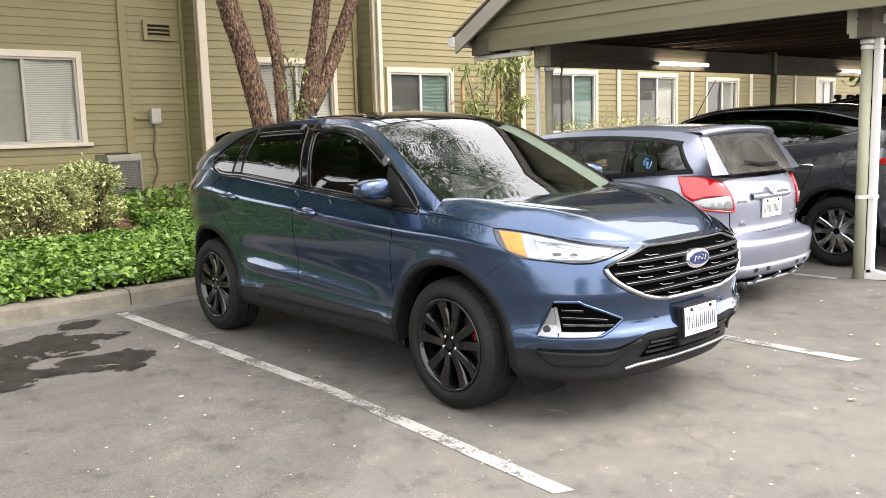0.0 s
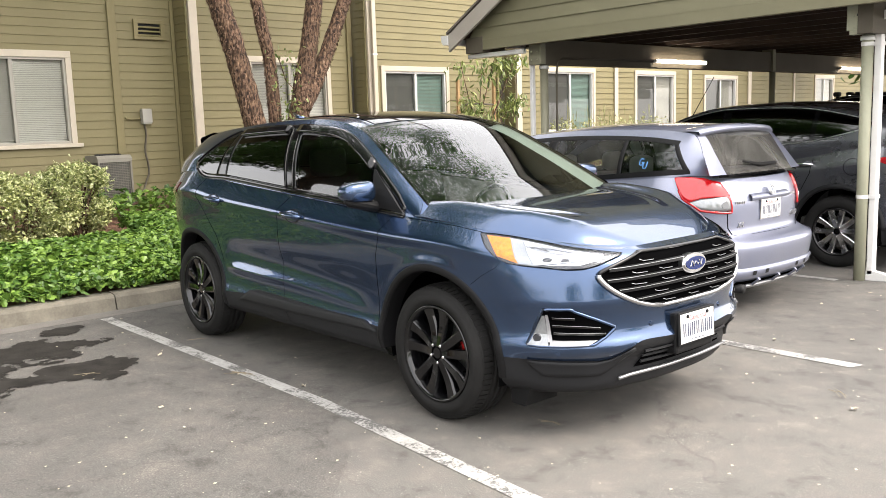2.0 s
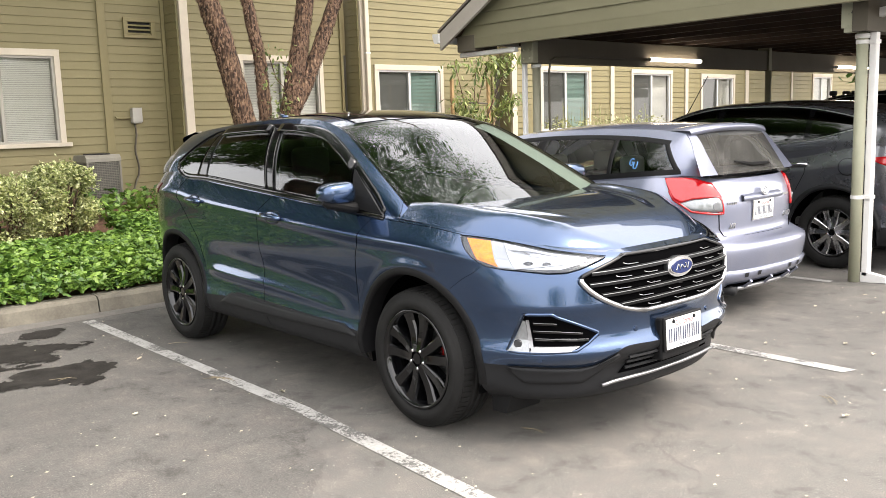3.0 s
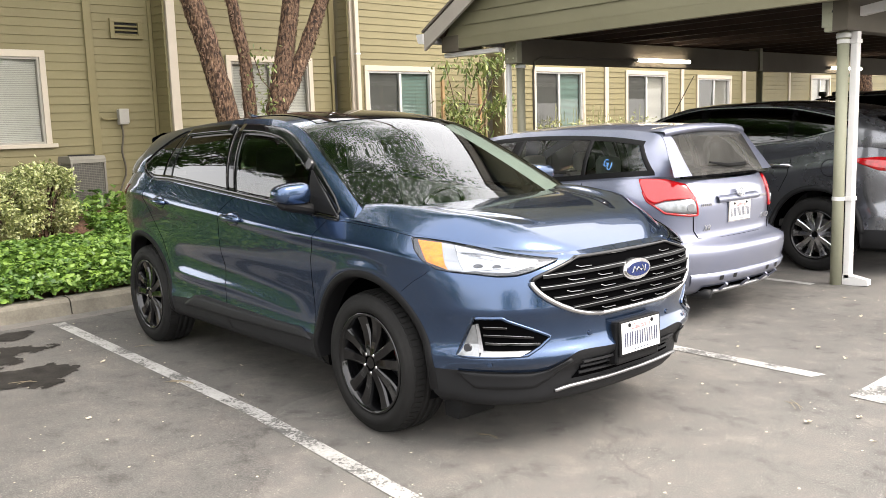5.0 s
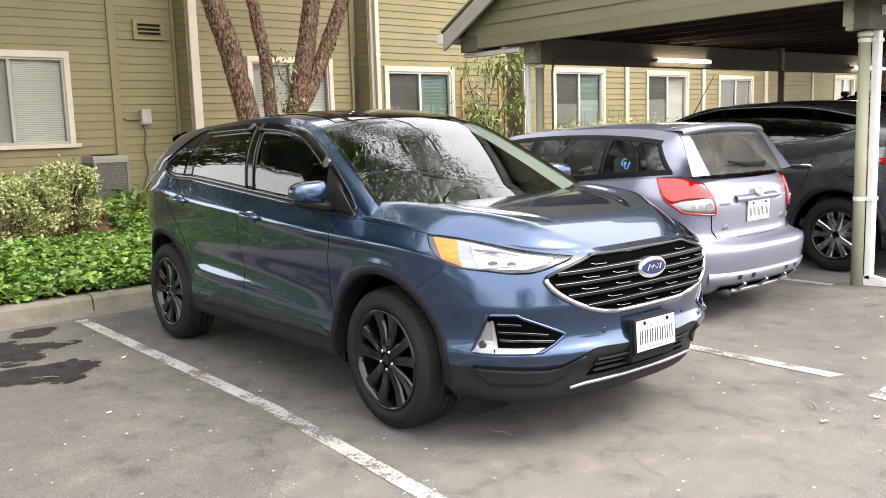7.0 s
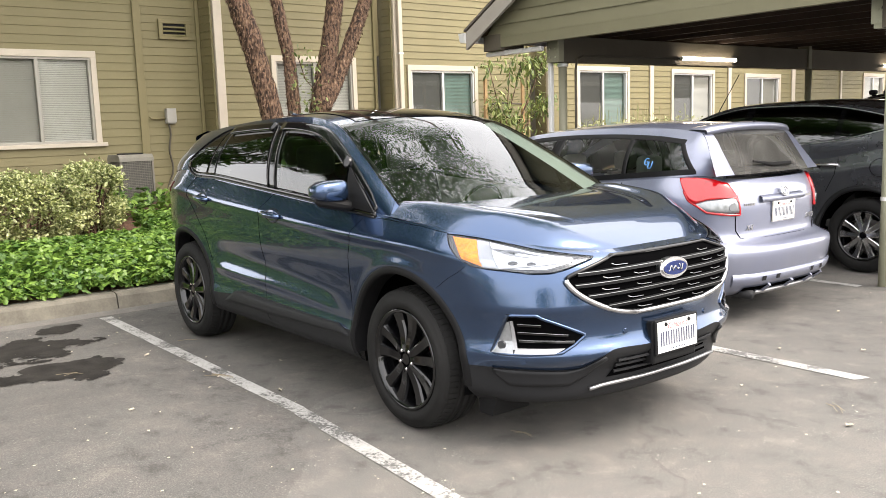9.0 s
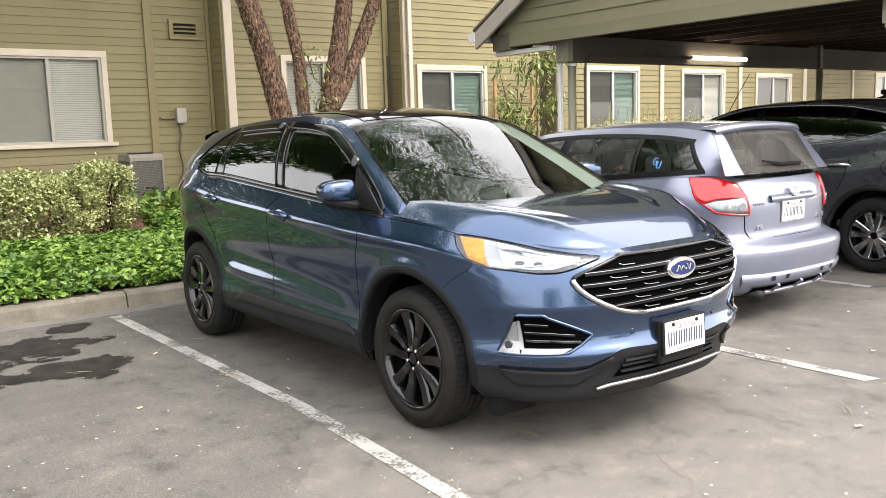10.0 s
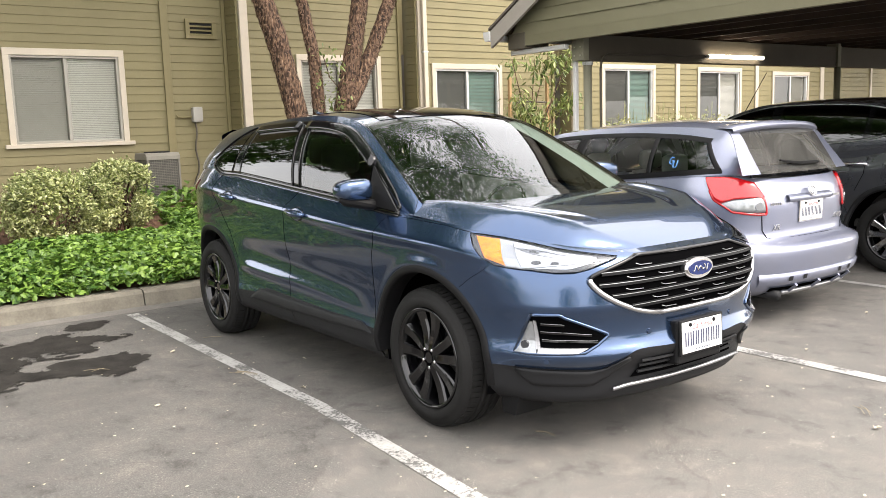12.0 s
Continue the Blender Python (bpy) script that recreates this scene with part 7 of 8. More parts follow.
        part("fuel_door", tube(bmesh.new(), ring, 0.003, 6, cap=False), M["seam"], car)
        lo = [(vy(0.45), 1.03 * k), (vy(0.70), 1.01 * k), (vx(2.0), 1.03 * k), (vx(1.78), 1.12 * k)]
        hi = [(vy(0.45), 1.10 * k), (vy(0.70), 1.13 * k), (vx(2.0), 1.16 * k), (vx(1.76), 1.14 * k)]
        part("tail_lamp", band(sh, side, lo, hi, 20, 4, 0.02, 0.02), M["red_lens"], car, "red boomerang tail lamp", smooth=True)
        lo = [(vy(0.5), 1.035 * k), (vx(2.06), 1.04 * k)]
        hi = [(vy(0.5), 1.06 * k), (vx(2.06), 1.075 * k)]
        part("reversing_lens", band(sh, side, lo, hi, 10, 2, 0.024), M["lamp_white"], car)
    bm = bmesh.new()
    rows = []
    for x in spans(-2.36, -1.2, 24):
        e = sh.belt(x, 1)
        rows.append([(x, w * e.y, e.z + 0.06 * (1 - abs(w) ** 2.4)) for w in spans(-1, 1, 20)])
    grid(bm, rows)
    part("bonnet", bm, mat, car, smooth=True)
    bm = bmesh.new()
    grid(bm, [[sh.over(x, w) for w in spans(-1, 1, 20)] for x in spans(-0.2, 1.95, 40)])
    part("roof", bm, mat, car, smooth=True)
    bm = bmesh.new()
    grid(bm, [[sh.over(x, w) for w in spans(-1, 1, 20)] for x in spans(-1.36, -0.2, 18)])
    part("windscreen", bm, M["screen_glass"], car, smooth=True, away=(0, 0, 0.6)).visible_shadow = False
    bm = bmesh.new()
    grid(bm, [[sh.over(x, w, 0.003) for w in spans(-0.9, 0.9, 20)] for x in spans(1.86, 2.24, 14)])
    part("rear_screen", bm, M["tint"], car, "dark rear window", smooth=True, away=(0, 0, 0.6))
    bm = bmesh.new()
    grid(bm, [[sh.over(x, w) for w in spans(-1, 1, 20)] for x in spans(1.95, 2.28, 14)])
    part("tailgate", bm, mat, car, smooth=True)
    part("underbody", boxed((-2.0, -0.72, 0.22), (2.05, 0.72, 0.36), 0.03), M["black_plastic"], car)
    part("cabin_floor", boxed((-1.1, -0.8, 0.42), (1.9, 0.8, 0.5), 0.02), M["cabin"], car)
    for sx in (-0.1, 0.85):
        for y in (-0.38, 0.38):
            s = new("seat")
            s.parent, s.location = car, (sx, y, 0.5)
            b = prism(bmesh.new(), [(0.10, 0.0), (0.28, 0.0), (0.40, 0.72), (0.28, 0.74)], 1, -0.24, 0.24)
            part("backrest", b, M["seat"], s)
            part("headrest", boxed((0.30, -0.13, 0.74), (0.41, 0.13, 0.92), 0.04), M["seat"], s)
    if rails:
        for y in (-0.58, 0.58):
            part("roof_rail", tube(bmesh.new(), [(-0.2, y, 1.60 * k), (-0.1, y, 1.66 * k + 0.04), (1.3, y, 1.66 * k + 0.04), (1.4, y, 1.62 * k)], 0.02, 8), M["black_plastic"], car)
        for x in (0.0, 1.2):
            part("rack_bar", boxed((x - 0.03, -0.62, 1.66 * k + 0.05), (x + 0.03, 0.62, 1.66 * k + 0.08), 0.008), M["black_plastic"], car)
        for y in (-0.55, -0.15):
            pod = new("rack_lamp")
            pod.parent, pod.location = car, (-0.3, y, 1.66 * k + 0.07)
            part("lamp_body", boxed((-0.05, -0.05, -0.045), (0.035, 0.05, 0.02), 0.02), M["black_plastic"], pod, "black rack lamp")
            part("lamp_foot", boxed((-0.02, -0.02, -0.09), (0.02, 0.02, 0.0), 0.005), M["black_plastic"], pod)
    else:
        part("aerial", tube(bmesh.new(), [(-0.95, 0.0, 1.54), (-0.61, 0.0, 2.08)], [0.006, 0.004], 6), M["black_plastic"], car)
    return car


plain_suv("grey_crossover", "dark gunmetal crossover with alloy wheels under the carport", pose(-0.54, 5.96, 0), M["grey_paint"], 1.69, 0.955, False, 0.375, "two_tone")
plain_suv("black_suv", "tall black SUV with roof rack and lamps under the carport", pose(-0.45, 9.05, 0), M["black_paint"], 1.82, 0.97, True, 0.40, "black")


# ---- plants ----
def crown(bm, centre, size, count, leaf, seed, gaps=0.08):
    """Leaves in clumps round many small centres; noise leaves holes."""
    rng = random.Random(seed)
    n = 0
    while n < count:
        v = Vector((rng.gauss(0, 0.5), rng.gauss(0, 0.5), rng.gauss(0, 0.5)))
        if v.length > 1:
            continue
        p = Vector(centre) + Vector([a * b for a, b in zip(v, size)])
        if noise.noise(p * 0.55 + Vector((seed, 0, 0))) < -gaps or noise.noise(p * 1.6) < -0.10:
            continue
        for _ in range(5):
            q = p + Vector((rng.gauss(0, 0.16), rng.gauss(0, 0.16), rng.gauss(0, 0.13)))
            rand_leaf(bm, q, leaf * rng.uniform(0.7, 1.3), 0.3)
            n += 1


def gnarled(pts, radii, seed, sides=22):
    """A trunk or limb with flaking, lumpy bark."""
    bm = bmesh.new()
    dense, rr = [], []
    for (a, b), (r0, r1) in zip(zip(pts, pts[1:]), zip(radii, radii[1:])):
        k = max(3, int((Vector(b) - Vector(a)).length / 0.045))
        for j in range(k):
            t = j / k
            dense.append(Vector(a).lerp(Vector(b), t))
            rr.append(r0 + (r1 - r0) * t)
    dense.append(Vector(pts[-1]))
    rr.append(radii[-1])
    for _ in range(3):
        dense = [dense[0]] + [(a + b * 2 + c) / 4 for a, b, c in zip(dense, dense[1:], dense[2:])] + [dense[-1]]
    tube(bm, dense, rr, sides)
    axis = dense
    for v in bm.verts:
        near = min(axis, key=lambda q: (q - v.co).length_squared)
        d = v.co - near
        f = noise.noise(Vector((v.co.x * 9, v.co.y * 9, v.co.z * 4)) + Vector((seed, 0, 0))) * 0.12 + noise.noise(v.co * 24) * 0.10
        v.co = near + d * (1 + f)
    return bm


def bark_flakes(bm, pts, radii, count, seed):
    rng = random.Random(seed)
    for _ in range(count):
        i = rng.randrange(len(pts) - 1)
        t = rng.random()
        c = Vector(pts[i]).lerp(Vector(pts[i + 1]), t)
        r = radii[i] + (radii[i + 1] - radii[i]) * t
        a = rng.uniform(0, 6.28)
        d = Vector((math.cos(a), math.sin(a), 0))
        s = Vector((-math.sin(a), math.cos(a), 0))
        p, w, h = c + d * r * 1.0, rng.uniform(0.005, 0.014), rng.uniform(0.012, 0.045)
        o = rng.uniform(0.004, 0.018)
        vs = [bm.verts.new(q) for q in (p - s * w, p + s * w, p + s * w * 0.7 + Vector((0, 0, -h)) + d * o, p - s * w * 0.6 + Vector((0, 0, -h * 1.1)) + d * o * 1.3)]
        bm.faces.new(vs)


tree = thing("street_tree", "multi-stemmed tree with flaking reddish-brown bark beside the building", "tree")
BX = -6.3
stems = [
    ([(BX, 2.62, 0.3), (BX, 2.50, 1.1), (BX, 2.34, 1.8), (BX, 2.12, 2.7), (BX, 1.90, 3.4), (BX + 0.2, 1.5, 4.6), (BX + 0.6, 0.8, 6.5)], [0.24, 0.19, 0.175, 0.165, 0.165, 0.14, 0.07]),
    ([(BX - 0.15, 2.80, 0.3), (BX - 0.1, 2.74, 1.2), (BX, 2.70, 1.8), (BX, 2.66, 2.6), (BX, 2.50, 3.4), (BX - 0.3, 2.2, 4.8), (BX - 0.5, 1.9, 6.4)], [0.16, 0.125, 0.115, 0.11, 0.10, 0.09, 0.05]),
    ([(BX, 2.85, 0.3), (BX, 3.0, 1.2), (BX, 3.10, 1.8), (BX, 3.24, 2.4), (BX, 3.36, 2.9), (BX, 3.47, 3.5), (BX + 0.3, 3.7, 5.0), (BX + 0.8, 4.2, 7.0)], [0.24, 0.18, 0.165, 0.155, 0.14, 0.135, 0.12, 0.06]),
    ([(BX + 0.05, 3.14, 1.9), (BX + 0.06, 3.36, 2.25), (BX + 0.07, 3.62, 2.75), (BX + 0.08, 3.84, 3.25), (BX + 0.1, 3.98, 3.6), (BX + 0.6, 4.6, 5.2), (BX + 1.6, 5.6, 7.0)], [0.14, 0.13, 0.118, 0.112, 0.11, 0.09, 0.05]),
]
for k, (pts, radii) in enumerate(stems):
    radii = [r * (0.80 if k == 1 else 0.90) for r in radii]
    part("trunk", gnarled(pts, radii, k * 7.3), M["bark"], tree, smooth=True)
    b = bmesh.new()
    bark_flakes(b, pts[:6], radii[:6], 2200, k)
    part("loose_bark", b, M["bark_flake"], tree, "curling reddish-brown flakes of bark")["kind"] = "stuff"
b = bmesh.new()
rng = random.Random(9)
for a, e in (((BX + 0.6, 0.8, 6.5), (-5.2, -0.2, 8.0)), ((BX + 0.8, 4.2, 7.0), (-4.6, 4.9, 8.6)), ((BX + 1.6, 5.6, 7.0), (-3.6, 6.6, 8.6)), ((BX - 0.5, 1.9, 6.4), (-7.5, 1.0, 9.5))):
    a, e = Vector(a), Vector(e)
    tube(b, [a, a.lerp(e, 0.35) + Vector((0.05, -0.06, 0.12)), a.lerp(e, 0.7) + Vector((-0.06, 0.05, 0.16)), e], [0.05, 0.036, 0.022, 0.008], 7)
    for q in (0.3, 0.5, 0.75):
        c = a.lerp(e, q) + Vector((0, 0, 0.13))
        d = Vector((rng.uniform(-0.6, 0.6), rng.uniform(-0.6, 0.6), rng.uniform(0.3, 0.8)))
        tube(b, [c, c + d * 0.5 + Vector((0, 0, 0.06)), c + d], [0.018, 0.011, 0.004], 5)
part("limb", b, M["bark"], tree)
b = bmesh.new()
# crowns out of view, spread wide to dapple reflections and shade the wall
crown(b, (-3.0, 4.2, 10.6), (4.4, 4.8, 3.2), 52000, 0.080, 1, 0.04)
crown(b, (-5.2, -1.0, 8.5), (4.2, 4.4, 2.7), 42000, 0.075, 3, 0.20)
crown(b, (-5.7, 3.6, 8.0), (2.8, 3.4, 2.3), 11000, 0.075, 6, 0.12)
part("crown", b, M["treeleaf"], tree, "dense green leaves with gaps")["kind"] = "stuff"

# leafy shoots on the stems
b = bmesh.new()
rng = random.Random(4)
for _ in range(150):
    t = rng.random()
    p = Vector((BX + 0.16 + rng.uniform(-0.05, 0.12), 2.72 + rng.gauss(0.10, 0.14), 1.75 + rng.random() ** 1.3 * 1.05))
    rand_leaf(b, p, rng.uniform(0.045, 0.085), 0.3, droop=0.6)
part("shoot_leaves", b, M["sapling"], tree, "pale green leafy shoots")["kind"] = "stuff"
part("shoot", tube(bmesh.new(), [(BX + 0.15, 2.72, 2.62), (BX + 0.18, 2.80, 2.3), (BX + 0.18, 2.92, 2.18), (BX + 0.14, 3.06, 2.34)], 0.008, 6), M["bark"], tree)


def backdrop_tree(name, label, x, y, h, spread, seed, count=3600, leaf=0.32, mid=0.68, tall=0.42):
    t = thing(name, label, "tree", m=pose(x, y, 0))
    pts = [(0, 0, 0), (0.1, 0.05, h * 0.25), (0.0, 0.2, h * 0.5), (0.2, 0.1, h * 0.8)]
    part("trunk", gnarled(pts, [0.28, 0.22, 0.17, 0.06], seed, 12), M["bark"], t, smooth=True)
    bb = bmesh.new()
    for k in range(6):
        a = k * 1.05 + seed
        tube(bb, [(0, 0.1, h * 0.4), (math.cos(a) * spread * 0.4, math.sin(a) * spread * 0.4, h * 0.6), (math.cos(a) * spread * 0.75, math.sin(a) * spread * 0.75, h * 0.72)], [0.1, 0.06, 0.02], 6)
    part("limb", bb, M["bark"], t)
    bb = bmesh.new()
    crown(bb, (0, 0, h * mid), (spread, spread, h * tall), count, leaf, seed, 0.12)
    part("crown", bb, M["treeleaf"], t)["kind"] = "stuff"
    return t


# the next two are unseen, added to shade the left and darken reflections
backdrop_tree("street_tree", "unseen broad tree added beside the end of the building for shade", -10.5, -7.5, 12.5, 5.8, 11, 32000, 0.17, 0.70, 0.25)
backdrop_tree("street_tree", "unseen broad tree added beyond the end of the building for shade", -15, -12.5, 13.5, 6.5, 21, 15000, 0.26, 0.73, 0.24)
backdrop_tree("street_tree", "tall leafy tree across the parking lot", 30, -20, 8, 6.5, 12, 5000, 0.34, 0.5, 0.5)
backdrop_tree("street_tree", "tall leafy tree across the parking lot", 34, -4, 8, 6.5, 13, 5000, 0.34, 0.5, 0.5)
backdrop_tree("street_tree", "tall leafy tree across the parking lot", 31, 12, 8, 6.0, 14, 4000, 0.34, 0.5, 0.5)
backdrop_tree("street_tree", "leafy tree beyond the carport", -2, 33, 11, 5.0, 15)
# these four stand out of view, added to darken the car's reflections
backdrop_tree("street_tree", "unseen leafy tree added at the end of the lot for reflections", -3, -10.5, 11, 5.2, 16, 9000, 0.24)
backdrop_tree("street_tree", "unseen leafy tree added at the end of the lot for reflections", -6, -13, 11, 4.6, 26, 4200, 0.26)
backdrop_tree("street_tree", "unseen tall tree added past the end of the building for reflections", -21, -8.2, 15.5, 6.0, 31, 14000, 0.26, 0.73, 0.23)
backdrop_tree("street_tree", "unseen tall tree added past the end of the building for reflections", -20, -14.5, 15.5, 6.0, 32, 12000, 0.26, 0.73, 0.23)
backdrop_tree("street_tree", "trunked tree standing behind the carport", -6.4, 22.5, 9, 3.5, 17)

# unseen tree and grove, added to close reflections past the building's end
backdrop_tree("street_tree", "unseen leafy tree added over the planting bed for shade and reflections", -7.2, -6.4, 11.5, 5.0, 22, 24000, 0.15, 0.72, 0.27)
for k in range(7):
    backdrop_tree("street_tree", "unseen tall tree in a grove added past the building for reflections", -24 + 4.2 * k, -27 - (k % 3), 8.5 + (k % 2), 3.6, 40 + k, 1500, 0.45, 0.5, 0.48)

# hedges out of view, added to cut low light and darken reflections
b = bmesh.new()
rng = random.Random(32)
for _ in range(6000):
    x = rng.uniform(-14, 20)
    rand_leaf(b, Vector((x, -26 + rng.gauss(0, 0.5), abs(rng.gauss(1.2, 0.8)))), rng.uniform(0.16, 0.34), 0.3)
tagged(part("hedge", b, M["treeleaf"]), "unseen dark green hedge added at the end of the lot to block light", "hedge", kind="stuff")

b = bmesh.new()
rng = random.Random(33)
for _ in range(9000):
    y = rng.uniform(-18, -2.5) if rng.random() < 0.6 else rng.uniform(-4.1, -2.5)
    x = -8.6 + 0.35 * noise.noise(Vector((0, y, 0))) + rng.gauss(0, 0.4)
    rand_leaf(b, Vector((x, y, 0.45 + rng.random() * ((3.6 if y > -3.9 else 0.75) + 0.5 * noise.noise(Vector((y * 0.7, 0, 5)))))), rng.uniform(0.12, 0.24), 0.3)
tagged(part("hedge", b, M["treeleaf"]), "unseen dark green hedge, added tall beside the building to darken reflections", "hedge", kind="stuff")

# ivy
b = bmesh.new()
rng = random.Random(5)
n = 0
while n < 30000:
    y = rng.uniform(-4.6, 1.2) if n < 26000 else rng.choice((rng.uniform(-8, -4.6), rng.uniform(1.2, 14)))
    x = -3.12 - rng.random() ** 0.9 * 2.6
    edge = -4.75 + 0.28 * noise.noise(Vector((y * 0.9, 3, 0))) - (1.6 if y > 0.05 else 0) - (0.9 if y < -3.2 else 0)
    if x < edge or (y < -2.35 and rng.random() < 0.75):
        continue
    hump = 0.10 + 0.16 * min(1, (-3.05 - x) * 2.2) + 0.07 * noise.noise(Vector((x * 2.2, y * 2.2, 1)))
    z = soil_z(x) + hump * rng.uniform(0.45, 1.08)
    rand_leaf(b, Vector((x, y, z)), rng.uniform(0.045, 0.08), 0.55, lobes=True, droop=0.5)
    n += 1
tagged(part("ivy", b, M["ivy"]), "dense glossy green ivy spilling over the kerb", "ivy", kind="stuff")
b = bmesh.new()
rng = random.Random(6)
for _ in range(2600):
    y, x = rng.uniform(-6, 2.4), -rng.uniform(6.2, 7.6)
    if -1.7 < y < 0.0 and rng.random() < 0.7:
        continue
    rand_leaf(b, Vector((x, y, soil_z(x) + rng.uniform(0.05, 0.3))), rng.uniform(0.06, 0.10), 0.5, lobes=True, droop=0.4)
tagged(part("ivy", b, M["ivy"]), "green ivy growing along the foot of the building", "ivy", kind="stuff")


def shrub(x, y, rx, ry, z0, z1, count, seed, label):
    s = thing("shrub", label, "shrub", "variegated shrubs", pose(x, y, 0))
    r = random.Random(seed)
    bb = bmesh.new()
    for _ in range(26):
        a, t = r.uniform(0, 6.28), r.uniform(0.3, 0.95)
        e = Vector((math.cos(a) * rx * t, math.sin(a) * ry * t, z0 + (z1 - z0) * r.uniform(0.45, 0.9)))
        tube(bb, [(0.1 * math.cos(a), 0.1 * math.sin(a), z0 - 0.1), e * 0.5 + Vector((0, 0, z0 * 0.5 + 0.02)), e], [0.014, 0.009, 0.004], 5)
    part("stem", bb, M["bark"], s)
    bb = bmesh.new()
    n = 0
    while n < count:
        v = Vector((r.gauss(0, 1), r.gauss(0, 1), r.gauss(0.15, 1))).normalized() * r.uniform(0.62, 1.03)
        sq = Vector([math.copysign(abs(c) ** 0.8, c) for c in v])
        p = Vector((sq.x * rx, sq.y * ry, (z0 + z1) / 2 + sq.z * (z1 - z0) / 2))
        if noise.noise(p * 3.2 + Vector((seed, x, y))) < -0.2:
            continue
        for _ in range(4):
            rand_leaf(bb, p + Vector((r.gauss(0, 0.03), r.gauss(0, 0.03), r.gauss(0, 0.03))), r.uniform(0.040, 0.068), 0.35)
            n += 1
    part("leaves", bb, M["shrub"], s, "pale green leaves with cream edges")["kind"] = "stuff"


shrub(-5.45, -1.17, 0.53, 0.56, 0.40, 1.20, 10500, 1, "rounded shrub with pale cream-edged leaves in mulch")
shrub(-5.75, -0.42, 0.43, 0.40, 0.46, 1.27, 9800, 2, "taller rounded shrub with pale cream-edged leaves")

# staked sapling beside the bay
sap = thing("sapling", "young staked tree with narrow drooping leaves", "tree", m=FACE @ pose(1.75, 7.2, 0.5))
SAPLING = [((0, -0.80, 0), (0.05, -0.95, 1.3), (0.0, -1.20, 2.25)), ((0.05, -0.72, 0), (0.0, -0.70, 1.2), (0.0, -0.25, 2.35)), ((0, -0.60, 0.1), (0.05, -0.30, 1.0), (0.0, 0.35, 1.55)),
           ((0.05, -0.78, 0.1), (0.1, -0.85, 1.0), (0.1, -0.70, 2.3)), ((0, -0.70, 0.6), (0.1, -0.2, 1.6), (0.05, 0.32, 2.40))]
for pts in SAPLING:
    part("stem", tube(bmesh.new(), pts, [0.022, 0.014, 0.005], 7), M["bark"], sap)
b = bmesh.new()
rng = random.Random(9)
# clumps: along, up, spread along, spread up, leaves, size
for y0, z0, sy, sz, count, size in ((-1.20, 2.15, 0.12, 0.10, 45, 0.15), (-0.72, 2.15, 0.10, 0.18, 50, 0.14), (-0.28, 2.22, 0.14, 0.12, 90, 0.16), (0.18, 2.30, 0.16, 0.10, 110, 0.16), (-0.05, 1.95, 0.10, 0.15, 40, 0.14), (-1.00, 1.42, 0.16, 0.15, 240, 0.12),
                                    (-0.66, 1.15, 0.20, 0.16, 230, 0.12), (0.30, 1.50, 0.14, 0.10, 130, 0.13), (0.0, 1.35, 0.16, 0.10, 110, 0.12), (-0.45, 0.95, 0.25, 0.15, 160, 0.11)):
    for _ in range(int(count * 0.9)):
        rand_leaf(b, Vector((rng.gauss(0.02, 0.13), rng.gauss(y0, sy), rng.gauss(z0, sz))), size * rng.uniform(0.7, 1.25), 0.2, droop=1.0, wide=0.6)
part("leaves", b, M["sapling"], sap, "narrow yellow-green leaves")["kind"] = "stuff"
for y, h in ((-1.22, 2.02), (-0.24, 2.05)):
    st = tagged(part("stake", boxed((-0.025, -0.03, 0), (0.025, 0.03, h), 0.004), M["stake"], m=FACE @ pose(1.7, 7.2 + y, 0.4)), "orange-brown wooden tree stake in the bed", "stake", "tree stakes")

tagged(part("stake_tie", tube(bmesh.new(), [(0, -1.20, 0.0), (0.05, -0.75, 0.02), (0, -0.24, 0.0)], 0.018, 6), M["beam"], m=FACE @ pose(1.7, 7.2, 1.95)), "dark rubber tie strung between wooden tree stakes", "tie")

b = bmesh.new()
rng = random.Random(12)
for _ in range(1500):
    y = rng.uniform(8.4, 12.6)
    h = 1.05 + 0.3 * noise.noise(Vector((y * 2, 0, 0)))
    rand_leaf(b, Vector((1.9 + rng.gauss(0, 0.15), y, 0.55 + rng.random() ** 0.7 * h)), rng.uniform(0.04, 0.10), 0.2)
for _ in range(60):
    y = rng.uniform(8.6, 12.4)
    z = rng.uniform(1.5, 1.95)
    tube(b, [(1.9, y, 0.5), (1.9 + rng.gauss(0, 0.05), y + rng.gauss(0, 0.06), z)], 0.004, 4)
tagged(part("weeds", b, M["weed"], m=FACE), "tall dry pale weeds beneath the windows", "weeds", kind="stuff")

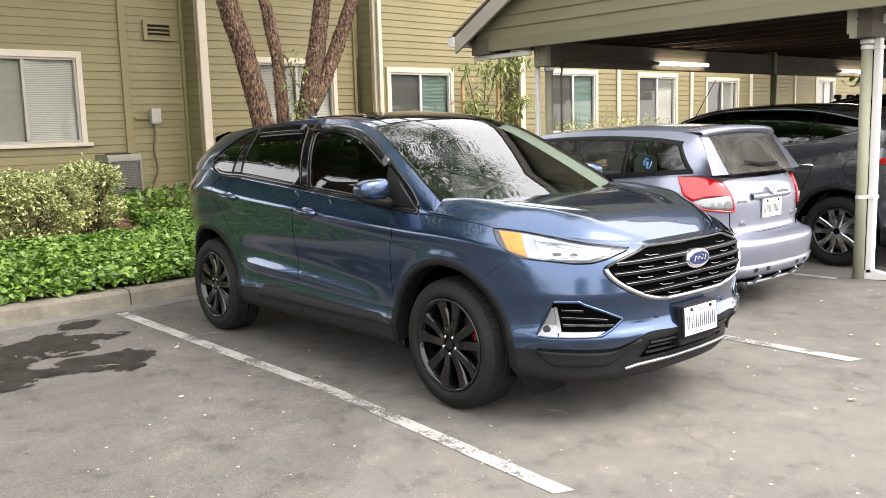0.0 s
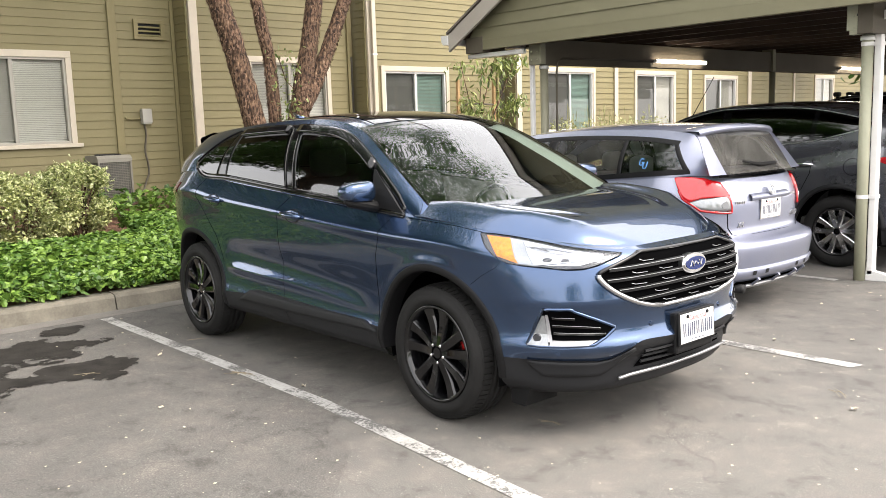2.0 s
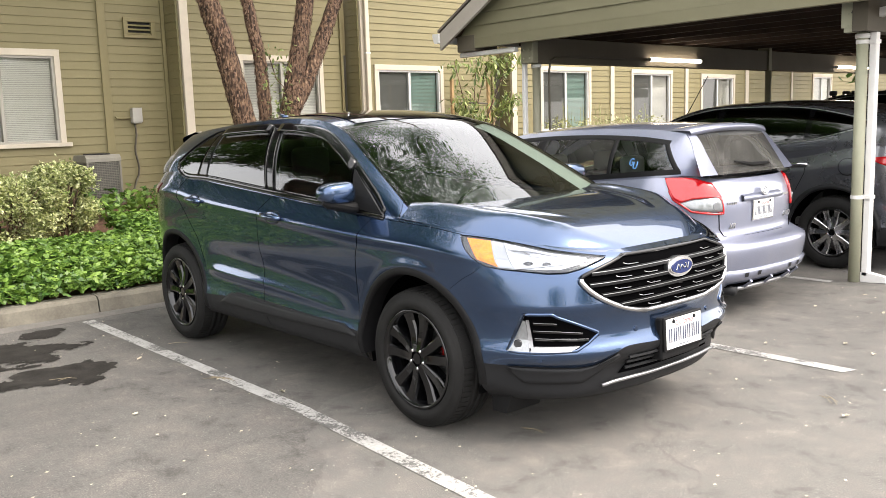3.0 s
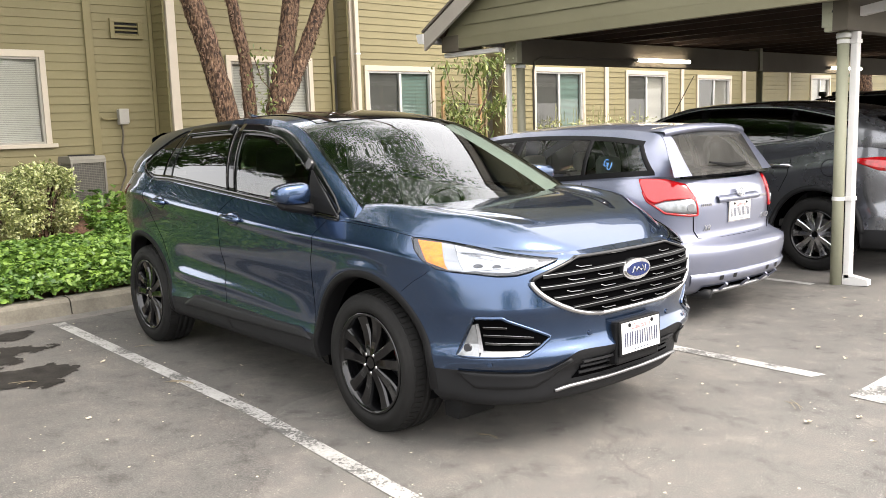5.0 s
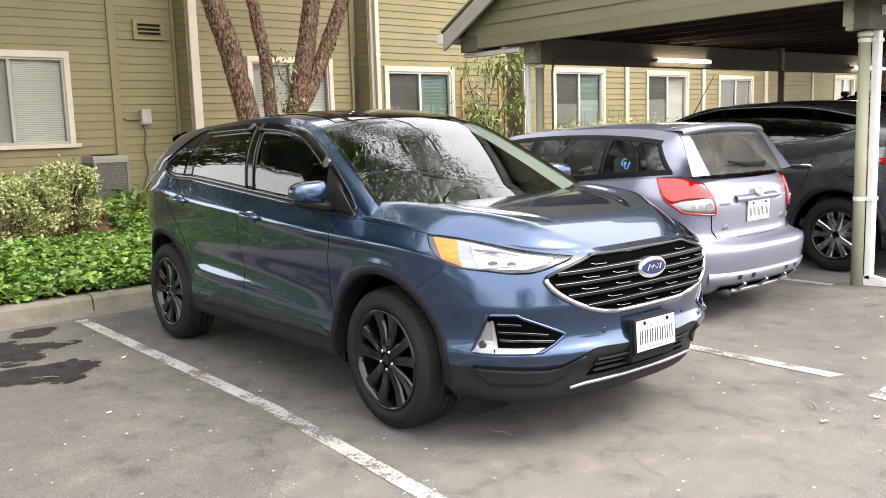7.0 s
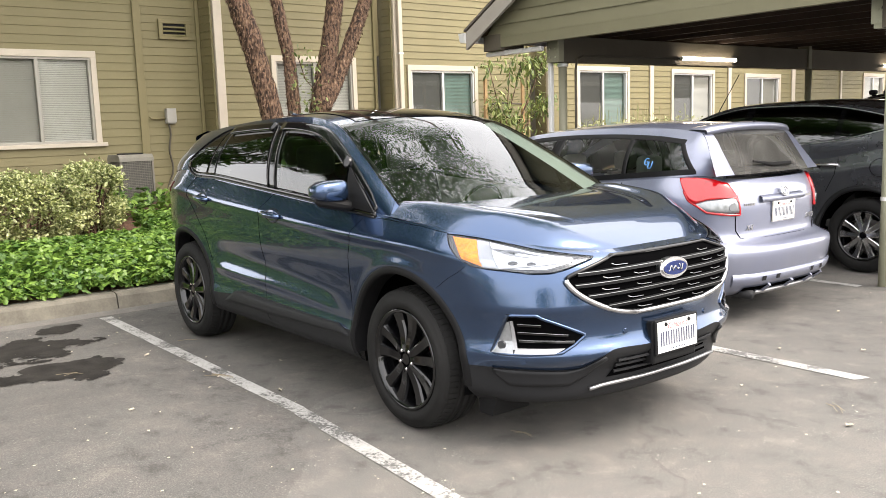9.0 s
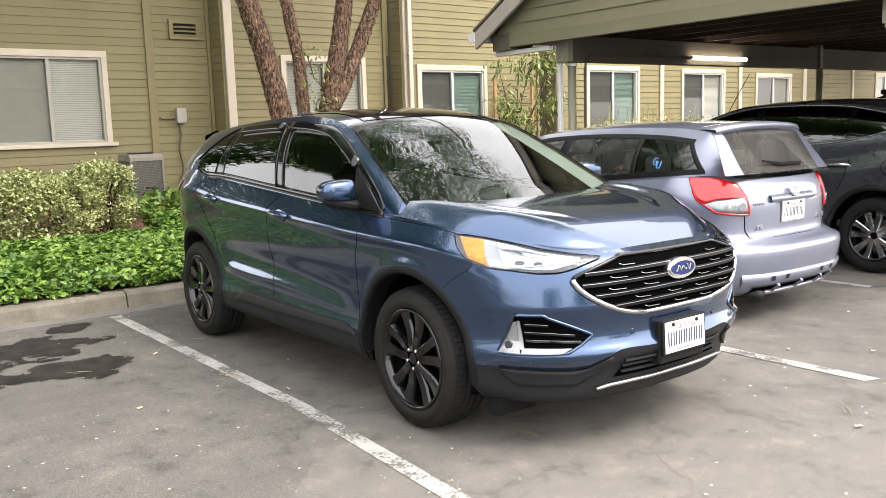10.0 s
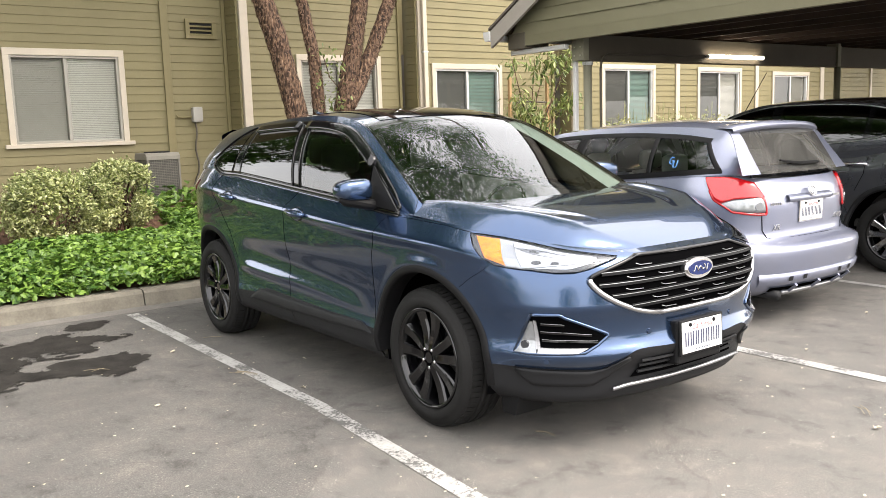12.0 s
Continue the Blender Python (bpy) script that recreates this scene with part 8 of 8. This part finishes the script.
# ---- litter on the asphalt ----
def fallen(name, x, y, size, seed, mat, label, group):
    r = random.Random(seed)
    bb = bmesh.new()
    k, ring = 9, []
    for i in range(k):
        a = 6.283 * i / k
        q = size * (0.5 + 0.5 * r.random()) * (1.0 if i % 2 else 0.7)
        ring.append(bb.verts.new((math.cos(a) * q, math.sin(a) * q * 0.6, 0.004 + r.random() * size * 0.35)))
    c = bb.verts.new((0, 0, 0.003))
    for i in range(k):
        bb.faces.new((c, ring[i], ring[(i + 1) % k]))
    return tagged(part(name, bb, M[mat], m=pose(x, y, 0.004, 0, 0, r.uniform(0, 360))), label, "leaf", group)


LITTER = [(0.09, -1.93, 0.030), (0.35, -1.11, 0.040), (-0.2, -1.27, 0.02), (-2.0, -1.35, 0.02), (-2.55, -1.15, 0.018), (-1.1, -1.42, 0.03), (1.9, 1.85, 0.03), (2.3, 2.2, 0.03), (2.55, 2.05, 0.035),
          (2.7, 2.5, 0.03), (3.1, 1.0, 0.03), (2.95, 0.75, 0.04), (3.3, 0.7, 0.03), (1.85, 4.55, 0.05), (1.7, 3.9, 0.04), (2.1, 3.3, 0.03), (-0.7, -2.75, 0.03), (0.4, -2.9, 0.02), (2.2, 0.95, 0.02), (1.6, 3.2, 0.03)]
for k, (x, y, s) in enumerate(LITTER):
    fallen("fallen_leaf", x, y, s, k, "dry", "small pale dry leaf lying on asphalt", "fallen leaves")
rng = random.Random(77)
b = bmesh.new()
for _ in range(420):
    x, y = rng.uniform(-2.6, 4.6), rng.uniform(-3.6, 4.5)
    s = rng.uniform(0.004, 0.011)
    vs = [b.verts.new((x + s * math.cos(a), y + s * math.sin(a), 0.005 + rng.random() * 0.004)) for a in (0, 1.7, 3.1, 4.6)]
    b.faces.new(vs)
tagged(part("leaf_bits", b, M["dry"]), "scattered pale crumbs of dry leaves", "litter", kind="stuff")
for k, (x, y, a, n) in enumerate(((-0.22, -1.26, 30, 6), (2.75, 0.95, 150, 3), (-1.0, -2.0, 80, 2), (1.9, -0.55, 20, 2), (-1.3, -1.0, 75, 2))):
    bb = bmesh.new()
    r = random.Random(k)
    for _ in range(n):
        q, o = radians(a + r.uniform(-25, 25)), r.uniform(-0.03, 0.03)
        ln = r.uniform(0.05, 0.11)
        tube(bb, [(x + o - math.cos(q) * ln, y + o - math.sin(q) * ln, 0.008), (x + o, y + o + 0.01, 0.012), (x + o + math.cos(q) * ln, y + o + math.sin(q) * ln * 0.8, 0.008)], 0.0013, 4)
    tagged(part("needle_tuft", bb, M["straw"]), "dry tan pine needles on asphalt", "needles", "pine needles")
